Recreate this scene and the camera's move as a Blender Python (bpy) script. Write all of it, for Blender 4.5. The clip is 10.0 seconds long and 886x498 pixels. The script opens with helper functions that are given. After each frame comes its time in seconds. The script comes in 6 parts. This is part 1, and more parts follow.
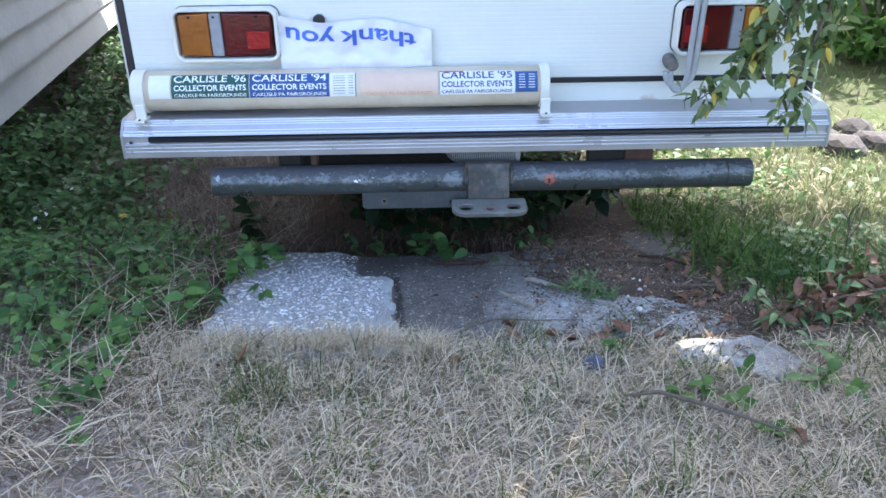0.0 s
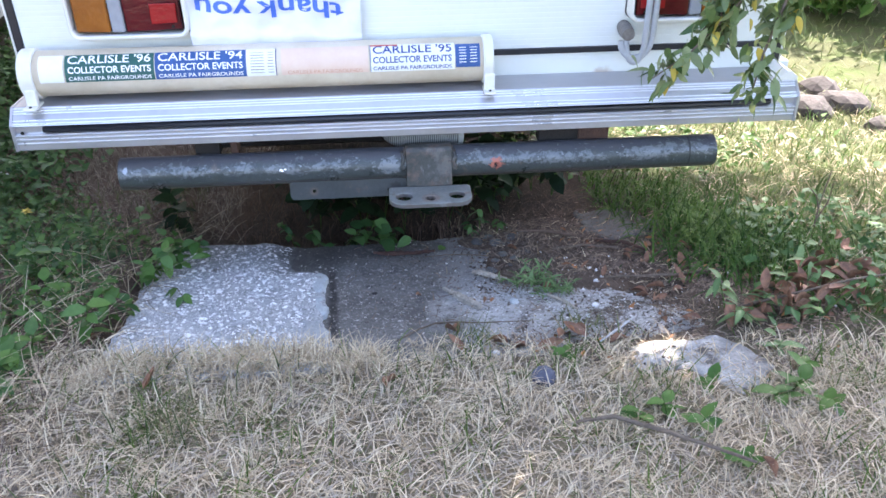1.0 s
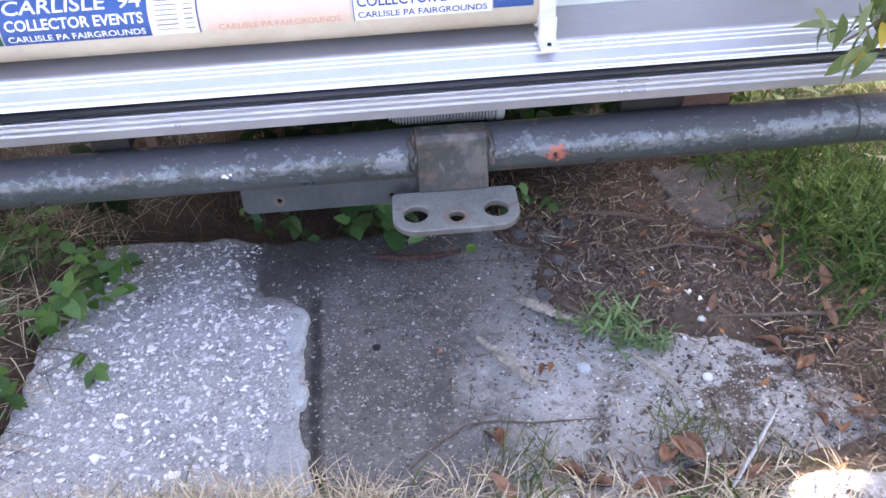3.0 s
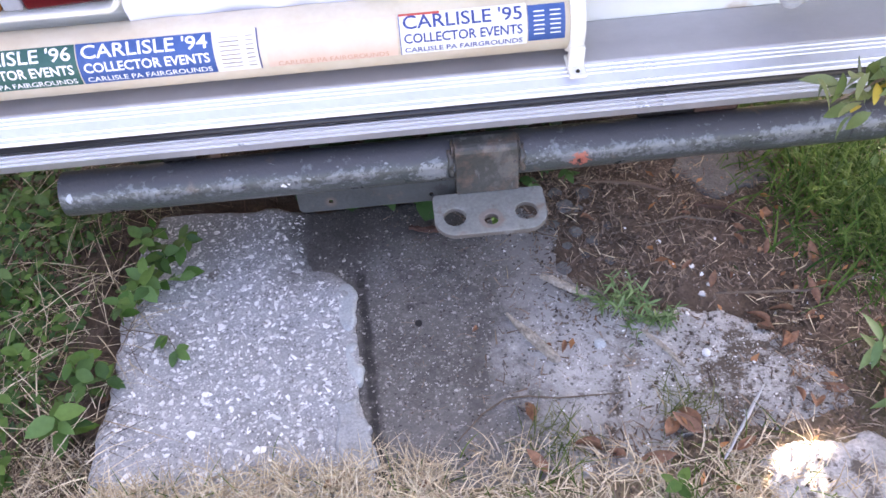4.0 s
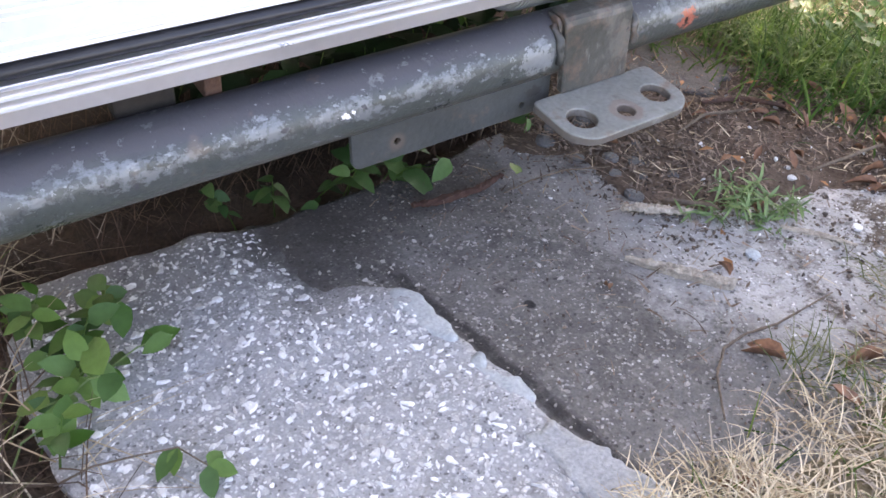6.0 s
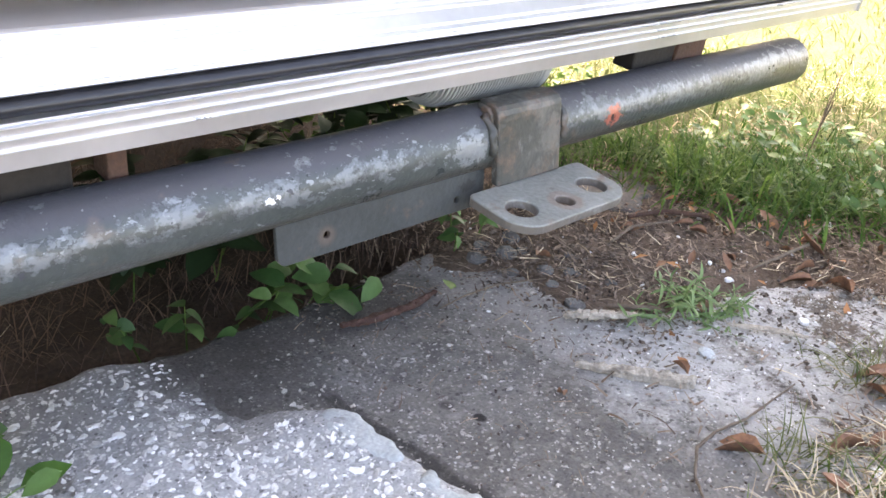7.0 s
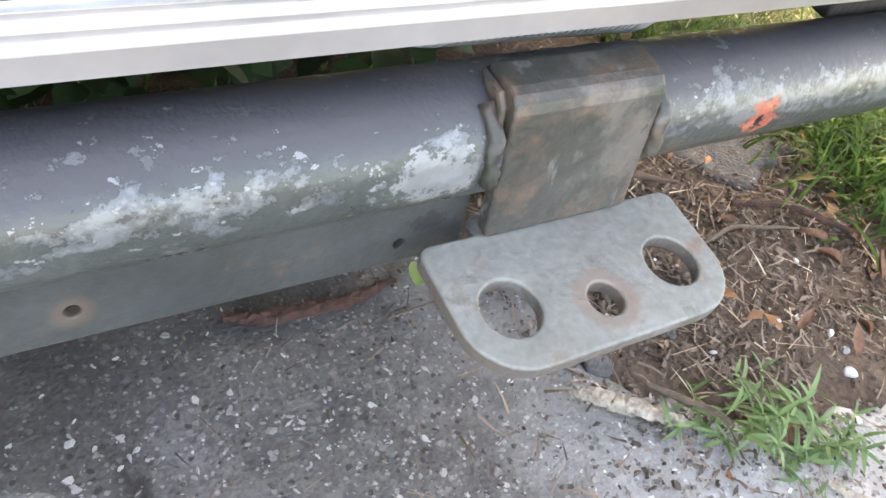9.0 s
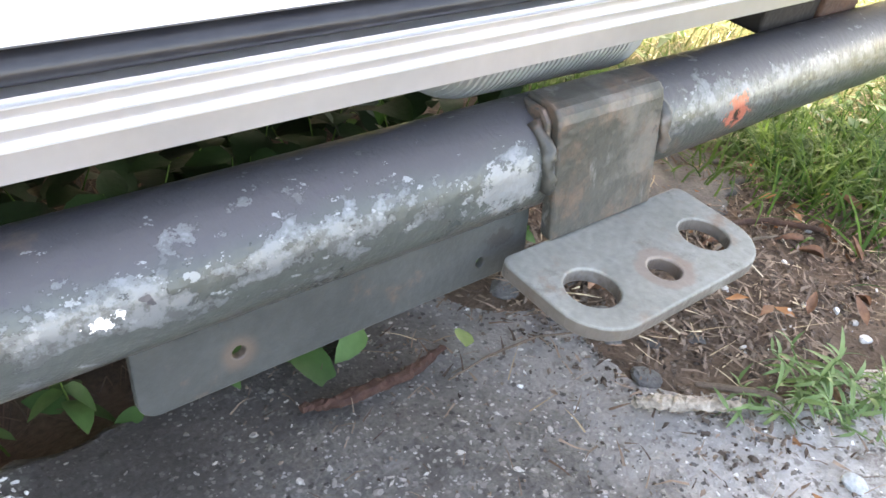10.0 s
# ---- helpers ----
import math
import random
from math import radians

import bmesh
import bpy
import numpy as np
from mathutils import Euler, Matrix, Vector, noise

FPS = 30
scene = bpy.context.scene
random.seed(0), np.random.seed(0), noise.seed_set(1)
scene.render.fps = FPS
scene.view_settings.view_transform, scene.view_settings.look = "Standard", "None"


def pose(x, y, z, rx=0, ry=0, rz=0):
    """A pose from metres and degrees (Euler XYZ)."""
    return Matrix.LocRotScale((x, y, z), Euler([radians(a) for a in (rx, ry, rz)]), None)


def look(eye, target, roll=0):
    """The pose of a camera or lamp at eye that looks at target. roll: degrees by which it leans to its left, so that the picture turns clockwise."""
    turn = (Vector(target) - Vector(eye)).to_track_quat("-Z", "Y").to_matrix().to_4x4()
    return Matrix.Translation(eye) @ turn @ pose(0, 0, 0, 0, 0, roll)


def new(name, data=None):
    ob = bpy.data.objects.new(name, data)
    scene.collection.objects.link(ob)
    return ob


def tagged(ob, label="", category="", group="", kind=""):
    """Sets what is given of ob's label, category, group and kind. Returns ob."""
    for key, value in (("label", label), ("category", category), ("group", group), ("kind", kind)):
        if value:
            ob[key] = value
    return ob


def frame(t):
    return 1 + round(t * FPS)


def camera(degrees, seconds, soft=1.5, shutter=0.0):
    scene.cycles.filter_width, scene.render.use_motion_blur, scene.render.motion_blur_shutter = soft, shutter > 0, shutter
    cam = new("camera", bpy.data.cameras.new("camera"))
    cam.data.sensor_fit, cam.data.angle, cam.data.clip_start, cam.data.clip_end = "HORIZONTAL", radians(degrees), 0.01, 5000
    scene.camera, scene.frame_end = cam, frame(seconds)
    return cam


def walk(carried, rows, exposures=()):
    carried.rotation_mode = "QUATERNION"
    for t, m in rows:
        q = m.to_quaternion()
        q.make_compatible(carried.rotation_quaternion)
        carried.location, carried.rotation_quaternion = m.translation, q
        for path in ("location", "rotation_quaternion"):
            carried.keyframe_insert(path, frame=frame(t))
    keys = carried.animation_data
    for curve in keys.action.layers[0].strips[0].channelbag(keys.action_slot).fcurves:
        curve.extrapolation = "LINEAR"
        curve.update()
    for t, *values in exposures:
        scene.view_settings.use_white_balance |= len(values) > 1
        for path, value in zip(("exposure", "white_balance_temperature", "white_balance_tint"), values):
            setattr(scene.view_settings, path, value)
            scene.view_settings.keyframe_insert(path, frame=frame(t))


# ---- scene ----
cam = camera(58.1, 10.0, 1.6)
PATH = [
    (0, (-0.04, 0.195, 1.213), (0.006, 1.974, 0.3), -0.5),
    (0.5, (-0.04, 0.306, 1.242), (0.002, 2.046, 0.258), -0.6),
    (1, (0.046, 0.428, 1.206), (0.171, 2.148, 0.193), -0.7),
    (1.5, (0.034, 0.721, 1.204), (0.073, 2.364, 0.064), -1.2),
    (2, (0.042, 0.955, 1.131), (0.105, 2.567, -0.05), -0.9),
    (2.5, (0.083, 1.183, 1.068), (0.149, 2.764, -0.155), -2.4),
    (2.7, (0.102, 1.278, 1.067), (0.144, 2.817, -0.209), -3.1),
    (3.8, (0.021, 1.225, 1.492), (0.124, 2.473, -0.067), -3.4),
    (4, (0.019, 1.343, 1.458), (0.064, 2.541, -0.143), -3.9),
    (4.5, (-0.142, 1.481, 1.372), (-0.207, 2.603, -0.282), -5.0),
    (5, (-0.385, 1.503, 1.268), (-0.044, 2.653, -0.332), -1.4),
    (5.2, (-0.435, 1.553, 1.183), (0.027, 2.681, -0.402), -2.2),
    (6.3, (-0.653, 1.757, 0.791), (0.432, 2.883, -0.456), 10.7),
    (6.5, (-0.658, 1.753, 0.758), (0.508, 2.928, -0.365), 9.9),
    (7, (-0.618, 1.758, 0.735), (0.602, 2.942, -0.319), 9.0),
    (7.5, (-0.462, 1.838, 0.691), (0.717, 3.018, -0.413), 10.1),
    (8, (-0.28, 1.981, 0.652), (0.639, 3.061, -0.758), 6.5),
    (8.5, (-0.223, 2.071, 0.671), (0.796, 2.914, -0.829), 18.9),
    (9, (-0.182, 2.127, 0.648), (0.759, 3.058, -0.851), 23.5),
    (9.5, (-0.222, 2.067, 0.649), (0.842, 3.091, -0.7), 13.9),
    (10, (-0.322, 2.072, 0.619), (0.812, 3.188, -0.593), 10.8),
]
walk(
    cam,
    [(t, look(eye, target, roll)) for t, eye, target, roll in PATH],
    [(0.0, 2.22, 6100, 14), (0.5, 2.46, 6500, 17), (1.0, 2.62, 6600, 19), (1.5, 2.72, 7000, 22), (2.5, 2.83, 7100, 26), (4.0, 2.87, 7700, 31), (5.0, 2.85, 8000, 30), (6.5, 3.24, 8500, 23), (7.5, 3.47, 9000, 21), (8.0, 3.67, 9150, 21), (8.5, 3.73, 9350, 19), (9.0, 3.73, 9400, 18), (9.5, 3.75, 9350, 18), (10.0, 3.68, 9100, 18)],
)

# ---- daylight: clear sky, sun from behind the trailer, the rear stands in its own shade ----
SUN = Vector((0.435, 0.55, 0.67)).normalized()
world = bpy.data.worlds.new("world")
scene.world = world
world.use_nodes = True
wn = world.node_tree
sky = wn.nodes.new("ShaderNodeTexSky")
sky.sky_type, sky.sun_disc = "NISHITA", False
sky.sun_elevation = math.asin(SUN.z)
sky.sun_rotation = math.atan2(SUN.x, SUN.y)
sky.air_density, sky.dust_density, sky.ozone_density = 1.0, 2.0, 1.0
wn.nodes["Background"].inputs[1].default_value = 0.15
wn.links.new(sky.outputs[0], wn.nodes["Background"].inputs[0])
sun = new("sun", bpy.data.lights.new("sun", "SUN"))
sun.data.energy, sun.data.angle, sun.data.color = 4.5, radians(0.5), (1.0, 0.95, 0.86)
sun.matrix_world = look(SUN * 20, (0, 0, 0))

# ---- the lie of the land: a short bank that runs down to the trailer ----
SLOPE = math.tan(radians(10.5))


def G(x, y):
    """Height of the ground."""
    x, y = np.asarray(x, float), np.asarray(y, float)
    far = np.clip(y - 3.0, 0, 1.6)
    near = np.clip(0.2 - y, 0, 1.2)
    run = np.clip(y, 0.2, 3.0) - 2.33 + far - far**2 / 3.2 - near + near**2 / 2.4
    return -SLOPE * run


def g(x, y):
    return float(G(x, y))


# ---- materials ----
def mat(name, low, high, scale=10.0, rough=0.8, metal=0.0, bump=0.2, grain=120.0, spread=0.5, island=False, fine=0.25, spec=0.5, thin=0.0):
    """Two colours mixed by stains and grain, with relief; island: the mix follows the single piece instead."""
    m = bpy.data.materials.new(name)
    m.use_nodes = True
    n, l = m.node_tree.nodes, m.node_tree.links
    b = n["Principled BSDF"]
    pos = n.new("ShaderNodeNewGeometry")
    big, small = n.new("ShaderNodeTexNoise"), n.new("ShaderNodeTexNoise")
    big.inputs["Scale"].default_value, big.inputs["Detail"].default_value, big.inputs["Roughness"].default_value = scale, 6, 0.65
    small.inputs["Scale"].default_value, small.inputs["Detail"].default_value = grain, 4
    l.new(pos.outputs["Position"], big.inputs["Vector"])
    l.new(pos.outputs["Position"], small.inputs["Vector"])
    wide = n.new("ShaderNodeMapRange")
    wide.inputs["From Min"].default_value, wide.inputs["From Max"].default_value = 0.5 - spread / 2, 0.5 + spread / 2
    if island:
        own, total = n.new("ShaderNodeObjectInfo"), n.new("ShaderNodeMath")
        total.operation = "ADD"
        l.new(pos.outputs["Random Per Island"], total.inputs[0])
        l.new(own.outputs["Random"], total.inputs[1])
        part_of = n.new("ShaderNodeMath")
        part_of.operation = "FRACT"
        l.new(total.outputs[0], part_of.inputs[0])
        l.new(part_of.outputs[0], wide.inputs["Value"])
    else:
        l.new(big.outputs["Fac"], wide.inputs["Value"])
    if island:
        wide.inputs["From Min"].default_value, wide.inputs["From Max"].default_value = 0, 1
    mix = n.new("ShaderNodeMix")
    mix.data_type = "RGBA"
    mix.inputs["A"].default_value, mix.inputs["B"].default_value = (*low, 1), (*high, 1)
    l.new(wide.outputs[0], mix.inputs["Factor"])
    grainy = n.new("ShaderNodeMix")
    grainy.data_type, grainy.blend_type = "RGBA", "OVERLAY"
    grainy.inputs["Factor"].default_value = fine
    l.new(mix.outputs["Result"], grainy.inputs["A"])
    l.new(small.outputs["Fac"], grainy.inputs["B"])
    l.new(grainy.outputs["Result"], b.inputs["Base Color"])
    rr = n.new("ShaderNodeMapRange")
    rr.inputs["To Min"].default_value, rr.inputs["To Max"].default_value = max(rough - 0.12, 0.02), min(rough + 0.12, 1)
    l.new(big.outputs["Fac"], rr.inputs["Value"])
    l.new(rr.outputs[0], b.inputs["Roughness"])
    b.inputs["Metallic"].default_value = metal
    b.inputs["Specular IOR Level"].default_value = spec
    if bump:
        bp = n.new("ShaderNodeBump")
        bp.inputs["Strength"].default_value, bp.inputs["Distance"].default_value = bump, 0.004
        l.new(small.outputs["Fac"], bp.inputs["Height"])
        l.new(bp.outputs[0], b.inputs["Normal"])
    if thin:
        glow, both = n.new("ShaderNodeBsdfTranslucent"), n.new("ShaderNodeMixShader")
        both.inputs[0].default_value = thin
        l.new(grainy.outputs["Result"], glow.inputs["Color"])
        l.new(b.outputs[0], both.inputs[1])
        l.new(glow.outputs[0], both.inputs[2])
        l.new(both.outputs[0], n["Material Output"].inputs["Surface"])
    return m


class Graph:
    """Short hand for laying more colours over a material's own."""

    def __init__(self, m):
        self.n, self.l = m.node_tree.nodes, m.node_tree.links
        self.b = self.n["Principled BSDF"]
        self.pos = self.n.new("ShaderNodeNewGeometry").outputs["Position"]

    def noise(self, scale, detail=5, rough=0.6, stretch=(1, 1, 1)):
        x = self.n.new("ShaderNodeTexNoise")
        x.inputs["Scale"].default_value, x.inputs["Detail"].default_value, x.inputs["Roughness"].default_value = scale, detail, rough
        s = self.n.new("ShaderNodeVectorMath")
        s.operation = "MULTIPLY"
        s.inputs[1].default_value = stretch
        self.l.new(self.pos, s.inputs[0])
        self.l.new(s.outputs[0], x.inputs["Vector"])
        return x.outputs["Fac"]

    def chips(self, scale, share, size, seed=0.0):
        """Broken bits strewn through a surface: some cells of a mesh of cells, each filled to its own ragged rim."""
        wob = self.n.new("ShaderNodeTexNoise")
        wob.inputs["Scale"].default_value, wob.inputs["Detail"].default_value = scale * 1.7, 3
        self.l.new(self.pos, wob.inputs["Vector"])
        add = self.n.new("ShaderNodeVectorMath")
        add.operation = "MULTIPLY_ADD"
        add.inputs[1].default_value = (0.9 / scale,) * 3
        self.l.new(wob.outputs["Color"], add.inputs[0])
        self.l.new(self.pos, add.inputs[2])
        off = self.n.new("ShaderNodeVectorMath")
        off.operation = "ADD"
        off.inputs[1].default_value = (seed, seed, seed)
        self.l.new(add.outputs[0], off.inputs[0])
        cell = self.n.new("ShaderNodeTexVoronoi")
        cell.inputs["Scale"].default_value = scale
        self.l.new(off.outputs[0], cell.inputs["Vector"])
        pick = self.n.new("ShaderNodeSeparateXYZ")
        self.l.new(cell.outputs["Color"], pick.inputs[0])
        chosen = self.calc("GREATER_THAN", pick.outputs[0], 1 - share)
        rim = self.calc("MULTIPLY", pick.outputs[1], size)
        return self.calc("MULTIPLY", chosen, self.ramp(self.calc("SUBTRACT", cell.outputs["Distance"], rim), 0.06, -0.04)), pick.outputs[2]

    def axis(self, which):
        x = self.n.new("ShaderNodeSeparateXYZ")
        self.l.new(self.pos, x.inputs[0])
        return x.outputs[which]

    def near(self, place, size=(1, 1, 1)):
        """Distance from a place, each axis in its own size."""
        a = self.n.new("ShaderNodeVectorMath")
        a.operation = "SUBTRACT"
        a.inputs[1].default_value = place
        self.l.new(self.pos, a.inputs[0])
        c = self.n.new("ShaderNodeVectorMath")
        c.operation = "DIVIDE"
        c.inputs[1].default_value = size
        self.l.new(a.outputs[0], c.inputs[0])
        d = self.n.new("ShaderNodeVectorMath")
        d.operation = "LENGTH"
        self.l.new(c.outputs[0], d.inputs[0])
        return d.outputs["Value"]

    def calc(self, op, a, c):
        x = self.n.new("ShaderNodeMath")
        x.operation = op
        for i, v in enumerate((a, c)):
            if isinstance(v, (int, float)):
                x.inputs[i].default_value = v
            else:
                self.l.new(v, x.inputs[i])
        return x.outputs[0]

    def ramp(self, value, lo, hi):
        x = self.n.new("ShaderNodeMapRange")
        x.interpolation_type = "SMOOTHSTEP"
        x.inputs["From Min"].default_value, x.inputs["From Max"].default_value = lo, hi
        self.l.new(value, x.inputs["Value"])
        return x.outputs[0]

    def over(self, colour, mask, socket="Base Color"):
        """Lays a colour (or a value) over what feeds the socket."""
        s = self.b.inputs[socket]
        x = self.n.new("ShaderNodeMix")
        if socket == "Base Color":
            x.data_type = "RGBA"
            a, c, r = x.inputs["A"], x.inputs["B"], x.outputs["Result"]
            a, c, r = x.inputs[6], x.inputs[7], x.outputs[2]
            c.default_value = (*colour, 1)
            a.default_value = s.default_value
        else:
            a, c, r = x.inputs[2], x.inputs[3], x.outputs[0]
            c.default_value = colour
            a.default_value = s.default_value
        if s.is_linked:
            self.l.new(s.links[0].from_socket, a)
        self.l.new(mask, x.inputs[0])
        self.l.new(r, s)


M_ground = mat("soil", (0.058, 0.040, 0.030), (0.19, 0.136, 0.10), 9, 0.95, bump=1.0, grain=140, fine=0.6, spec=0.2)
q = Graph(M_ground)
thatch = q.calc("MULTIPLY", q.ramp(q.calc("ADD", q.axis(1), q.calc("MULTIPLY", q.noise(7), 0.5)), 2.28, 2.05), 0.85)
q.over((0.20, 0.165, 0.105), thatch)
# Near-black tint puts the trailer's shade into the soil colour, less at the left.
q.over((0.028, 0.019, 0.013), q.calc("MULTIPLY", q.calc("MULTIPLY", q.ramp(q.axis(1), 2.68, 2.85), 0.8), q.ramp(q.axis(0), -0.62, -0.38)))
dusty = q.ramp(q.calc("ADD", q.calc("ADD", q.axis(0), q.calc("MULTIPLY", q.axis(1), 0.62)), q.calc("MULTIPLY", q.noise(6), 0.3)), 0.56, 0.42)
q.over((0.29, 0.245, 0.22), q.calc("MULTIPLY", dusty, q.ramp(q.noise(22, 7, 0.72), 0.36, 0.62)))
lawn = q.ramp(q.calc("ADD", q.axis(0), q.calc("MULTIPLY", q.noise(4), 0.7)), 1.15, 1.6)
q.over((0.078, 0.084, 0.036), lawn)
q.over((0.075, 0.10, 0.03), q.calc("MULTIPLY", lawn, q.ramp(q.noise(5), 0.45, 0.6)))

M_slab = mat("shell concrete", (0.29, 0.292, 0.295), (0.47, 0.472, 0.472), 14, 0.9, bump=0.8, grain=220, fine=0.45, spec=0.25)


def soot_stain(q):
    """Where the oil stain lies that runs over both slabs at their back."""
    edge = q.calc("ADD", q.calc("MULTIPLY", q.calc("SUBTRACT", q.noise(13, 7, 0.72), 0.5), 1.3), q.calc("MULTIPLY", q.calc("SUBTRACT", q.noise(90, 5, 0.7), 0.5), 0.8))
    a = q.ramp(q.calc("ADD", q.near((-0.195, 2.555, -0.04), (0.125, 0.145, 0.3)), edge), 1.30, 0.45)
    b = q.ramp(q.calc("ADD", q.near((0.0, 2.60, -0.04), (0.20, 0.10, 0.3)), edge), 1.25, 0.7)
    return q.calc("MAXIMUM", a, q.calc("MULTIPLY", b, 0.8))


q = Graph(M_slab)
q.over((0.58, 0.58, 0.57), q.calc("MULTIPLY", q.ramp(q.noise(95, 4, 0.7), 0.62, 0.66), 0.7))
q.over((0.10, 0.098, 0.096), q.calc("MULTIPLY", q.ramp(q.noise(130, 4, 0.65), 0.61, 0.67), 0.8))
q.over((0.17, 0.168, 0.165), q.calc("MULTIPLY", q.ramp(q.noise(40, 6, 0.7), 0.55, 0.67), 0.5))
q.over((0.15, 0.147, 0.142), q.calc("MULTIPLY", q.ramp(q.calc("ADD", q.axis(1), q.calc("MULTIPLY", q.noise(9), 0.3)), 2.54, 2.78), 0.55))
q.over((0.22, 0.215, 0.205), q.calc("MULTIPLY", q.ramp(q.noise(5, 6, 0.7), 0.52, 0.70), 0.5))
q.over((0.11, 0.085, 0.062), q.calc("MULTIPLY", q.ramp(q.calc("ADD", q.near((-0.47, 2.43, -0.01), (0.055, 0.03, 0.1)), q.calc("MULTIPLY", q.noise(55, 7, 0.75), 3.2)), 2.2, 1.9), 0.6))
for scale, share, size, tone, seed in ((150, 0.20, 0.55, (0.60, 0.60, 0.59), 0.0), (260, 0.25, 0.6, (0.68, 0.68, 0.67), 3.0), (190, 0.13, 0.6, (0.12, 0.118, 0.115), 7.0), (85, 0.10, 0.5, (0.50, 0.50, 0.495), 11.0)):
    q.over(tone, q.calc("MULTIPLY", q.chips(scale, share, size, seed)[0], 0.8))
q.over((0.062, 0.058, 0.055), q.calc("MULTIPLY", soot_stain(q), q.calc("ADD", q.calc("MULTIPLY", q.noise(55, 8, 0.8), 0.6), 0.58)))

M_dark = mat("sooty concrete", (0.105, 0.098, 0.091), (0.195, 0.184, 0.171), 9, 0.9, bump=0.9, grain=200, fine=0.5, spec=0.25)
q = Graph(M_dark)
rim = q.calc("ADD", q.calc("MULTIPLY", q.calc("SUBTRACT", q.noise(9, 7, 0.72), 0.5), 0.36), q.calc("MULTIPLY", q.calc("SUBTRACT", q.noise(70, 5, 0.7), 0.5), 0.14))
pale = q.ramp(q.calc("ADD", q.calc("ADD", q.axis(0), q.calc("MULTIPLY", q.axis(1), 0.07)), rim), 0.27, 0.425)
near_side = q.ramp(q.calc("ADD", q.axis(1), q.calc("MULTIPLY", rim, 0.8)), 2.36, 2.17)
q.over((0.24, 0.23, 0.215), q.calc("MULTIPLY", q.ramp(q.noise(42, 4, 0.6), 0.58, 0.66), 0.55))
q.over((0.060, 0.056, 0.053), q.calc("MULTIPLY", q.ramp(q.noise(33, 6, 0.7), 0.58, 0.72), 0.6))
q.over((0.27, 0.262, 0.25), q.calc("MULTIPLY", q.ramp(q.calc("ADD", q.near((-0.085, 2.42, -0.01), (0.035, 0.05, 0.1)), q.calc("MULTIPLY", q.noise(45, 7, 0.75), 2.4)), 2.1, 1.6), 0.6))
q.over((0.070, 0.065, 0.060), q.calc("MULTIPLY", q.ramp(q.noise(6.5, 7, 0.72), 0.49, 0.66), 0.62))
q.over((0.255, 0.243, 0.226), q.calc("MULTIPLY", q.ramp(q.noise(12, 8, 0.78), 0.55, 0.68), 0.5))
q.over((0.27, 0.262, 0.25), q.calc("MULTIPLY", pale, 0.9))
q.over((0.41, 0.403, 0.392), q.calc("MULTIPLY", q.calc("MULTIPLY", pale, near_side), 0.9))
q.over((0.56, 0.548, 0.525), q.calc("MULTIPLY", q.calc("MULTIPLY", pale, near_side), q.calc("MULTIPLY", q.ramp(q.noise(15, 8, 0.78), 0.47, 0.64), 0.75)))
q.over((0.19, 0.175, 0.16), q.calc("MULTIPLY", pale, q.ramp(q.noise(48, 6, 0.72), 0.545, 0.64)))
q.over((0.28, 0.27, 0.255), q.calc("MULTIPLY", q.calc("MULTIPLY", pale, q.ramp(q.noise(17, 7, 0.75), 0.54, 0.62)), 0.6))
q.over((0.11, 0.088, 0.068), q.calc("MULTIPLY", q.ramp(q.axis(0), 0.33, 0.46), q.ramp(q.noise(9, 8, 0.75), 0.50, 0.58)))
q.over((0.36, 0.35, 0.33), q.ramp(q.noise(95, 2), 0.70, 0.74))
q.over((0.24, 0.23, 0.215), q.calc("MULTIPLY", q.ramp(q.calc("ADD", q.axis(1), q.calc("MULTIPLY", q.noise(9), 0.3)), 2.20, 2.0), 0.55))
crack = q.calc("ABSOLUTE", q.calc("SUBTRACT", q.calc("ADD", q.axis(0), q.calc("MULTIPLY", q.axis(1), -0.377)), q.calc("SUBTRACT", -0.372, q.calc("MULTIPLY", q.noise(20, 7, 0.75), 0.05))), 0)
q.over((0.075, 0.058, 0.045), q.calc("MULTIPLY", q.calc("MULTIPLY", q.ramp(crack, 0.026, 0.004), q.ramp(q.noise(30, 7, 0.75), 0.40, 0.56)), q.ramp(q.axis(1), 2.16, 2.08)))
for scale, share, size, tone, seed in ((120, 0.22, 0.5, (0.27, 0.255, 0.235), 1.0), (200, 0.22, 0.6, (0.34, 0.325, 0.305), 5.0), (160, 0.16, 0.6, (0.055, 0.051, 0.048), 9.0), (260, 0.06, 0.6, (0.55, 0.535, 0.51), 13.0), (75, 0.12, 0.45, (0.20, 0.188, 0.175), 17.0)):
    q.over(tone, q.calc("MULTIPLY", q.chips(scale, share, size, seed)[0], 0.75))
pit = q.ramp(q.calc("ADD", q.near((-0.010, 2.234, 0.0), (0.010, 0.013, 0.1)), q.calc("MULTIPLY", q.noise(60), 0.5)), 1.2, 0.9)
q.over((0.03, 0.028, 0.027), pit)
q.over((0.05, 0.047, 0.045), q.calc("MULTIPLY", q.ramp(q.calc("ADD", q.near((-0.025, 2.282, 0.0), (0.012, 0.015, 0.1)), q.calc("MULTIPLY", q.noise(60), 0.6)), 1.3, 0.7), 0.8))
seam = q.calc("ABSOLUTE", q.calc("ADD", q.calc("ADD", q.axis(0), q.calc("MULTIPLY", q.axis(1), 0.068)), q.calc("ADD", q.calc("MULTIPLY", q.noise(14, 4), 0.02), -0.0405)), 0)
q.over((0.05, 0.046, 0.044), q.calc("MULTIPLY", q.calc("MULTIPLY", q.ramp(seam, 0.019, 0.004), q.ramp(q.noise(26, 7, 0.75), 0.30, 0.55)), q.ramp(q.axis(1), 2.46, 2.38)))
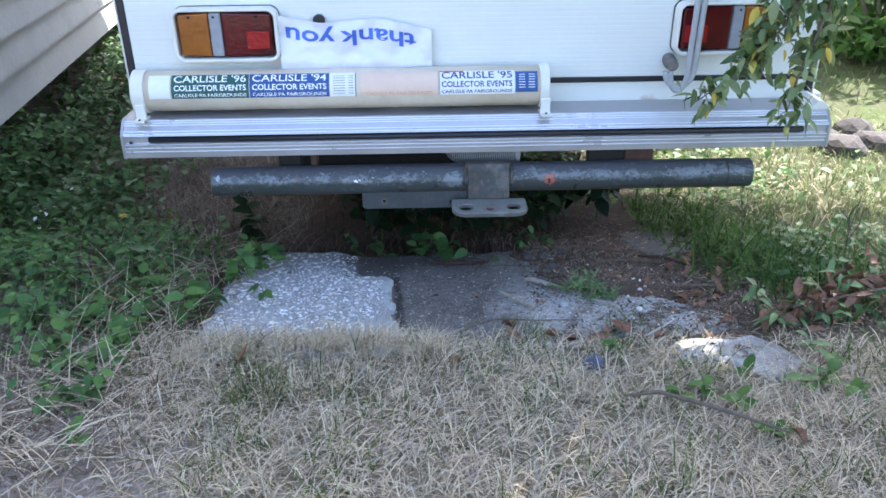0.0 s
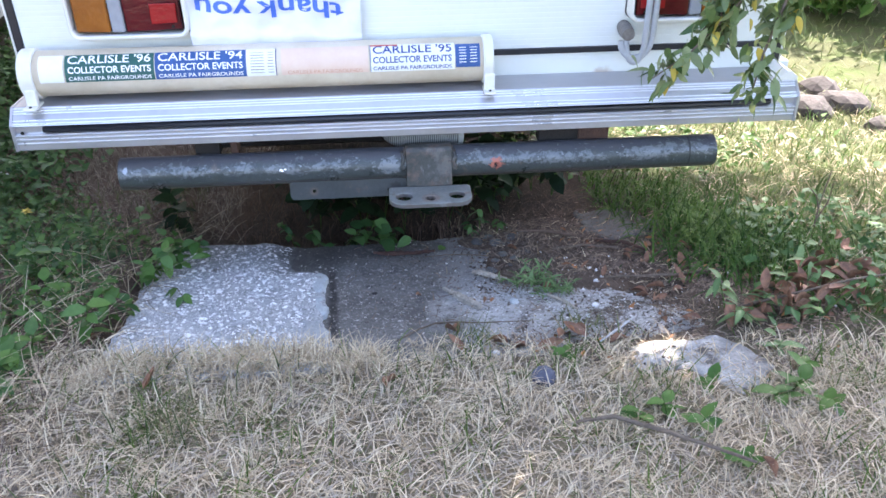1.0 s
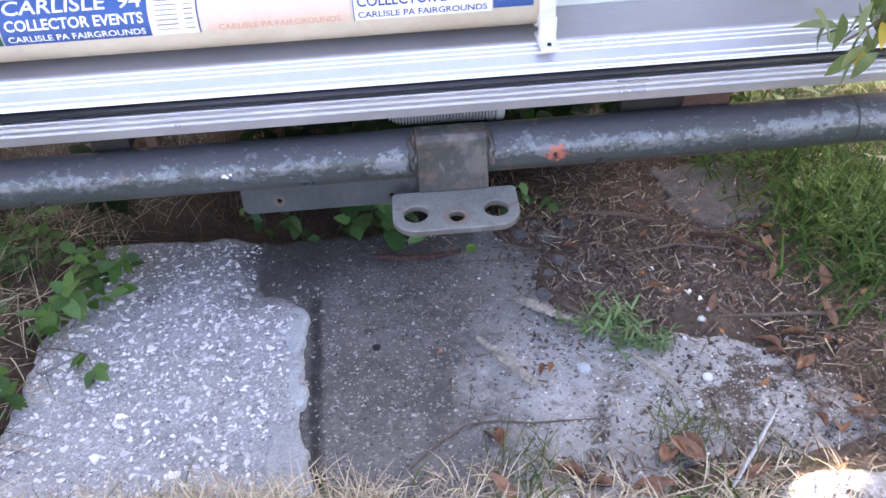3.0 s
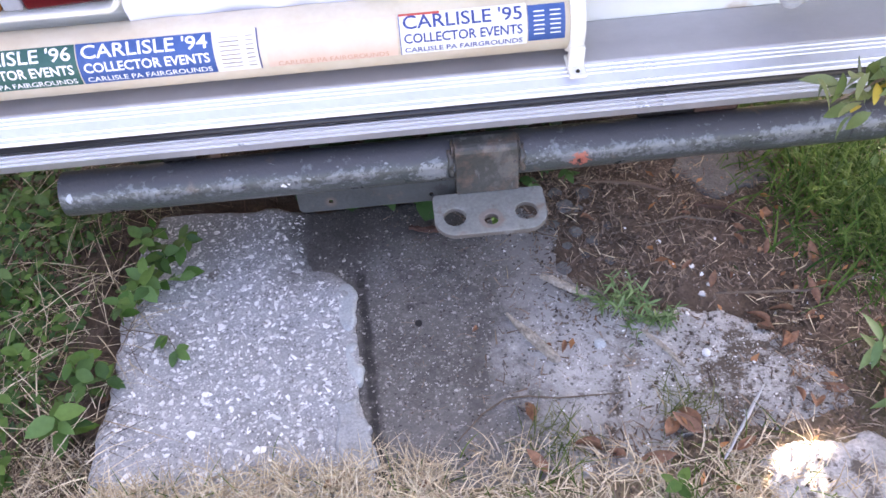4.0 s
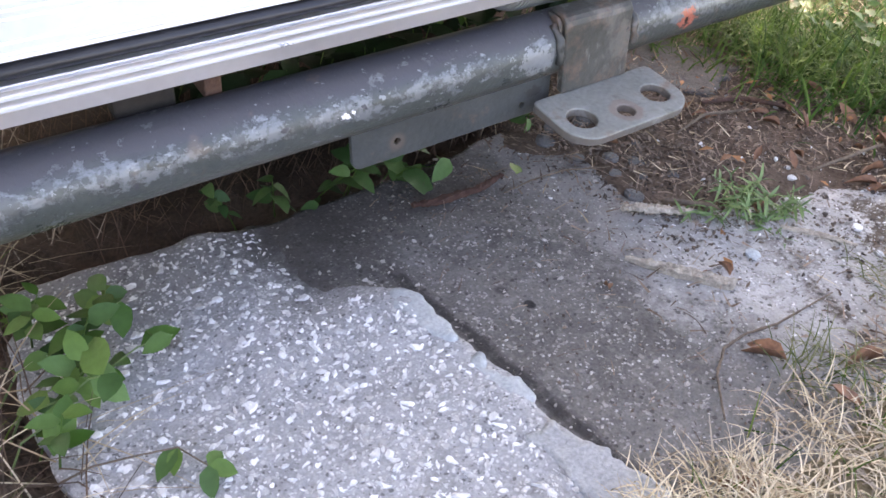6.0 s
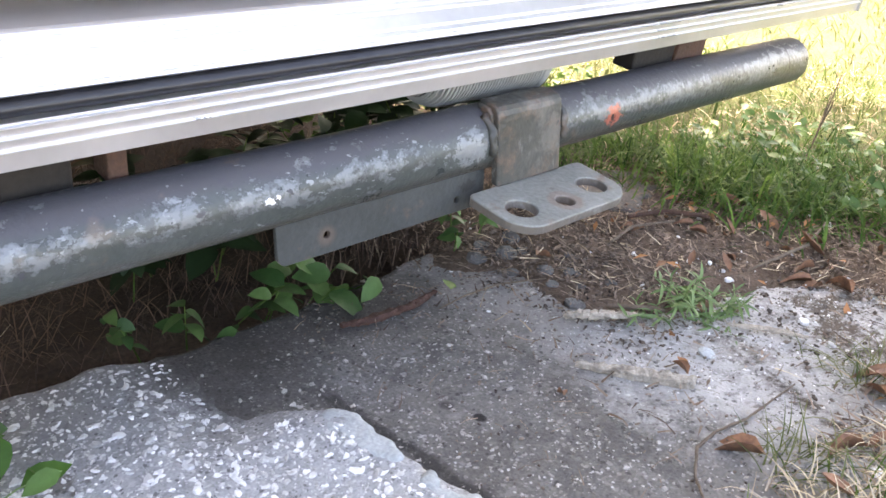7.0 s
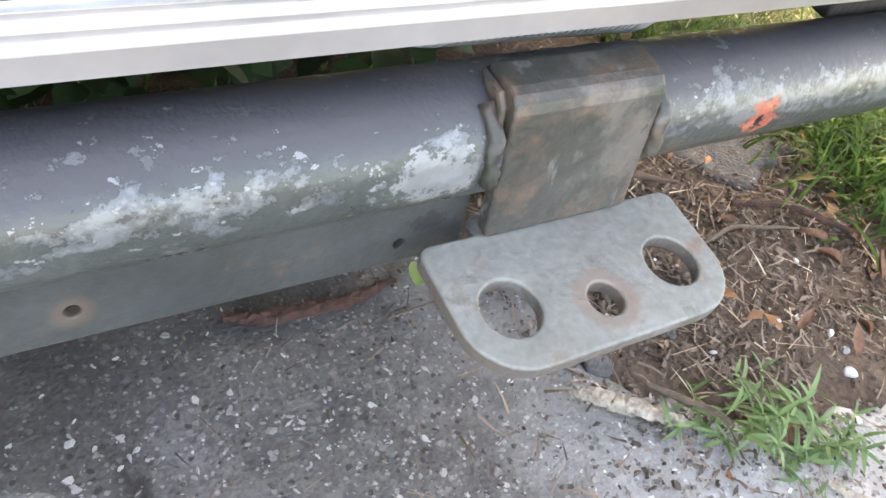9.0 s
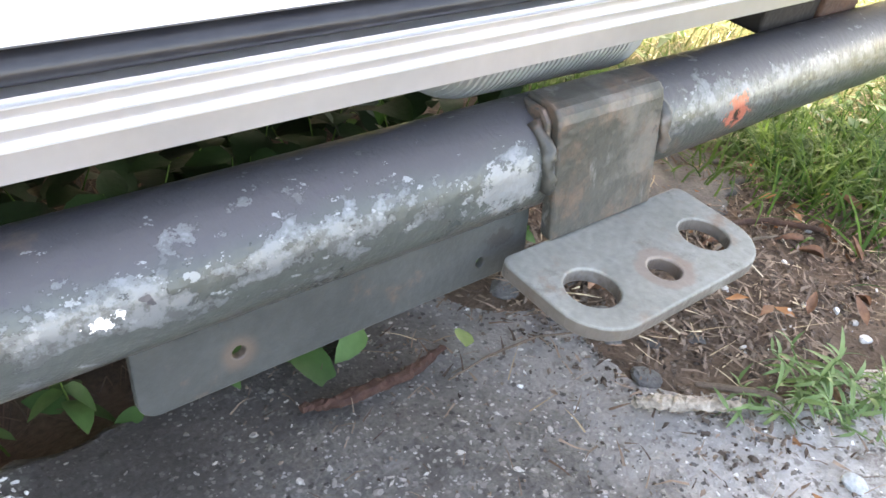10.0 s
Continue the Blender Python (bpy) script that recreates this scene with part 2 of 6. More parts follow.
q.over((0.060, 0.056, 0.053), q.calc("MULTIPLY", soot_stain(q), q.calc("ADD", q.calc("MULTIPLY", q.noise(55, 8, 0.8), 0.9), 0.22)))
M_pale = mat("pale broken concrete", (0.28, 0.278, 0.272), (0.50, 0.495, 0.485), 16, 0.92, bump=1.0, grain=180, fine=0.55, spec=0.2)
q = Graph(M_pale)
q.over((0.12, 0.105, 0.09), q.ramp(q.noise(12, 8, 0.75), 0.54, 0.64))
q.over((0.13, 0.11, 0.09), q.calc("MULTIPLY", q.ramp(q.calc("ADD", q.axis(0), q.calc("MULTIPLY", q.noise(20, 6, 0.7), 0.3)), 0.88, 1.05), 0.6))
q.over((0.15, 0.13, 0.11), q.ramp(q.noise(70, 5, 0.7), 0.60, 0.66))
M_rubble = mat("grey concrete rubble", (0.085, 0.083, 0.080), (0.19, 0.184, 0.176), 20, 0.92, bump=0.9, grain=200, fine=0.5, spec=0.2)
M_patch = mat("fresh mortar", (0.34, 0.37, 0.375), (0.52, 0.55, 0.55), 25, 0.85, bump=0.6, grain=200, fine=0.3)
M_grout = mat("grey grout", (0.29, 0.30, 0.30), (0.43, 0.44, 0.44), 25, 0.9, bump=0.8, grain=200, fine=0.4)
M_shell = mat("bleached shell", (0.44, 0.435, 0.42), (0.97, 0.965, 0.95), 60, 0.5, bump=0.7, grain=260, island=True, fine=0.45)
M_shelld = mat("sooty shell", (0.14, 0.125, 0.11), (0.50, 0.47, 0.43), 60, 0.7, bump=0.4, grain=400, island=True, fine=0.2)

M_pipe = mat("grey-green pipe paint", (0.044, 0.050, 0.047), (0.070, 0.079, 0.073), 16, 0.30, bump=0.3, grain=140, fine=0.25)
q = Graph(M_pipe)
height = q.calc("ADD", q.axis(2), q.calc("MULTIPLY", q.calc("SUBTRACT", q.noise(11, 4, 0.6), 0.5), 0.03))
# Purple-grey paint towards the top; underside browned to put its shade in.
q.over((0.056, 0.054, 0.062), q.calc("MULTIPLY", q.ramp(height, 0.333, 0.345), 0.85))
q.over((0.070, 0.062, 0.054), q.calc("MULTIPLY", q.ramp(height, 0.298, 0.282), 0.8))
band = q.ramp(q.calc("ABSOLUTE", q.calc("SUBTRACT", height, 0.3265), 0), 0.026, 0.004)
stretch = q.calc("MULTIPLY", q.calc("SUBTRACT", q.noise(5, 3, 0.5, (1, 0, 0)), 0.42), 0.35)
flake = q.calc("ADD", q.calc("ADD", q.calc("MULTIPLY", q.noise(19, 6, 0.6, (0.6, 1, 1.3)), 0.5), q.calc("MULTIPLY", q.noise(85, 6, 0.66, (0.8, 1, 1)), 0.5)), q.calc("MULTIPLY", band, q.calc("ADD", q.calc("ADD", stretch, 0.085), q.calc("MULTIPLY", q.ramp(q.axis(0), 0.22, 0.40), 0.02))))
q.over((0.026, 0.026, 0.028), q.calc("MULTIPLY", q.ramp(flake, 0.574, 0.588), 0.6))
bare = q.ramp(flake, 0.588, 0.595)
q.over((0.118, 0.126, 0.130), bare)
q.over((0.165, 0.176, 0.184), q.ramp(flake, 0.610, 0.650))
q.over((0.085, 0.091, 0.091), q.calc("MULTIPLY", bare, q.ramp(q.noise(46, 7, 0.75), 0.48, 0.58)))
q.over(0.55, q.ramp(q.axis(2), 0.336, 0.347), "Roughness")
q.over(0.25, bare, "Metallic")
q.over(0.33, bare, "Roughness")
q.over((0.21, 0.222, 0.228), q.ramp(q.calc("ADD", q.noise(110, 6, 0.65, (0.7, 1, 1)), q.calc("MULTIPLY", band, 0.06)), 0.665, 0.675))
q.over((0.19, 0.20, 0.205), q.ramp(q.calc("ADD", q.near((0.045, 2.385, 0.318), (0.040, 0.05, 0.026)), q.calc("MULTIPLY", q.noise(75, 7, 0.75), 4.0)), 2.65, 2.58))
# Pale scuff at the left end, with its highlight painted in.
q.over((0.36, 0.38, 0.42), q.ramp(q.calc("ADD", q.near((-0.642, 2.39, 0.335), (0.010, 0.03, 0.011)), q.calc("MULTIPLY", q.noise(80, 6, 0.7), 2.6)), 2.15, 1.95))
q.over((0.03, 0.03, 0.032), q.ramp(q.calc("ABSOLUTE", q.calc("SUBTRACT", q.axis(0), 0.868), 0), 0.0035, 0.0015))
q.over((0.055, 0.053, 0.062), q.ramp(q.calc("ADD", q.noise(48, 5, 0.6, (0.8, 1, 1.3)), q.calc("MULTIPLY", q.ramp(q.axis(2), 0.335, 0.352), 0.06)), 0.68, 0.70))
q.over((0.16, 0.11, 0.08), q.calc("MULTIPLY", q.ramp(q.noise(17, 6), 0.62, 0.72), 0.45))
q.over((0.42, 0.13, 0.09), q.ramp(q.calc("ADD", q.near((0.336, 2.381, 0.316), (0.019, 0.03, 0.017)), q.calc("MULTIPLY", q.noise(120, 6, 0.72), 3.6)), 2.72, 2.58))
q.over((0.03, 0.02, 0.02), q.ramp(q.calc("ADD", q.near((0.333, 2.381, 0.312), (0.009, 0.03, 0.011)), q.calc("MULTIPLY", q.noise(210, 4), 2.2)), 1.75, 1.65))
q.over((0.9, 0.9, 0.9), q.ramp(q.calc("ADD", q.near((-0.236, 2.381, 0.320), (0.016, 0.03, 0.009)), q.calc("MULTIPLY", q.noise(190, 4), 3.0)), 1.95, 1.88))
M_plate = mat("worn grey steel plate", (0.150, 0.156, 0.146), (0.262, 0.268, 0.252), 13, 0.45, bump=0.3, grain=150, fine=0.3, metal=0.15)
q = Graph(M_plate)
q.over((0.085, 0.082, 0.072), q.calc("MULTIPLY", q.ramp(q.noise(26, 8, 0.76), 0.53, 0.66), 0.55))
q.over((0.20, 0.125, 0.09), q.calc("MULTIPLY", q.ramp(q.noise(20, 7, 0.7), 0.53, 0.72), 0.7))
q.over((0.21, 0.15, 0.125), q.calc("MULTIPLY", q.ramp(q.calc("ADD", q.near((0.1525, 2.300, 0.2615), (0.024, 0.024, 0.05)), q.calc("MULTIPLY", q.noise(60), 0.5)), 1.35, 1.15), 0.6))
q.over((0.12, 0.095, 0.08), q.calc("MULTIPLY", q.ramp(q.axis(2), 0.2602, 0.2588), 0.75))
q.over((0.30, 0.31, 0.30), q.calc("MULTIPLY", q.ramp(q.noise(16, 6, 0.7), 0.55, 0.70), 0.4))
q.over((0.05, 0.05, 0.05), q.ramp(q.noise(55, 6, 0.65), 0.70, 0.72))
q.over((0.45, 0.47, 0.48), q.ramp(q.noise(38, 6, 0.65, (1, 0.6, 1)), 0.69, 0.72))
M_bracket = mat("brownish painted steel", (0.033, 0.034, 0.030), (0.066, 0.065, 0.058), 14, 0.45, bump=0.4, grain=120, fine=0.35, metal=0.1)
q = Graph(M_bracket)
q.over((0.17, 0.105, 0.075), q.calc("MULTIPLY", q.ramp(q.noise(18, 7, 0.72), 0.48, 0.66), 0.6))
q.over((0.16, 0.15, 0.137), q.calc("MULTIPLY", q.ramp(q.noise(11, 7, 0.7), 0.52, 0.62), 0.5))
q.over((0.20, 0.197, 0.19), q.calc("MULTIPLY", q.ramp(q.noise(40, 7, 0.7, (1, 1, 0.35)), 0.6, 0.68), 0.6))
q.over((0.05, 0.05, 0.05), q.ramp(q.noise(60, 5, 0.6), 0.67, 0.69))
# Brighter copy of the bumper metal: worn ribs with their highlight in the colour.
M_ribshine = mat("worn bright aluminium", (0.84, 0.84, 0.85), (0.92, 0.92, 0.93), 6, 0.3, metal=0.6, bump=0.03, grain=90, fine=0.05)
M_alu = mat("brushed aluminium extrusion", (0.54, 0.53, 0.55), (0.65, 0.64, 0.66), 6, 0.36, metal=0.78, bump=0.05, grain=90, fine=0.08)
q = Graph(M_alu)
q.over((0.45, 0.40, 0.36), q.calc("MULTIPLY", q.ramp(q.noise(7, 7, 0.7, (0.5, 1, 2)), 0.6, 0.8), 0.35))
q.over((0.34, 0.325, 0.335), q.calc("MULTIPLY", q.ramp(q.axis(2), 0.4972, 0.4984), q.calc("ADD", q.calc("MULTIPLY", q.noise(12, 7, 0.7, (0.6, 1, 1)), 0.5), 0.45)))
q.over(0.25, q.calc("MULTIPLY", q.ramp(q.axis(2), 0.4972, 0.4984), 0.8), "Metallic")
M_rubber = mat("black rubber", (0.012, 0.012, 0.016), (0.025, 0.025, 0.03), 20, 0.38, bump=0.1, grain=80)
M_wall = mat("cream white painted aluminium", (0.74, 0.75, 0.70), (0.80, 0.81, 0.77), 3, 0.35, bump=0.03, grain=60, fine=0.06)
q = Graph(M_wall)
q.over((0.42, 0.27, 0.16), q.calc("MULTIPLY", q.ramp(q.calc("ADD", q.near((0.655, 2.55, 0.492), (0.035, 0.1, 0.03)), q.noise(40)), 1.5, 0.9), 0.6))
q.over((0.55, 0.53, 0.46), q.calc("MULTIPLY", q.ramp(q.noise(6, 7, 0.7, (0.3, 1, 4)), 0.55, 0.8), 0.5))
M_tube = mat("yellowed cream plastic", (0.62, 0.51, 0.37), (0.78, 0.69, 0.55), 9, 0.4, bump=0.05, grain=90, fine=0.1)
q = Graph(M_tube)
q.over((0.45, 0.33, 0.2), q.calc("MULTIPLY", q.ramp(q.noise(9, 7, 0.7), 0.6, 0.85), 0.6))
q.over((0.5, 0.38, 0.24), q.calc("MULTIPLY", q.ramp(q.axis(2), 0.54, 0.515), q.ramp(q.noise(14, 6, 0.7), 0.35, 0.7)))
M_cap = mat("white plastic", (0.74, 0.71, 0.63), (0.82, 0.80, 0.75), 12, 0.4, bump=0.05, grain=90, fine=0.1)
M_green = mat("dark green print", (0.012, 0.085, 0.07), (0.02, 0.11, 0.09), 30, 0.5, bump=0.03, fine=0.1)
M_blue = mat("blue print", (0.022, 0.078, 0.24), (0.035, 0.105, 0.31), 30, 0.5, bump=0.03, fine=0.1)
M_whitep = mat("white vinyl", (0.78, 0.78, 0.75), (0.85, 0.85, 0.83), 30, 0.5, bump=0.03, fine=0.05)
M_ink = mat("white ink", (0.85, 0.85, 0.84), (0.9, 0.9, 0.89), 30, 0.5, bump=0.0, fine=0.0)
M_navy = mat("navy ink", (0.03, 0.05, 0.2), (0.04, 0.07, 0.25), 30, 0.5, bump=0.0, fine=0.0)
M_peach = mat("faded peach vinyl", (0.74, 0.52, 0.40), (0.80, 0.62, 0.50), 12, 0.5, bump=0.03, fine=0.05)
M_faded = mat("faded orange ink", (0.62, 0.34, 0.22), (0.70, 0.42, 0.3), 30, 0.5, bump=0.0, fine=0.0)
M_redink = mat("red ink", (0.55, 0.07, 0.05), (0.62, 0.1, 0.07), 30, 0.5, bump=0.0, fine=0.0)
M_bag = mat("white plastic bag film", (0.72, 0.72, 0.80), (0.82, 0.82, 0.87), 12, 0.35, bump=0.2, grain=40, fine=0.05)
M_bagink = mat("blue bag ink", (0.05, 0.13, 0.55), (0.08, 0.18, 0.62), 12, 0.45, bump=0.0, fine=0.0)
M_amber = mat("amber lens", (0.24, 0.075, 0.012), (0.36, 0.12, 0.018), 12, 0.12, bump=0.25, grain=60, fine=0.15)
M_red = mat("red lens", (0.05, 0.003, 0.006), (0.12, 0.006, 0.009), 12, 0.12, bump=0.25, grain=60, fine=0.15)
M_redhi = mat("bright red reflector", (0.28, 0.01, 0.012), (0.38, 0.014, 0.016), 12, 0.1, bump=0.3, grain=120, fine=0.1)
M_clear = mat("smoky clear lens", (0.24, 0.25, 0.28), (0.36, 0.37, 0.40), 12, 0.12, bump=0.25, grain=60, fine=0.15)
M_rust = mat("rusty steel", (0.045, 0.024, 0.017), (0.115, 0.055, 0.035), 24, 0.85, bump=0.6, grain=200, fine=0.4)
M_frame = mat("dark chassis steel", (0.010, 0.008, 0.007), (0.03, 0.023, 0.018), 14, 0.85, bump=0.4, grain=140, fine=0.3)
M_hose = mat("grey ribbed plastic", (0.26, 0.27, 0.26), (0.36, 0.365, 0.35), 20, 0.6, bump=0.1, grain=140, fine=0.2)
M_cord = mat("grey rubber cord", (0.36, 0.37, 0.38), (0.46, 0.46, 0.47), 20, 0.55, bump=0.1, grain=120, fine=0.15)
M_plug = mat("weathered wooden peg", (0.11, 0.095, 0.085), (0.25, 0.225, 0.205), 40, 0.8, bump=0.5, grain=150, fine=0.3)
M_siding = mat("weathered white siding", (0.31, 0.335, 0.36), (0.44, 0.465, 0.49), 3, 0.6, bump=0.1, grain=60, fine=0.12)
q = Graph(M_siding)
q.over((0.40, 0.40, 0.38), q.calc("MULTIPLY", q.ramp(q.noise(3.5, 8, 0.75, (1, 1, 2)), 0.56, 0.75), 0.5))
M_straw = mat("dry straw", (0.33, 0.235, 0.14), (0.75, 0.635, 0.44), 10, 0.75, bump=0.1, island=True, fine=0.2)
M_grey = mat("grey weathered thatch", (0.20, 0.155, 0.115), (0.48, 0.415, 0.325), 10, 0.85, bump=0.1, island=True, fine=0.2)
M_grass = mat("green grass", (0.03, 0.075, 0.012), (0.14, 0.21, 0.045), 10, 0.65, bump=0.1, island=True, fine=0.2, spec=0.25, thin=0.45)
M_tall = mat("deep green grass", (0.022, 0.072, 0.012), (0.115, 0.215, 0.045), 10, 0.6, bump=0.1, island=True, fine=0.2, spec=0.25, thin=0.45)
M_lawn = mat("yellowing lawn grass", (0.050, 0.088, 0.022), (0.215, 0.215, 0.10), 10, 0.65, bump=0.1, island=True, fine=0.2, spec=0.25, thin=0.4)
M_leaf = mat("green leaf", (0.030, 0.085, 0.024), (0.105, 0.205, 0.060), 30, 0.52, bump=0.25, grain=90, island=True, fine=0.25, spec=0.3, thin=0.2)
M_leaf2 = mat("light green leaf", (0.045, 0.12, 0.02), (0.12, 0.22, 0.05), 30, 0.52, bump=0.25, grain=90, island=True, fine=0.25, spec=0.3, thin=0.25)
M_branchleaf = mat("glossy tree leaf", (0.045, 0.10, 0.025), (0.15, 0.21, 0.07), 30, 0.35, bump=0.2, grain=90, island=True, fine=0.2, thin=0.3)
M_palebranch = mat("pale tree leaf underside", (0.13, 0.19, 0.07), (0.31, 0.35, 0.16), 30, 0.4, bump=0.2, grain=90, island=True, fine=0.2, thin=0.3)
# Darker copy of the green leaf; the trailer's shade is in its colour.
M_shadedleaf = mat("leaf darkened for shade", (0.006, 0.018, 0.005), (0.018, 0.044, 0.012), 30, 0.65, bump=0.25, grain=90, island=True, fine=0.25, spec=0.25, thin=0.1)
M_yellow = mat("yellowed leaf", (0.5, 0.36, 0.05), (0.6, 0.46, 0.09), 30, 0.5, bump=0.2, grain=90, fine=0.2)
M_dead = mat("orange-brown dead leaf", (0.10, 0.047, 0.030), (0.38, 0.185, 0.10), 75, 0.65, bump=0.4, grain=120, fine=0.3)
M_mulch = mat("brown plant litter", (0.07, 0.046, 0.034), (0.34, 0.25, 0.185), 20, 0.85, bump=0.2, island=True, fine=0.3)
M_needle = mat("brown needles", (0.052, 0.034, 0.024), (0.165, 0.105, 0.070), 20, 0.8, bump=0.1, island=True, fine=0.2)
M_stick = mat("bleached dead wood", (0.19, 0.155, 0.12), (0.56, 0.495, 0.41), 90, 0.9, bump=1.0, grain=200, fine=0.4)
M_twig = mat("brown twig bark", (0.09, 0.065, 0.045), (0.2, 0.15, 0.11), 60, 0.9, bump=0.5, grain=200, fine=0.3)
M_strip = mat("dark reddish bark strip", (0.035, 0.016, 0.012), (0.12, 0.055, 0.038), 50, 0.85, bump=0.6, grain=180, fine=0.4)
M_bark = mat("tree bark", (0.08, 0.06, 0.045), (0.2, 0.16, 0.125), 14, 0.95, bump=1.0, grain=60, fine=0.5)
M_debris = mat("charred wood debris", (0.02, 0.017, 0.016), (0.10, 0.085, 0.08), 14, 0.95, bump=0.8, grain=60, fine=0.5)
M_bluestone = mat("dark blue-grey stone", (0.05, 0.055, 0.085), (0.13, 0.14, 0.18), 40, 0.8, bump=0.6, grain=120, fine=0.3)
# Darker copy of the plate steel, with the underside's shade in its colour.
M_web = mat("shaded grey-green steel", (0.028, 0.032, 0.032), (0.056, 0.061, 0.060), 18, 0.5, bump=0.3, grain=150, fine=0.3)
q = Graph(M_web)
q.over((0.15, 0.09, 0.06), q.calc("MULTIPLY", q.ramp(q.noise(22, 7, 0.7), 0.58, 0.72), 0.6))
q.over((0.025, 0.024, 0.024), q.ramp(q.calc("ADD", q.near((0.062, 2.386, 0.262), (0.018, 0.05, 0.011)), q.calc("MULTIPLY", q.noise(75, 5, 0.7), 2.2)), 1.85, 1.78))
q.over((0.20, 0.12, 0.08), q.calc("MULTIPLY", q.ramp(q.near((-0.158, 2.39, 0.2505), (0.016, 0.05, 0.016)), 1.0, 0.4), 0.3))
M_orange = mat("orange leaf scrap", (0.20, 0.085, 0.035), (0.54, 0.235, 0.09), 30, 0.6, bump=0.3, grain=120, island=True, fine=0.25, thin=0.15)
M_weed = mat("pale green weed leaf", (0.085, 0.165, 0.052), (0.20, 0.30, 0.115), 30, 0.5, bump=0.2, grain=90, island=True, fine=0.25, thin=0.25)
M_crumb = mat("dark soil crumb", (0.045, 0.032, 0.025), (0.24, 0.185, 0.145), 30, 0.9, bump=0.2, island=True, fine=0.3)


# ---- mesh helpers ----
def mesh_of(name, verts, faces, material, smooth=False):
    me = bpy.data.meshes.new(name)
    me.from_pydata([tuple(v) for v in verts], [], [tuple(f) for f in faces])
    me.update()
    for m in material if isinstance(material, (list, tuple)) else [material]:
        me.materials.append(m)
    if smooth:
        me.polygons.foreach_set("use_smooth", [True] * len(me.polygons))
    return me


def from_bm(name, bm, material, smooth=False):
    bmesh.ops.recalc_face_normals(bm, faces=bm.faces)
    me = bpy.data.meshes.new(name)
    bm.to_mesh(me)
    bm.free()
    for m in material if isinstance(material, (list, tuple)) else [material]:
        me.materials.append(m)
    if smooth:
        me.polygons.foreach_set("use_smooth", [True] * len(me.polygons))
    return me


def part(name, shape, material, parent, label="", smooth=False):
    """Links a bmesh or a mesh, laid out in the world's own metres, as one part of a thing or of a part."""
    me = shape if isinstance(shape, bpy.types.Mesh) else from_bm(name, shape, material, smooth)
    ob = new(name, me)
    ob.parent = parent
    ob.matrix_parent_inverse = Matrix.Translation(-parent.location)
    if label:
        ob["label"] = label
    return ob


def thing(name, place, label, category, group="", kind=""):
    ob = new(name)
    ob.location = place
    ob.empty_display_size = 0.05
    return tagged(ob, label, category, group, kind)


def box(x0, x1, y0, y1, z0, z1, bevel=0.0, seg=2):
    bm = bmesh.new()
    bmesh.ops.create_cube(bm, size=1)
    for v in bm.verts:
        v.co = Vector(((x0 + x1) / 2 + v.co.x * (x1 - x0), (y0 + y1) / 2 + v.co.y * (y1 - y0), (z0 + z1) / 2 + v.co.z * (z1 - z0)))
    if bevel:
        bmesh.ops.bevel(bm, geom=bm.edges[:], offset=bevel, segments=seg, profile=0.5, affect="EDGES")
    return bm


def sweep_x(profile, x0, x1, closed=True):
    """A profile of (y, z) points drawn out along x."""
    bm = bmesh.new()
    a = [bm.verts.new((x0, y, z)) for y, z in profile]
    b = [bm.verts.new((x1, y, z)) for y, z in profile]
    n = len(profile)
    for i in range(n if closed else n - 1):
        bm.faces.new((a[i], a[(i + 1) % n], b[(i + 1) % n], b[i]))
    if closed:
        bm.faces.new(a)
        bm.faces.new(b[::-1])
    return bm


def prism(points, z0, z1, bevel=0.0, holes=(), cut=()):
    """A flat plate with an outline of (x, y) points and round holes (x, y, radius)."""
    n = 28
    bm = bmesh.new()
    outer = [bm.verts.new((x, y, z1)) for x, y in points]
    edges = [bm.edges.new((outer[i], outer[(i + 1) % len(outer)])) for i in range(len(outer))]
    for hx, hy, r in holes:
        ring = [bm.verts.new((hx + r * math.cos(2 * math.pi * i / n), hy + r * math.sin(2 * math.pi * i / n), z1)) for i in range(n)]
        edges += [bm.edges.new((ring[i], ring[(i + 1) % n])) for i in range(n)]
    for loop in cut:
        ring = [bm.verts.new((x, y, z1)) for x, y in loop]
        edges += [bm.edges.new((ring[i], ring[(i + 1) % len(ring)])) for i in range(len(ring))]
    bmesh.ops.triangle_fill(bm, use_beauty=True, edges=edges)
    faces = bm.faces[:]
    out = bmesh.ops.extrude_face_region(bm, geom=faces)
    bmesh.ops.translate(bm, verts=[v for v in out["geom"] if isinstance(v, bmesh.types.BMVert)], vec=(0, 0, z0 - z1))
    if bevel:
        bmesh.ops.recalc_face_normals(bm, faces=bm.faces)
        rim = [e for e in bm.edges if len(e.link_faces) == 2 and e.calc_face_angle(0) > 1.0]
        bmesh.ops.bevel(bm, geom=rim, offset=bevel, segments=2, profile=0.5, affect="EDGES")
    return bm


def round_rect(x0, x1, y0, y1, r00, r10, r11, r01, n=8):
    """Corner radii: near left, near right, far right, far left."""
    pts = []
    for cx, cy, r, a in ((x0 + r00, y0 + r00, r00, 180), (x1 - r10, y0 + r10, r10, 270), (x1 - r11, y1 - r11, r11, 0), (x0 + r01, y1 - r01, r01, 90)):
        for i in range(n + 1):
            t = radians(a + 90 * i / n)
            pts.append((cx + r * math.cos(t), cy + r * math.sin(t)))
    return pts


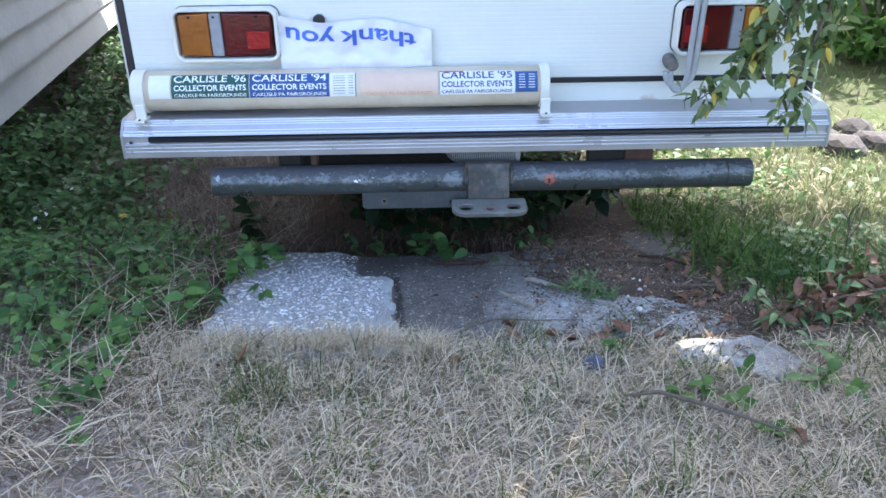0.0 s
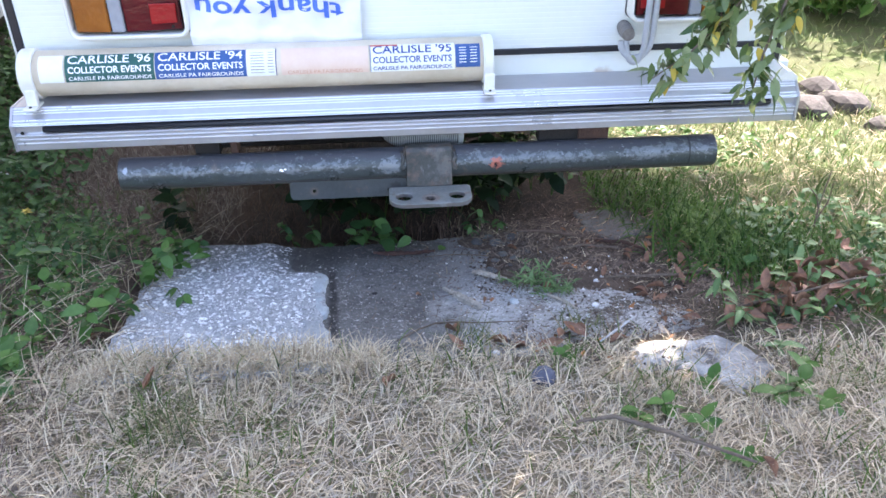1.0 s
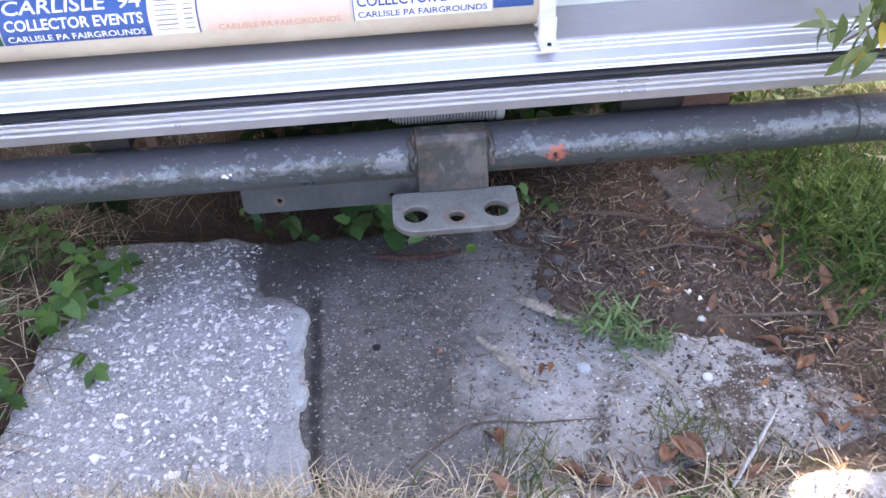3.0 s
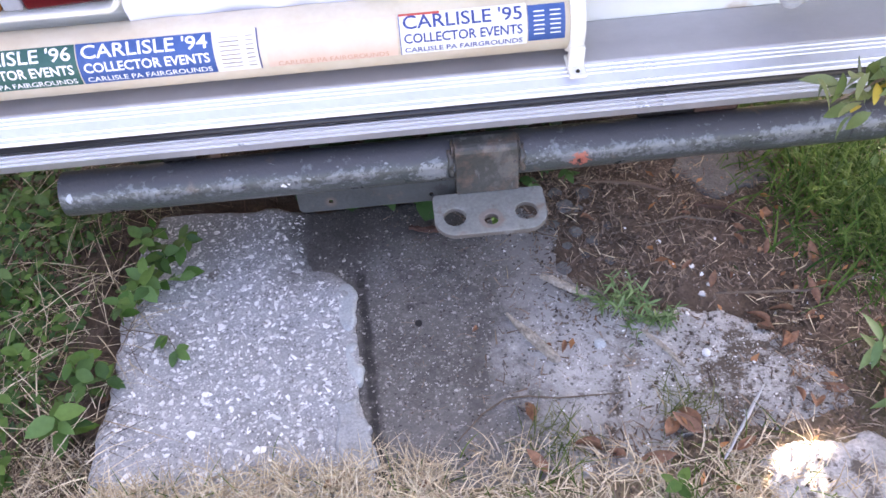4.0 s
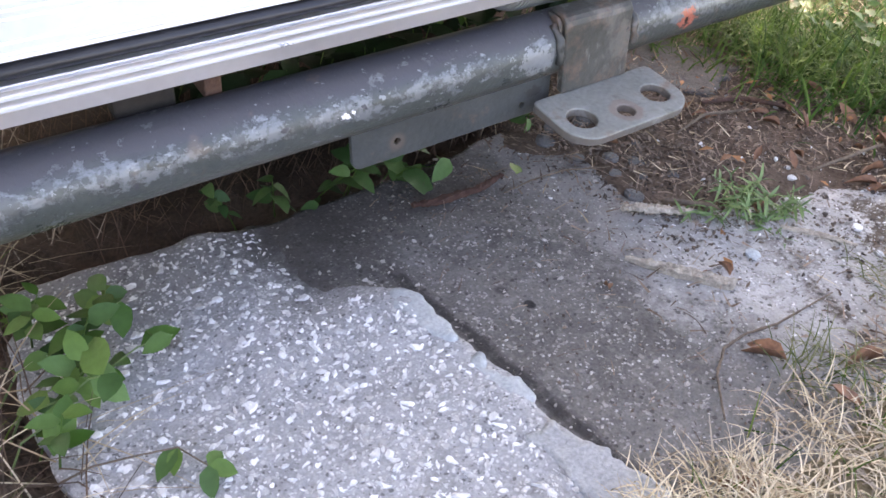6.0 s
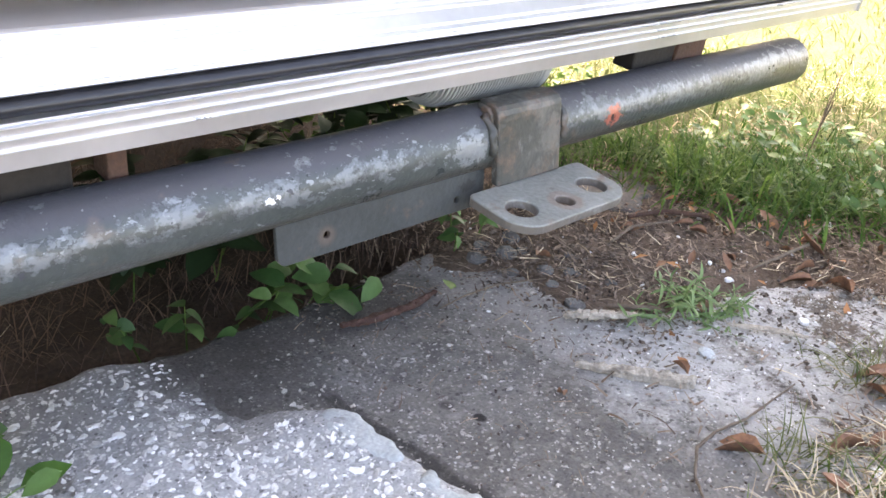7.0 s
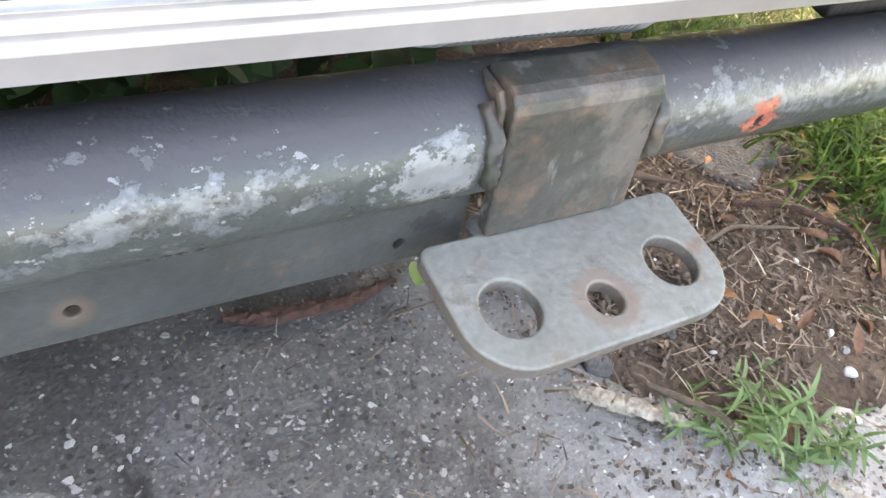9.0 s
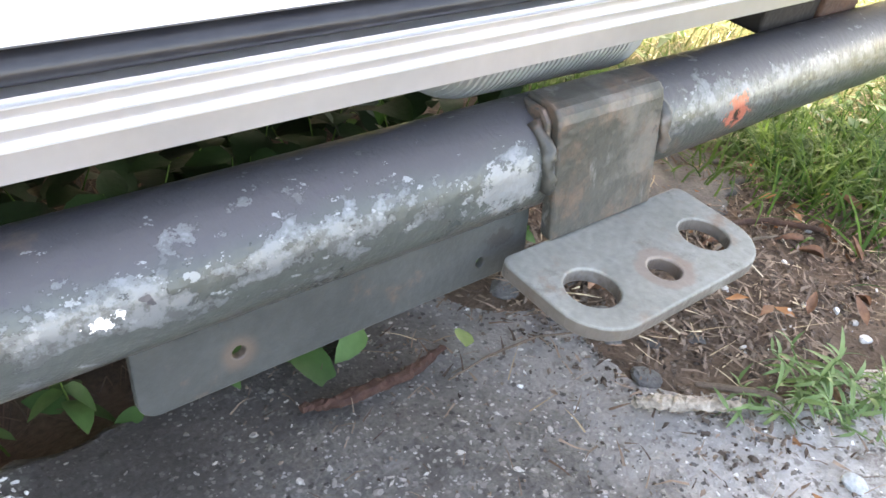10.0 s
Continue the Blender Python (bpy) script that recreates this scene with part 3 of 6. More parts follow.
def tube_mesh(points, radius, n=10, taper=1.0, cap=True):
    """A round rod along a line of points."""
    pts = [Vector(p) for p in points]
    bm = bmesh.new()
    rings = []
    up = Vector((0.13, 0.31, 0.94)).normalized()
    for i, p in enumerate(pts):
        d = (pts[min(i + 1, len(pts) - 1)] - pts[max(i - 1, 0)]).normalized()
        s = d.cross(up)
        s = s.normalized() if s.length > 1e-4 else Vector((1, 0, 0))
        u = s.cross(d)
        r = radius[i] if isinstance(radius, (list, tuple)) else radius * (1 + (taper - 1) * i / (len(pts) - 1))
        rings.append([bm.verts.new(p + r * (math.cos(2 * math.pi * k / n) * s + math.sin(2 * math.pi * k / n) * u)) for k in range(n)])
    for a, b in zip(rings, rings[1:]):
        for k in range(n):
            bm.faces.new((a[k], a[(k + 1) % n], b[(k + 1) % n], b[k]))
    if cap:
        bm.faces.new(rings[0][::-1])
        bm.faces.new(rings[-1])
    return bm


def merge(*bms):
    """Several bmeshes as one."""
    out = bmesh.new()
    for b in bms:
        me = bpy.data.meshes.new("piece")
        b.to_mesh(me)
        b.free()
        out.from_mesh(me)
        bpy.data.meshes.remove(me)
    return out


def soften(bm, size, seg=2, angle=0.9):
    bmesh.ops.recalc_face_normals(bm, faces=bm.faces)
    bmesh.ops.bevel(bm, geom=[e for e in bm.edges if len(e.link_faces) == 2 and e.calc_face_angle(0) > angle], offset=size, segments=seg, profile=0.5, affect="EDGES")
    return bm


def lettering(text, width, height, bold=0.0, cuts=4):
    """Flat letters as a bmesh in x, y, fitted to a width and height round the origin."""
    cu = bpy.data.curves.new("letters", "FONT")
    cu.body, cu.size, cu.offset, cu.resolution_u = text, 1.0, bold, 3
    ob = bpy.data.objects.new("letters", cu)
    scene.collection.objects.link(ob)
    bpy.context.view_layer.update()
    me = bpy.data.meshes.new_from_object(ob)
    bm = bmesh.new()
    bm.from_mesh(me)
    bpy.data.objects.remove(ob)
    bpy.data.meshes.remove(me)
    xs, ys = [v.co.x for v in bm.verts], [v.co.y for v in bm.verts]
    x0, x1, y0, y1 = min(xs), max(xs), min(ys), max(ys)
    for v in bm.verts:
        v.co = Vector((((v.co.x - x0) / (x1 - x0) - 0.5) * width, ((v.co.y - y0) / (y1 - y0) - 0.5) * height, 0))
    for k in range(1, cuts):
        bmesh.ops.bisect_plane(bm, geom=bm.verts[:] + bm.edges[:] + bm.faces[:], plane_co=(0, (k / cuts - 0.5) * height, 0), plane_no=(0, 1, 0))
    return bm


# ---- ground ----
def axis_steps(lo, hi, step, far):
    a = list(np.arange(lo, hi + 1e-6, step))
    d = step
    while a[-1] < far:
        d *= 1.3
        a.append(a[-1] + d)
    d = step
    while a[0] > -far:
        d *= 1.3
        a.insert(0, a[0] - d)
    return np.array(a)


def rough_noise(x, y, size, amp, seed=0.0):
    return amp * noise.noise((x / size, y / size, seed))


def ground_z(x, y):
    z = g(x, y) + rough_noise(x, y, 0.35, 0.012) + rough_noise(x, y, 0.06, 0.005, 3)
    sm = lambda a, b, v: min(max((v - a) / (b - a), 0), 1)  # noqa: E731
    under_slab = sm(-0.72, -0.66, x) * sm(0.86, 0.74, x) * sm(2.80, 2.68, y) * sm(1.82, 1.90, y)
    z -= (0.035 - 0.024 * sm(0.36, 0.50, x)) * under_slab
    litter = sm(0.20, 0.33, x + 0.05 * noise.noise((x * 9, y * 9, 4))) * sm(2.19 + 0.4 * max(0.45 - x, 0), 2.29 + 0.4 * max(0.45 - x, 0), y + 0.06 * noise.noise((x * 9, y * 9, 5))) * sm(1.1, 0.9, x)
    z += (0.034 - 0.020 * sm(0.36, 0.50, x)) * litter * under_slab + 0.003 * litter
    z -= 0.045 * sm(2.64, 2.72, y) * sm(0.45, 0.25, x)
    return z


gx = axis_steps(-1.4, 1.7, 0.025, 70)
gy = axis_steps(1.0, 3.3, 0.025, 70)
gv = [(x, y, ground_z(x, y)) for y in gy for x in gx]
w = len(gx)
gf = [(j * w + i, j * w + i + 1, (j + 1) * w + i + 1, (j + 1) * w + i) for j in range(len(gy) - 1) for i in range(w - 1)]
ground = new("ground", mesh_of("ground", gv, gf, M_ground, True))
tagged(ground, "bare brown soil bank with thin dry grass", "ground", kind="structure")


# ---- concrete slabs ----
def inside(px, py, poly):
    hit = False
    for (x0, y0), (x1, y1) in zip(poly, poly[1:] + poly[:1]):
        if (y0 > py) != (y1 > py) and px < (x1 - x0) * (py - y0) / (y1 - y0) + x0:
            hit = not hit
    return hit


def worn_corner(x, y):
    """The back corner of the shell slab, worn down to the slab below."""
    u, v = min(max((x + 0.36) / 0.12, 0), 1), min(max((y - 2.33) / 0.10, 0), 1)
    return 0.0175 * u * u * (3 - 2 * u) * v * v * (3 - 2 * v)


def slab_mesh(name, poly, lift, thick, material, cell=0.007, ragged=0.008, seed=1.0, drop=None):
    """A cast slab with a broken outline, its top slightly uneven."""
    xs, ys = [p[0] for p in poly], [p[1] for p in poly]
    nx, ny = int((max(xs) - min(xs)) / cell) + 3, int((max(ys) - min(ys)) / cell) + 3
    x0, y0 = min(xs) - cell, min(ys) - cell

    def isin(i, j):
        x, y = x0 + (i + 0.5) * cell, y0 + (j + 0.5) * cell
        s = ragged * 2
        return inside(x + s * noise.noise((x * 16, y * 16, seed)) + ragged * noise.noise((x * 60, y * 60, seed)), y + s * noise.noise((x * 16, y * 16, seed + 7)) + ragged * noise.noise((x * 60, y * 60, seed + 9)), poly)

    cells = {(i, j) for i in range(nx) for j in range(ny) if isin(i, j)}
    verts, faces, at = [], [], {}

    def node(i, j, low):
        if (i, j, low) not in at:
            x = x0 + i * cell + 0.3 * cell * noise.noise((i * 1.7, j * 1.3, seed))
            y = y0 + j * cell + 0.3 * cell * noise.noise((i * 1.3, j * 1.9, seed + 2))
            around = [(i + a, j + b) in cells for a in (0, -1) for b in (0, -1)]
            z = g(x, y) + lift + rough_noise(x, y, 0.12, 0.004, seed) + rough_noise(x, y, 0.025, 0.0016, seed)
            if drop:
                z -= drop(x, y)
            if not all(around):
                z -= 0.0035
            at[(i, j, low)] = len(verts)
            verts.append((x, y, g(x, y) + lift - thick if low else z))
        return at[(i, j, low)]

    for i, j in sorted(cells):
        faces.append((node(i, j, 0), node(i + 1, j, 0), node(i + 1, j + 1, 0), node(i, j + 1, 0)))
        for (a, b), (c, d), (ni, nj) in (((i, j), (i + 1, j), (i, j - 1)), ((i + 1, j), (i + 1, j + 1), (i + 1, j)), ((i + 1, j + 1), (i, j + 1), (i, j + 1)), ((i, j + 1), (i, j), (i - 1, j))):
            if (ni, nj) not in cells:
                faces.append((node(c, d, 0), node(a, b, 0), node(a, b, 1), node(c, d, 1)))
    # worn, rounded outline
    rim = {}
    for i, j in cells:
        for p, r, other in (((i, j), (i + 1, j), (i, j - 1)), ((i + 1, j), (i + 1, j + 1), (i + 1, j)), ((i + 1, j + 1), (i, j + 1), (i, j + 1)), ((i, j + 1), (i, j), (i - 1, j))):
            if other not in cells:
                rim.setdefault(p, set()).add(r)
                rim.setdefault(r, set()).add(p)
    for _ in range(3):
        moved = {}
        for p, others in rim.items():
            k = [at[(*o, 0)] for o in sorted(others)]
            c = verts[at[(*p, 0)]]
            moved[p] = [0.4 * c[t] + 0.6 * sum(verts[o][t] for o in k) / len(k) for t in (0, 1)]
        for p, (x, y) in moved.items():
            for low in (0, 1):
                q2 = at[(*p, low)]
                verts[q2] = (x, y, verts[q2][2])
    me = mesh_of(name, verts, faces, material, True)
    for p in me.polygons:
        p.use_smooth = p.normal.z > 0.6
    return me


SLAB_A = [(-0.612, 1.80), (-0.100, 1.80), (-0.109, 1.89), (-0.128, 2.03), (-0.138, 2.066), (-0.131, 2.11), (-0.139, 2.20), (-0.147, 2.33), (-0.162, 2.375), (-0.195, 2.41), (-0.232, 2.435), (-0.245, 2.48), (-0.240, 2.634), (-0.32, 2.640), (-0.62, 2.652), (-0.655, 2.44), (-0.646, 2.31), (-0.633, 2.22), (-0.626, 1.97)]
SLAB_B = [(-0.60, 1.80), (0.40, 1.80), (0.44, 1.90), (0.62, 1.90), (0.82, 1.94), (0.82, 2.04), (0.72, 2.11), (0.62, 2.19), (0.47, 2.215), (0.40, 2.25), (0.36, 2.29), (0.31, 2.36), (0.34, 2.42), (0.37, 2.50), (0.36, 2.58), (0.31, 2.66), (0.02, 2.64), (-0.24, 2.633), (-0.60, 2.645)]
slab_dark = thing("concrete_slab", (0.0, 2.1, g(0, 2.1)), "sooty dark concrete slab with pale worn side, flush in the soil", "slab", "concrete slabs")
part("slab_body", slab_mesh("slab_body", SLAB_B, -0.004, 0.07, M_dark, seed=3.0, ragged=0.010), M_dark, slab_dark)
slab_shell = thing("concrete_slab", (-0.37, 2.1, g(0, 2.1)), "grey shell concrete slab with broken edge, lying on the darker slab", "slab", "concrete slabs")
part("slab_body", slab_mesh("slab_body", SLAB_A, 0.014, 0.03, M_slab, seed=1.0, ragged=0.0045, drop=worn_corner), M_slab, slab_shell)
for poly, m, text in (
    ([(-0.166, 2.362), (-0.149, 2.350), (-0.136, 2.30), (-0.139, 2.225), (-0.160, 2.225), (-0.180, 2.262), (-0.186, 2.31)], M_patch, "pale blue-grey mortar patch on the broken edge"),
    ([(-0.157, 2.19), (-0.136, 2.19), (-0.128, 2.115), (-0.140, 2.085), (-0.151, 2.10)], M_patch, "pale blue-grey mortar patch on the broken edge"),
    ([(-0.190, 2.055), (-0.132, 2.05), (-0.120, 1.985), (-0.106, 1.895), (-0.150, 1.88), (-0.178, 1.95), (-0.170, 2.01)], M_grout, "smooth grey grout on the broken edge"),
):
    part("mortar_patch", slab_mesh("mortar_patch", poly, 0.0180, 0.022, m, cell=0.005, ragged=0.010, seed=5.0), m, slab_shell, text)
SLAB_C = [(0.555, 1.80), (0.60, 1.855), (0.70, 1.858), (0.77, 1.862), (0.828, 1.836), (0.845, 1.774), (0.838, 1.70), (0.765, 1.635), (0.711, 1.62), (0.690, 1.68), (0.650, 1.725), (0.588, 1.725), (0.548, 1.745)]
SLAB_D = [(0.65, 2.64), (0.71, 2.53), (0.88, 2.57), (0.92, 2.66), (0.90, 2.80), (0.78, 2.83), (0.67, 2.81)]
for poly, m, lift, text, s in ((SLAB_C, M_pale, 0.004, "pale broken concrete slab at the grass edge, dirt on it", 11.0), (SLAB_D, M_rubble, 0.012, "grey broken concrete slab half buried in leaf litter", 13.0)):
    c = (sum(p[0] for p in poly) / len(poly), sum(p[1] for p in poly) / len(poly))
    t = thing("concrete_slab", (*c, g(*c)), text, "slab", "concrete slabs")
    part("slab_body", slab_mesh("slab_body", poly, lift, 0.05, m, seed=s, ragged=0.020), m, t)

# ---- camper trailer ----
XL, XR, WALL = -0.905, 1.157, 2.562
camper = thing("camper_trailer", (0.126, 4.5, g(0, 4.5)), "white camper trailer with aluminium rear bumper, parked over weeds", "trailer")


def ribbed_wall():
    prof = []
    z = 0.573
    while z < 2.78:
        prof += [(WALL, z), (WALL, z + 0.010), (WALL + 0.0004, z + 0.0115), (WALL + 0.0004, z + 0.0125), (WALL, z + 0.014)]
        z += 0.014
    prof += [(WALL, 2.79), (WALL + 0.05, 2.79), (WALL + 0.05, 0.573)]
    return sweep_x(prof, XL + 0.022, XR - 0.022)


part("rear_wall", ribbed_wall(), M_wall, camper, "cream white finely ribbed aluminium wall")
part("rear_skirt", box(XL + 0.022, XR - 0.022, WALL + 0.002, WALL + 0.05, 0.47, 0.556, 0.002), M_wall, camper, "cream white lower panel with a rust stain")
part("trim_strip", box(XL + 0.022, XR - 0.022, WALL - 0.006, WALL + 0.05, 0.5565, 0.5725, 0.002), M_rubber, camper, "black rubber trim strip")
for x0, x1 in ((XL, XL + 0.02), (XR - 0.02, XR)):
    part("corner_trim", box(x0, x1, WALL - 0.004, WALL + 0.02, 0.46, 2.79, 0.003), M_rubber, camper, "black corner trim")
for x0, x1 in ((XL - 0.006, XL - 0.001), (XR + 0.001, XR + 0.006)):
    part("corner_bead", box(x0, x1, WALL - 0.002, WALL + 0.03, 0.46, 2.79, 0.001), M_cap, camper, "thin white corner bead")
for x0, x1 in ((XL, XL + 0.04), (XR - 0.04, XR)):
    part("side_wall", box(x0, x1, WALL + 0.0505, WALL + 4.6, 0.46, 2.79, 0.004), M_wall, camper)
part("front_wall", box(XL + 0.0405, XR - 0.0405, WALL + 4.55, WALL + 4.6, 0.46, 2.79, 0.004), M_wall, camper)
part("roof", box(XL - 0.01, XR + 0.01, WALL - 0.01, WALL + 4.62, 2.791, 2.85, 0.02), M_wall, camper)
part("floor_pan", box(XL + 0.0405, XR - 0.0405, WALL + 0.051, WALL + 4.549, 0.43, 0.468), M_frame, camper, "dark underside of the floor")
part("side_skirt_rail", box(XR + 0.007, XR + 0.05, WALL + 0.03, WALL + 4.5, 0.455, 0.502, 0.004), M_cap, camper, "white side rail")
for x in (-0.42, 0.62):
    part("chassis_rail", box(x - 0.025, x + 0.025, 2.47, WALL + 4.4, 0.36, 0.429, 0.004), M_frame, camper, "dark rusty chassis rail")
part("cross_member", box(-0.80, 1.05, 2.62, 2.67, 0.385, 0.4295, 0.003), M_frame, camper)
for x0, x1 in ((-0.83, -0.64), (0.90, 1.09)):
    bm = bmesh.new()
    bmesh.ops.create_cone(bm, cap_ends=True, segments=40, radius1=0.33, radius2=0.33, depth=x1 - x0, matrix=Matrix.Translation(((x0 + x1) / 2, 4.9, g(0, 4.9) + 0.33)) @ Matrix.Rotation(radians(90), 4, "Y"))
    bmesh.ops.bevel(bm, geom=[e for e in bm.edges if len(e.link_faces) == 2 and e.calc_face_angle(0) > 1], offset=0.03, segments=3, affect="EDGES")
    wheel = part("wheel", bm, M_rubber, camper, "black tyre", True)
    bm = bmesh.new()
    bmesh.ops.create_cone(bm, cap_ends=True, segments=32, radius1=0.19, radius2=0.17, depth=x1 - x0 + 0.01, matrix=Matrix.Translation(((x0 + x1) / 2, 4.9, g(0, 4.9) + 0.33)) @ Matrix.Rotation(radians(90), 4, "Y"))
    part("rim", bm, M_cap, wheel)

# Black box added to block light and darken the gap behind the pipe.
part("gap_blocker", box(-0.62, 0.24, 3.25, 4.3, 0.02, 0.4285, 0.03, 3), M_frame, camper, "black box under the floor, added to darken the gap")

# bumper: ribbed aluminium extrusion with a black rubber insert
prof = [(2.411, 0.394), (2.411, 0.4362), (2.421, 0.4366), (2.421, 0.4575), (2.411, 0.4580), (2.4090, 0.4600), (2.4100, 0.4625), (2.4105, 0.4630), (2.4455, 0.4970)]
ribs = [[(2.4112, z - 0.0016), (2.4076, z - 0.0008), (2.4072, z + 0.0004), (2.4112, z + 0.0013)] for z in (0.4125, 0.4235, 0.4335)]
for k in (0.06, 0.24, 0.64, 0.79, 0.94):
    y, z = 2.4105 + 0.035 * k, 0.4630 + 0.034 * k
    ribs.append([(y - 0.0010, z - 0.0012), (y - 0.0032, z + 0.0004), (y - 0.0022, z + 0.0022), (y + 0.0012, z + 0.0010)])
prof += [(2.450, 0.4988), (2.561, 0.4988), (2.561, 0.4948), (2.449, 0.4948), (2.428, 0.470), (2.428, 0.398), (2.440, 0.398), (2.440, 0.394)]
bumper = part("bumper", sweep_x(prof, XL + 0.004, XR - 0.004), M_alu, camper, "ribbed brushed aluminium rear bumper")
for rib in ribs:
    part("rib", sweep_x(rib, XL + 0.0042, XR - 0.0042), M_ribshine, bumper, "worn aluminium rib, highlight put into its bright colour")
bead = [(2.4205 - 0.0125 * math.sin(math.pi * i / 12) ** 0.7, 0.4370 + 0.0202 * i / 12) for i in range(13)]
part("rubber_insert", sweep_x(bead, XL + 0.075, XR - 0.075), M_rubber, bumper, "glossy black rubber insert", True)
for x0, x1 in ((XL - 0.003, XL + 0.0035), (XR - 0.0035, XR + 0.003)):
    cap = [(2.4065, 0.393), (2.4065, 0.462), (2.444, 0.4998), (2.561, 0.4998), (2.561, 0.393)]
    part("end_cap", sweep_x(cap, x0, x1), M_alu, bumper, "aluminium end cap")
for x, z in ((XL + 0.022, 0.412), (XL + 0.022, 0.440)):
    bm = bmesh.new()
    bmesh.ops.create_uvsphere(bm, u_segments=12, v_segments=6, radius=0.005, matrix=Matrix.Translation((x, 2.4125, z)) @ Matrix.Diagonal((1, 0.5, 1, 1)))
    part("rivet", bm, M_frame, bumper, "dark rivet", True)

peak = sweep_x([(-0.058, 0.4992), (0.0, 0.4992), (0.0, 0.508), (-0.020, 0.524), (-0.032, 0.5245), (-0.058, 0.504)], 2.435, 2.545)
for v in peak.verts:
    v.co = Vector((XR + v.co.y, v.co.x, v.co.z))
part("corner_cap", soften(peak, 0.002), M_cap, bumper, "white peaked plastic corner cap")

# tail lights
def bow(ob):
    """Bowed outline of the lamp: corners drawn in."""
    for v in ob.data.vertices:
        x, y = v.co.x / 0.153, v.co.y / 0.079
        v.co.y *= 1.03 - (0.13 if y > 0 else 0.07) * x * x
        v.co.x *= 1.0 - 0.045 * y * y
        v.co.z += 0.004 * (1 - x * x) if v.co.z > 0.01 else 0


for cx in (-0.595, 0.851):
    side = 1 if cx < 0 else -1
    light = part("tail_light", prism(round_rect(-0.153, 0.153, -0.079, 0.079, 0.022, 0.022, 0.022, 0.022), 0.004, 0.052, 0.005, (), [round_rect(-0.1425, 0.1425, -0.0680, 0.0690, 0.016, 0.016, 0.016, 0.016)]), M_cap, camper, "rectangular tail light in a cream bezel")
    bow(light)
    light.data.transform(Matrix.Translation((cx, WALL - 0.0005, 0.722)) @ Matrix.Rotation(radians(90), 4, "X"))
    # Black sheet stands in for the bezel's shadow outline; also the lens's dark border.
    dish = part("shadow_backing", prism(round_rect(-0.1545, 0.1545, -0.0805, 0.0805, 0.022, 0.022, 0.022, 0.022), 0.0, 0.0045, 0.0008), M_rubber, light)
    bow(dish)
    dish.data.transform(Matrix.Translation((cx, WALL, 0.722)) @ Matrix.Rotation(radians(90), 4, "X"))
    for a, b, m, n in ((-0.1355, -0.047, M_amber, "amber_lens"), (-0.045, -0.010, M_clear, "clear_lens"), (-0.008, 0.1355, M_red, "red_lens")):
        a, b = (a, b) if side > 0 else (-b, -a)
        lens = part(n, box(a, b, -0.0600, 0.0610, 0.020, 0.042, 0.006, 3), m, light)
        bow(lens)
        lens.data.transform(Matrix.Translation((cx, WALL, 0.722)) @ Matrix.Rotation(radians(90), 4, "X"))
    a, b = (0.06, 0.125) if side > 0 else (-0.125, -0.06)
    lens = part("reflector", box(a, b, -0.040, 0.010, 0.0442, 0.047, 0.002), M_redhi, light, "bright red reflector")
    bow(lens)
    lens.data.transform(Matrix.Translation((cx, WALL, 0.722)) @ Matrix.Rotation(radians(90), 4, "X"))
    for sx, sz in ((-0.10, 0.05), (-0.03, 0.05), (0.09, 0.05), (0.11, -0.05)):
        bm = bmesh.new()
        bmesh.ops.create_uvsphere(bm, u_segments=10, v_segments=6, radius=0.004, matrix=Matrix.Translation((cx + sx * side, WALL - 0.0445, 0.722 + sz)))
        part("screw", bm, M_frame, light, "", True)

# storage tube on the bumper, with event stickers
TY, TZ, TR = 2.497, 0.568, 0.0575
TX0, TX1 = -0.835, 0.307


def cyl_x(x0, x1, y, z, r, n=48, inner=0.0):
    bm = bmesh.new()
    loops = []
    for x, rr in ((x0, r), (x1, r)) if not inner else ((x0, inner), (x0, r), (x1, r), (x1, inner)):
        loops.append([bm.verts.new((x, y + rr * math.cos(2 * math.pi * k / n), z + rr * math.sin(2 * math.pi * k / n))) for k in range(n)])
    pairs = list(zip(loops, loops[1:])) + ([(loops[-1], loops[0])] if inner else [])
    for a, b in pairs:
        for k in range(n):
            bm.faces.new((a[k], a[(k + 1) % n], b[(k + 1) % n], b[k]))
    if not inner:
        bm.faces.new(loops[0])
        bm.faces.new(loops[-1][::-1])
    return bm


part("latch_knob", soften(tube_mesh([(-0.331, WALL, 0.751), (-0.331, WALL - 0.016, 0.751)], 0.018, 20), 0.003), M_rubber, camper, "round black latch knob")
storage = part("storage_tube", cyl_x(TX0, TX1, TY, TZ, TR), M_tube, camper, "yellowed cream plastic storage tube with event stickers", True)
storage.data.polygons.foreach_set("use_smooth", [len(p.vertices) == 4 for p in storage.data.polygons])
for x0, x1 in ((TX0 - 0.034, TX0 + 0.003), (TX1 - 0.003, TX1 + 0.024)):
    cap = part("tube_cap", soften(cyl_x(x0, x1, TY, TZ, TR + 0.006), 0.004), M_cap, storage, "white plastic end cap")
for x in (TX0 - 0.012, TX1 + 0.012):
    foot = merge(box(x - 0.014, x + 0.014, TY - 0.066, TY - 0.048, 0.4992, 0.545, 0.003), box(x - 0.016, x + 0.016, TY - 0.092, TY - 0.03, 0.4992, 0.5055, 0.002))
    part("tube_foot", foot, M_cap, storage, "white plastic foot")
    bm = bmesh.new()
    bmesh.ops.create_cone(bm, cap_ends=True, segments=10, radius1=0.004, radius2=0.003, depth=0.003, matrix=Matrix.Translation((x, TY - 0.080, 0.507)))
    part("foot_screw", bm, M_frame, storage)


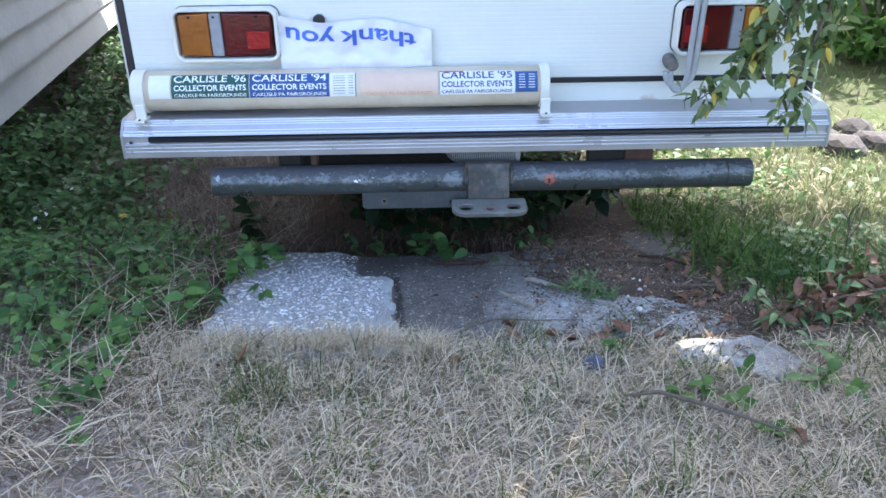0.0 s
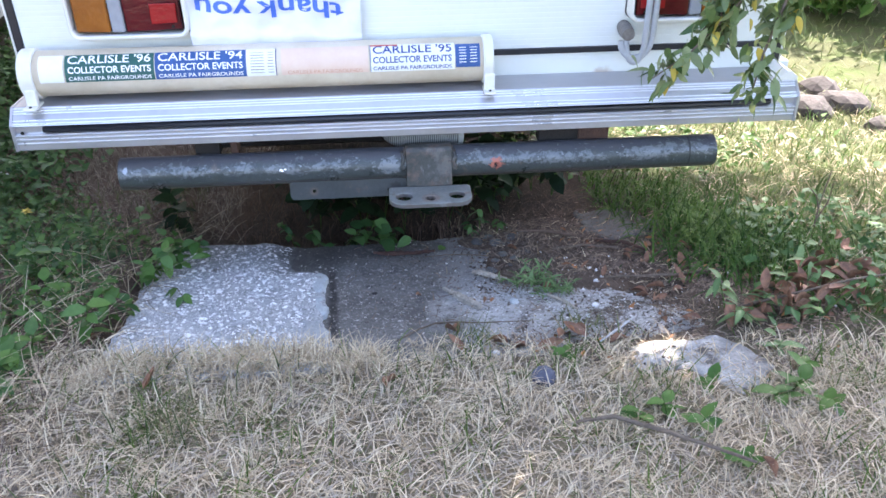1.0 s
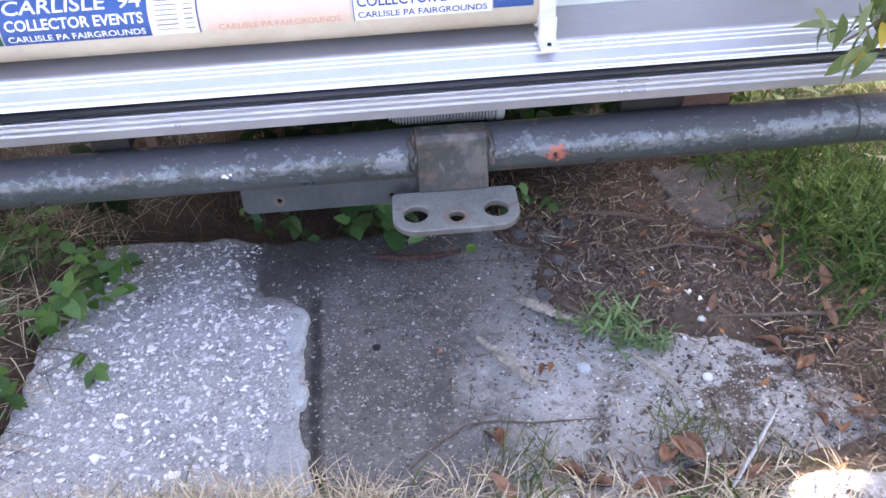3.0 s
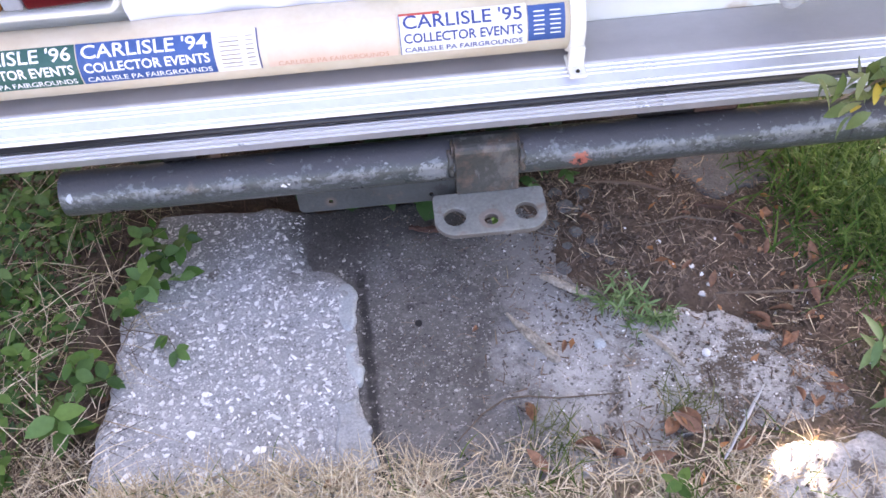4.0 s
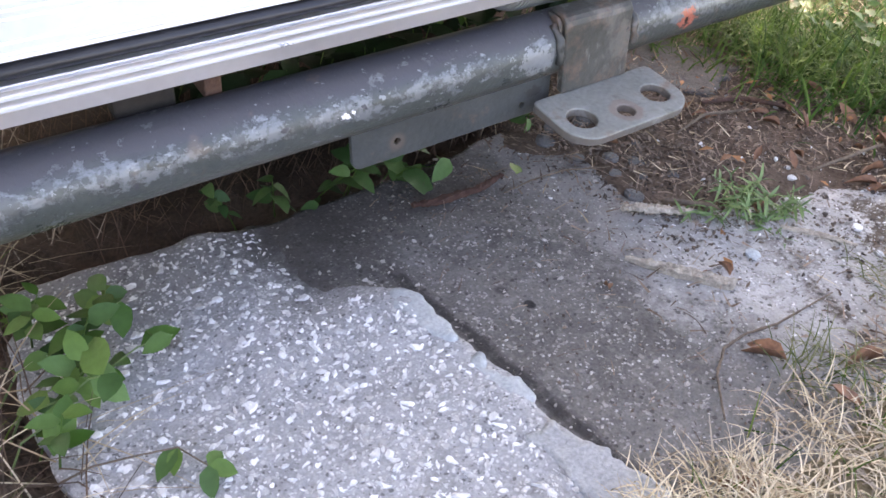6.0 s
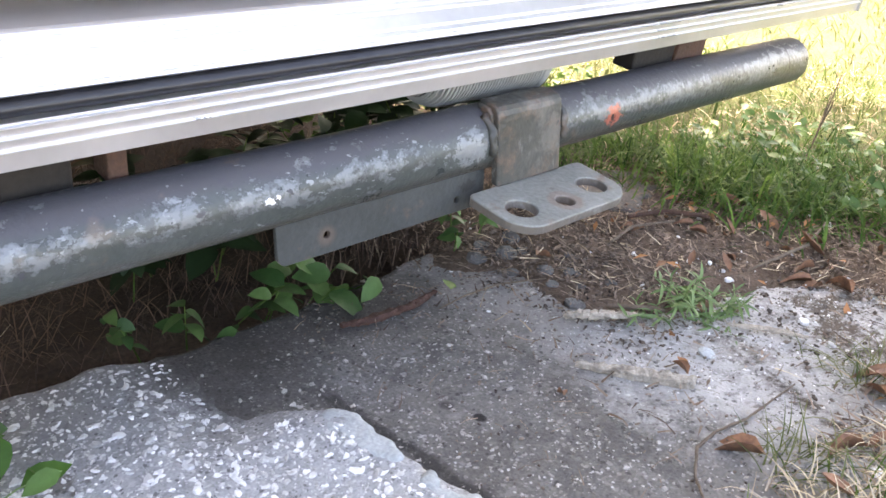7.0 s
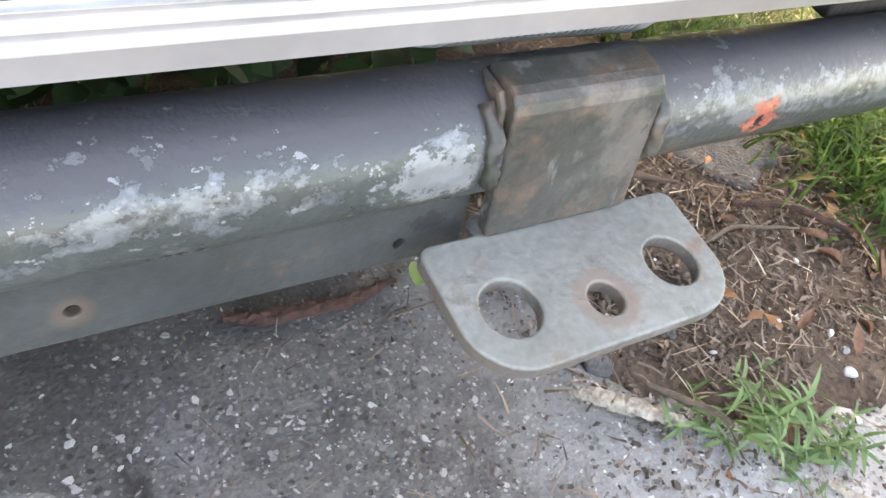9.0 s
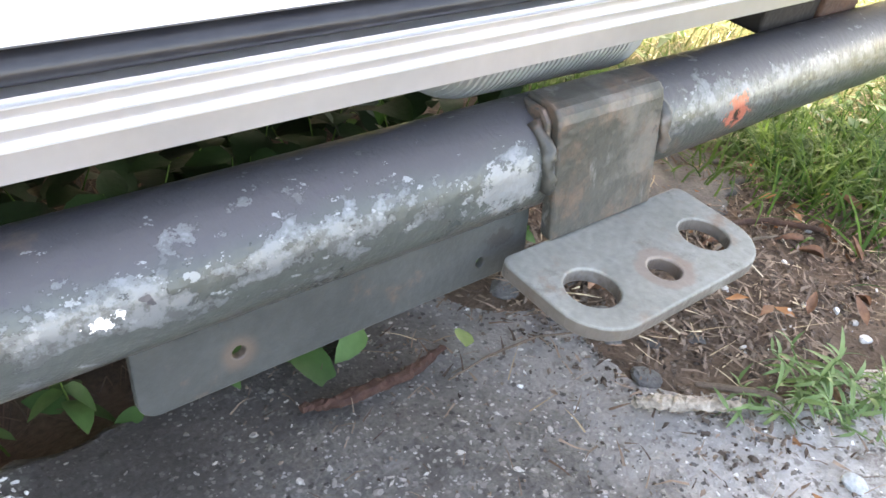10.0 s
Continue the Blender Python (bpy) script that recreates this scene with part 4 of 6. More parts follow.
def wrap(bm, x, angle, lift):
    """Bends a flat shape round the tube: x along it, its middle at that angle up from the front."""
    r = TR + lift
    for v in bm.verts:
        a = radians(angle) + v.co.y / TR
        v.co = Vector((x + v.co.x, TY - r * math.cos(a), TZ + r * math.sin(a)))
    return bm


def sheet(width, height, n=12):
    bm = bmesh.new()
    rows = [[bm.verts.new((sx * width / 2, (k / n - 0.5) * height, 0)) for sx in (-1, 1)] for k in range(n + 1)]
    for a, b in zip(rows, rows[1:]):
        bm.faces.new((a[0], a[1], b[1], b[0]))
    return bm


def sticker(x0, x1, paper, ink, year, accent=None):
    x, wd, hgt, mid = (x0 + x1) / 2, x1 - x0, 0.071, 28.0
    part("sticker", wrap(sheet(wd, hgt), x, mid, 0.0006), paper, storage, "printed vinyl event sticker", True)
    for text, yy, ww, hh, bold in (("CARLISLE '" + year, 0.021, 0.93, 0.0235, 0.012), ("COLLECTOR EVENTS", -0.006, 0.93, 0.0165, 0.02), ("CARLISLE PA FAIRGROUNDS", -0.0265, 0.93, 0.0095, 0.012)):
        bm = lettering(text, wd * ww, hh, bold)
        for v in bm.verts:
            v.co.y += yy
        part("lettering", wrap(bm, x, mid, 0.0012), ink, storage)


sticker(-0.752, -0.532, M_green, M_ink, "96")
sticker(-0.530, -0.303, M_blue, M_ink, "94")
sticker(0.011, 0.229, M_whitep, M_navy, "95")
part("sticker", wrap(sheet(0.072, 0.071), -0.266, 28, 0.0006), M_whitep, storage, "white panel with fine print", True)
for k in range(8):
    for x, wd in ((-0.275, 0.034), (-0.241, 0.014)):
        bm = sheet(wd, 0.002, 2)
        for v in bm.verts:
            v.co.y += 0.024 - k * 0.0072
        part("print_bar", wrap(bm, x, 28, 0.0011), M_grey, storage)
part("sticker", wrap(sheet(0.064, 0.062), 0.263, 28, 0.0006), M_blue, storage, "blue panel with fine print", True)
for k in range(6):
    for x in (0.25, 0.278):
        bm = sheet(0.018, 0.002, 2)
        for v in bm.verts:
            v.co.y += 0.02 - k * 0.0075
        part("print_bar", wrap(bm, x, 28, 0.0011), M_ink, storage)
part("sticker", wrap(sheet(0.222, 0.071), -0.104, 28, 0.0006), M_peach, storage, "sun-faded peach sticker", True)
bm = lettering("CARLISLE PA FAIRGROUNDS", 0.19, 0.0095, 0.01)
for v in bm.verts:
    v.co.y -= 0.029
part("lettering", wrap(bm, -0.104, 28, 0.0012), M_faded, storage)
for x0, x1, y0, y1 in ((-0.2285, -0.2265, -0.0355, 0.0355), (0.0115, 0.013, -0.0355, 0.0355)):
    bm = sheet(x1 - x0, y1 - y0)
    part("sticker_border", wrap(bm, (x0 + x1) / 2, 28, 0.0012), M_navy, storage)
bm = sheet(0.07, 0.004, 2)
for v in bm.verts:
    v.co.y += 0.0335
part("sticker_border", wrap(bm, 0.047, 28, 0.0012), M_redink, storage)
part("sticker", wrap(sheet(0.060, 0.071), -0.786, 28, 0.0006), M_whitep, storage, "blank white vinyl", True)

# heavy pipe with a hitch plate
PY, PZ, PR = 2.4235, 0.3105, 0.0435
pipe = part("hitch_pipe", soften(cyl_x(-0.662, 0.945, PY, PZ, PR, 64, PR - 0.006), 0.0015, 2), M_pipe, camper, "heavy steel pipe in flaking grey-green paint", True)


def hitch_bracket():
    """Bent steel strap: over the top of the pipe, down its front to the plate."""
    x0, x1 = 0.092, 0.215
    out = [(2.425, 0.3645), (2.401, 0.3650), (2.3945, 0.3635), (2.3895, 0.3595), (2.3865, 0.3535), (2.3665, 0.262)]
    inn = [(2.3800, 0.262), (2.3985, 0.3475), (2.4015, 0.3525), (2.406, 0.3545), (2.425, 0.3545)]
    return soften(sweep_x(out + inn, x0, x1), 0.0032, 3)


def flange(x0, x1):
    out = [(2.425, 0.361), (2.402, 0.361), (2.394, 0.354), (2.386, 0.322), (2.389, 0.310), (2.400, 0.335)]
    return soften(sweep_x(out, x0, x1), 0.003)


strap = part("hitch_strap", hitch_bracket(), M_bracket, pipe, "bent brownish steel strap welded over the pipe")
for x0, x1 in ((0.086, 0.0925), (0.2135, 0.220)):
    part("strap_cheek", flange(x0, x1), M_bracket, pipe)
for x, lo, hi in ((0.084, 0.305, 0.350), (0.222, 0.305, 0.350)):
    pts = [(x + 0.0015 * math.sin(k * 1.3), PY - math.sqrt(max(PR**2 - (lo + (hi - lo) * k / 9 - PZ) ** 2, 0)) - 0.001, lo + (hi - lo) * k / 9) for k in range(10)]
    part("weld_bead", tube_mesh(pts, [0.0060 + 0.0005 * math.sin(k * 3.7) + 0.0010 * math.sin(k * 1.4) for k in range(10)], 8), M_bracket, pipe, "lumpy weld bead", True)
plate = prism(round_rect(0.043, 0.262, 2.268, 2.372, 0.042, 0.042, 0.010, 0.010), 0.2485, 0.2615, 0.0018, ((0.083, 2.313, 0.0215), (0.222, 2.313, 0.0215), (0.1525, 2.300, 0.0135)))
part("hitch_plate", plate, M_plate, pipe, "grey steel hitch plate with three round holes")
web = prism(round_rect(-0.223, 0.092, 0.2275, 0.300, 0.013, 0.004, 0.001, 0.001), 0, 0.007, 0.0012, ((-0.158, 0.2505, 0.0045), (0.043, 0.2445, 0.0042)))
bmesh.ops.transform(web, matrix=Matrix.Translation((0, 2.3935, 0.2275)) @ Matrix.Rotation(radians(-9), 4, "X") @ Matrix.Translation((0, 0, -0.2275)) @ Matrix.Rotation(radians(90), 4, "X"), verts=web.verts)
part("web_plate", web, M_web, pipe, "thin grey steel plate welded under the pipe")
pts = [(-0.222 + 0.306 * k / 30, 2.3945 - 0.0003 * math.sin(k * 2.3), 0.2800 + 0.0004 * math.sin(k * 1.7)) for k in range(31)]
part("weld_bead", tube_mesh(pts, 0.0020, 8), M_web, pipe, "", True)
# struts between pipe and chassis
for x0, x1, m in ((-0.375, -0.355, M_rust), (-0.470, -0.405, M_frame), (0.57, 0.655, M_rust), (0.46, 0.60, M_frame)):
    y0 = 2.446 if m is M_rust else 2.452
    part("pipe_strut", box(x0, x1, y0, y0 + 0.04, PZ + 0.030, 0.44, 0.003), m, camper, "rusty steel strut above the pipe")
# ribbed hose end under the bumper
def hose_radius(x):
    return 0.058 if x > 0.08 else 0.058 * math.sqrt(max(1 - ((0.08 - x) / 0.057) ** 2, 0.05))


steps = [0.026 + 0.214 * k / 24 for k in range(25)]
# Black core puts the shade of the grooves between the grey ribs.
hose = part("ribbed_hose", tube_mesh([(x, 2.506, 0.388 - 0.02 * (x - 0.15)) for x in steps], [hose_radius(x) for x in steps], 28), M_rubber, camper, "grey ribbed plastic hose under the bumper", True)
for k in range(36):
    x = 0.032 + 0.206 * k / 36
    part("rib", tube_mesh([(x, 2.506, 0.388 - 0.02 * (x - 0.15)), (x + 0.0034, 2.506, 0.388 - 0.02 * (x - 0.147))], hose_radius(x) + 0.0042, 28), M_hose, hose)
pts = [(0.238 + 0.016 * k, 2.508, 0.385) for k in range(2)]
part("hose_collar", soften(tube_mesh(pts, 0.0635, 28), 0.003), M_hose, camper, "smooth grey hose collar", True)


# ---- plastic carrier bag, tucked upside down behind the tube ----
def bag_point(u, v):
    """u, v from 0 to 1 across and up."""
    x = -0.445 + 0.437 * u
    z = 0.50 + (0.272 - 0.042 * u - 0.012 * math.sin(u * 7)) * v
    fold = 0.006 * math.sin(9 * u + 3 * v) + 0.005 * math.sin(23 * u - 11 * v) + 0.013 * noise.noise((u * 5, v * 4, 1.5)) + 0.007 * noise.noise((u * 14, v * 12, 2.5))
    return Vector((x, 2.538 - fold * (0.5 + 0.5 * v) - 0.010 * math.sin(math.pi * v) - 0.006 * math.exp(-(((v - 0.55) / 0.04) ** 2)), z))


nu, nv = 60, 36
bv = [bag_point(i / nu, j / nv) for j in range(nv + 1) for i in range(nu + 1)] + [bag_point(i / nu, j / nv) + Vector((0, 0.004, 0)) for j in range(nv + 1) for i in range(nu + 1)]
bf = []
off = (nu + 1) * (nv + 1)
for j in range(nv):
    for i in range(nu):
        a = j * (nu + 1) + i
        bf.append((a, a + 1, a + nu + 2, a + nu + 1))
        bf.append((off + a + nu + 1, off + a + nu + 2, off + a + 1, off + a))
bag = thing("plastic_bag", (-0.23, 2.542, 0.5), "crumpled white carrier bag with upside-down blue words, behind a tube", "plastic bag")
part("film", mesh_of("film", bv, bf, M_bag, True), M_bag, bag)
bm = lettering("thank you", 0.375, 0.058, 0.02, 5)
for v in bm.verts:
    u, w2 = 0.47 - v.co.x / 0.437, 0.84 - v.co.y / 0.25
    v.co = bag_point(u, w2) - Vector((0, 0.0018, 0))
part("lettering", bm, M_bagink, bag, "blue printed words, upside down")

# ---- grey cord hanging over the tail light ----
cord = thing("electric_cord", (0.75, 2.5, 0.56), "thick grey rubber cord hanging in a loop by the tail light", "cable")
for k, dx in enumerate((0.0, 0.019)):
    pts = []
    for i in range(40):
        s = i / 39
        if s < 0.6:
            pts.append((0.742 + dx + 0.006 * math.sin(5 * s), 2.495, 1.5 - (1.5 - 0.60) * s / 0.6))
        else:
            a = math.pi * (s - 0.6) / 0.4
            r = 0.024 + dx * 0.8
            pts.append((0.720 + (r + 0.0) * math.cos(a) + 0.0, 2.495 + 0.012 * k * 0 + 0.03 * (s - 0.6), 0.60 - 0.045 * math.sin(a) - (0.012 if k == 0 else 0.0) * math.sin(a)))
    part("strand", tube_mesh(pts, 0.0085, 12), M_cord, cord, "", True)
part("peg", tube_mesh([(0.70, 2.560, 0.625), (0.698, 2.53, 0.622), (0.697, 2.495, 0.619)], [0.018, 0.02, 0.017], 12), M_plug, cord, "brown worn peg")


# ---- plants and litter ----
rng = np.random.default_rng(7)


def floor_z(x, y):
    """Height of whatever lies bare at a place: soil, the lower slab or the shell slab."""
    z = ground_z(x, y)
    if inside(x, y, SLAB_B):
        z = max(z, g(x, y) - 0.003)
    if inside(x, y, SLAB_A):
        z = max(z, g(x, y) + 0.013 - worn_corner(x, y))
    return z


def spread_points(n, x0, x1, y0, y1, density=None):
    """Random places in a rectangle, thinned by a density between 0 and 1."""
    out = []
    while len(out) < n:
        x, y = rng.uniform(x0, x1), rng.uniform(y0, y1)
        if density is None or rng.random() < density(x, y):
            out.append((x, y))
    return np.array(out)


def clump(x, y, size, seed):
    return 0.5 + 0.5 * noise.noise((x / size, y / size, seed))


def blades(name, pts, length, width, rise, curl, material, lift=0.0, seg=4, keep_up=0.003):
    """Grass blades or straws as one mesh: bent strips, each its own island."""
    n = len(pts)
    az = rng.uniform(0, 2 * np.pi, n)
    el = np.radians(rng.uniform(*rise, n))
    cu = np.radians(rng.uniform(*curl, n))
    tw = rng.normal(0, 0.25, n)
    ln = rng.uniform(*length, n)
    wd = rng.uniform(*width, n)
    base = np.array([floor_z(x, y) for x, y in pts])
    p = np.column_stack([pts, base + lift * rng.random(n)])
    rows = []
    for k in range(seg + 1):
        taper = 1 - 0.85 * (k / seg) ** 1.5
        side = np.column_stack([-np.sin(az), np.cos(az), 0.35 * np.sin(az * 3)]) * (wd * taper / 2)[:, None]
        rows += [p - side, p + side]
        step = ln / seg
        p = p + np.column_stack([np.cos(el) * np.cos(az), np.cos(el) * np.sin(az), np.sin(el)]) * step[:, None]
        low = G(p[:, 0], p[:, 1]) + keep_up + 0.014 * ((p[:, 0] > -0.62) & (p[:, 0] < -0.11) & (p[:, 1] > 1.8) & (p[:, 1] < 2.35))
        p[:, 2] = np.maximum(p[:, 2], low)
        el = el - cu / seg
        az = az + tw / seg
    v = np.stack(rows, 1).reshape(-1, 3)
    m = 2 * (seg + 1)
    f = []
    for k in range(seg):
        a = np.arange(n) * m + 2 * k
        f.append(np.column_stack([a, a + 1, a + 3, a + 2]))
    f = np.concatenate(f)
    return mesh_of(name, v.tolist(), f.tolist(), material)


def stuff(name, me, label, category):
    return tagged(new(name, me), label, category, kind="stuff")


def leaf_shape(length=1.0, wide=0.5, fold=0.15, droop=0.15, n=4, tip=1.6):
    """An ovate leaf along +x, folded at its midrib; returns verts, faces."""
    v, f = [], []
    for k in range(n + 1):
        t = k / n
        w2 = wide * 0.5 * (math.sin(math.pi * t**0.8) ** (1 / tip) if 0 < t < 1 else 0.04)
        z = -droop * t * t
        v += [(t, -w2, z + fold * w2), (t, 0, z), (t, w2, z + fold * w2)]
    for k in range(n):
        a = 3 * k
        f += [(a, a + 1, a + 4, a + 3), (a + 1, a + 2, a + 5, a + 4)]
    return [(x * length, y * length, z * length) for x, y, z in v], f


def leaf_mesh(name, material, *args, **kw):
    v, f = leaf_shape(*args, **kw)
    return mesh_of(name, v, f, material, True)


def leaf_heap(name, pts, size, height, material, tilt=(-25, 35), wide=0.6):
    """Many small leaves at their own heights over the ground, as one mesh."""
    v, f = leaf_shape(1.0, wide, 0.25, 0.2, 2)
    v = np.array(v)
    n = len(pts)
    out, faces = [], []
    base = [floor_z(x, y) for x, y in pts]
    for i in range(n):
        x, y = pts[i]
        h = height(x, y) * rng.random() ** 0.7
        m = np.array((Matrix.Rotation(rng.uniform(0, 6.28), 3, "Z") @ Matrix.Rotation(radians(rng.uniform(*tilt)), 3, "Y") @ Matrix.Rotation(radians(rng.normal(0, 18)), 3, "X")))
        w3 = (v * rng.uniform(*size)) @ m.T + np.array([x, y, base[i] + 0.005 + h])
        k = len(out) * len(v)
        out.append(w3)
        faces += [tuple(k + t for t in q2) for q2 in f]
    return mesh_of(name, np.concatenate(out).tolist(), faces, material, True)


def shell_piece(n, seed):
    """A broken, slightly cupped bit of shell."""
    r = random.Random(seed)
    flat = r.uniform(0.28, 0.8)
    ring = [(math.cos(2 * math.pi * k / n) * r.uniform(0.45, 1.2), math.sin(2 * math.pi * k / n) * flat * r.uniform(0.45, 1.2)) for k in range(n)]
    v = [(x, y, -0.35) for x, y in ring] + [(x * 0.8, y * 0.8, r.uniform(-0.1, 0.42)) for x, y in ring] + [(0.1, 0, r.uniform(-0.15, 0.3))]
    f = [(k, (k + 1) % n, n + (k + 1) % n, n + k) for k in range(n)] + [(n + k, n + (k + 1) % n, 2 * n) for k in range(n)]
    return v, f


kinds = [shell_piece(6 + k % 4, k) for k in range(16)]


def lumps(name, pts, size, material, lift=0.0):
    """Small broken lumps lying about, as one mesh."""
    out, faces, base = [], [], 0
    for i, (x, y) in enumerate(pts):
        v, f = kinds[i % len(kinds)]
        m = np.array(Euler((rng.normal(0, 0.5), rng.normal(0, 0.5), rng.uniform(0, 6.28))).to_matrix())
        a = size[0] + (size[1] - size[0]) * rng.random() ** 2.2
        w3 = (np.array(v) * a) @ m.T + np.array([x, y, floor_z(x, y) + 0.3 * a + lift * rng.random()])
        out.append(w3)
        faces += [tuple(base + t for t in q2) for q2 in f]
        base += len(w3)
    return mesh_of(name, np.concatenate(out).tolist(), faces, material)


# foreground: dry matted grass
def dry_density(x, y):
    edge = 1.935 + 0.05 * noise.noise((x * 6, 0, 2)) - 0.10 * max(x - 0.25, 0) + (0.12 if x < -0.62 else 0.0)
    d = min(max((edge - y) / 0.10, 0), 1)
    e = -0.46 - 0.62 * (y - 1.3)
    if x < e:
        d *= 1.0 - 0.85 * min((e - x) / 0.16, 1)
    if inside(x, y, SLAB_C):
        d *= 0.12
    return d * (0.45 + 0.55 * clump(x, y, 0.09, 3.0))


def tufts(centres, each, size):
    """Places of blades gathered in tufts."""
    p = np.repeat(centres, each, 0)
    return p + rng.normal(0, size, p.shape)


pts = tufts(spread_points(1900, -1.25, 1.45, 0.95, 2.0, dry_density), 7, 0.008)
stuff("dry_grass", blades("dry_grass", pts, (0.02, 0.075), (0.0013, 0.0028), (15, 80), (30, 130), M_straw, 0.008), "tufts of straw-coloured dry grass in front of the slabs", "dry grass")
pts = spread_points(6500, -1.25, 1.45, 0.95, 2.02, dry_density)
stuff("dry_grass", blades("dry_grass", pts, (0.02, 0.085), (0.0012, 0.0026), (2, 45), (10, 95), M_straw, 0.012), "matted straw-coloured dry grass in front of the slabs", "dry grass")
pts = tufts(spread_points(300, -0.66, 0.02, 1.79, 1.90, lambda x, y: 0.25 + 0.75 * clump(x, y, 0.06, 71.0)), 6, 0.009)
stuff("dry_grass", blades("dry_grass", pts, (0.03, 0.075), (0.0013, 0.0028), (20, 80), (20, 110), M_straw, 0.006), "dry grass leaning over the front edge of the slab", "dry grass")
pts = spread_points(11000, -1.25, 1.45, 0.95, 2.0, dry_density)
stuff("dry_thatch", blades("dry_thatch", pts, (0.015, 0.065), (0.0014, 0.0034), (-2, 18), (-10, 25), M_grey, 0.012), "flattened grey thatch under the dry grass", "dry grass")
pts = spread_points(2600, -1.25, 1.45, 0.95, 1.95, lambda x, y: dry_density(x, y) * (1.0 if clump(x, y, 0.13, 9.0) > 0.56 else 0.10))
stuff("green_grass", blades("green_grass", pts, (0.03, 0.085), (0.0018, 0.003), (25, 80), (10, 80), M_grass, 0.004), "sparse green blades among dry grass", "grass")
pts = np.column_stack([rng.normal(-0.40, 0.06, 210), rng.normal(1.60, 0.05, 210)])
stuff("grass_tuft", blades("grass_tuft", pts, (0.04, 0.105), (0.0018, 0.003), (30, 85), (20, 110), M_lawn, 0.0), "green grass tuft in the dry grass", "grass")
pts = np.column_stack([rng.normal(0.22, 0.03, 70), rng.normal(1.93, 0.03, 70)])
stuff("grass_tuft", blades("grass_tuft", pts, (0.03, 0.09), (0.0016, 0.0028), (25, 80), (10, 90), M_lawn, 0.0), "small yellow-green grass tuft beside pale concrete", "grass")
pts = np.column_stack([rng.normal(0.47, 0.035, 70), rng.normal(1.96, 0.035, 70)])
stuff("grass_tuft", blades("grass_tuft", pts, (0.03, 0.08), (0.0014, 0.0026), (5, 70), (10, 90), M_lawn, 0.0), "small dry grass tuft on the slab edge", "grass")


# bed of weeds between house and trailer
def bed(x, y):
    edge = -0.68 if y < 2.75 else max(-0.68 - (y - 2.75) * 0.85, -1.32)
    d = min(max((edge - x + 0.05 * noise.noise((x * 8, y * 8, 6))) / 0.12, 0), 1)
    d *= min(max((y - 1.72 - 0.15 * noise.noise((x * 5, y * 5, 8))) / 0.35, 0.05), 1)
    return d * (1.0 if clump(x, y, 0.16, 12.0) > 0.42 else 0.18)


def bed_height(x, y):
    return 0.03 + 0.15 * clump(x, y, 0.25, 20.0) * min(max((-0.68 - x) / 0.45, 0.2), 1)


pts = spread_points(7500, -2.1, -0.62, 1.25, 4.0, bed)
stuff("weed_bed", leaf_heap("weed_bed", pts, (0.014, 0.040), bed_height, M_leaf), "low green broad-leaved weeds along the white house", "weeds")
pts = spread_points(5200, -2.6, -1.1, 3.0, 8.5, lambda x, y: min(1.0, 0.35 + bed(x, y)) if -2.05 - 0.1 * (y - 3.7) < x < -1.15 else 0.0)
stuff("weed_bed", leaf_heap("weed_bed", pts, (0.03, 0.07), lambda x, y: 0.05 + 0.25 * clump(x, y, 0.3, 21.0), M_leaf), "dark green weeds further along the house wall", "weeds")
pts = spread_points(1100, -1.7, -0.62, 1.3, 3.0, bed)
stuff("weed_bed", leaf_heap("weed_bed", pts, (0.016, 0.038), lambda x, y: 0.05 + bed_height(x, y), M_leaf2), "lighter green weed leaves over the bed", "weeds")
pts = spread_points(2300, -1.8, -0.6, 1.3, 3.4, lambda x, y: (0.2 if y > 1.7 else 0.03) + 0.8 * bed(x, y) if x < -0.64 else 0)
stuff("green_grass", blades("green_grass", pts, (0.05, 0.16), (0.0016, 0.003), (30, 85), (10, 100), M_grass, 0.0), "thin green grass blades between the weeds", "grass")
pts = spread_points(5200, -1.9, -0.62, 1.3, 3.2, lambda x, y: 0.9 if x < -0.64 - 0.02 * math.sin(y * 30) else 0)
stuff("dry_stems", blades("dry_stems", pts, (0.05, 0.20), (0.0014, 0.0026), (0, 30), (0, 40), M_needle, 0.02), "brown dead stems under the weeds", "dry grass")
pts = spread_points(900, -1.4, -0.60, 1.3, 2.9, lambda x, y: 0.9 if -1.05 < x < -0.62 and clump(x, y, 0.14, 50.0) > 0.45 else 0.12 if x < -0.62 else 0)
stuff("dry_stems", blades("dry_stems", pts, (0.08, 0.24), (0.0014, 0.0026), (5, 40), (10, 70), M_straw, 0.03), "pale straw stems over the weeds", "dry grass")

# bare dirt with litter below the bed
dirt = lambda x, y: min(max((-0.52 - 0.55 * (y - 1.3) - x + 0.1 * noise.noise((x * 5, y * 5, 14))) / 0.15, 0), 1) * (0.25 + 0.75 * clump(x, y, 0.1, 15.0))  # noqa: E731
pts = spread_points(4200, -1.7, -0.40, 0.95, 2.1, dirt)
stuff("plant_litter", blades("plant_litter", pts, (0.012, 0.06), (0.0016, 0.004), (-4, 22), (-20, 30), M_grey, 0.012, 2), "grey-brown twigs and straw bits on bare dirt", "litter")
pts = spread_points(1000, -1.7, -0.45, 0.95, 2.1, dirt)
stuff("leaf_litter", leaf_heap("leaf_litter", pts, (0.010, 0.038), lambda x, y: 0.012, M_mulch, (-25, 30), 0.45), "torn brown leaf pieces on bare dirt", "litter")
pts = spread_points(150, -1.3, -0.5, 1.1, 2.0, dirt)
stuff("shell_litter", lumps("shell_litter", pts, (0.002, 0.008), M_shell, 0.006), "pale stone and shell crumbs on bare dirt", "litter")
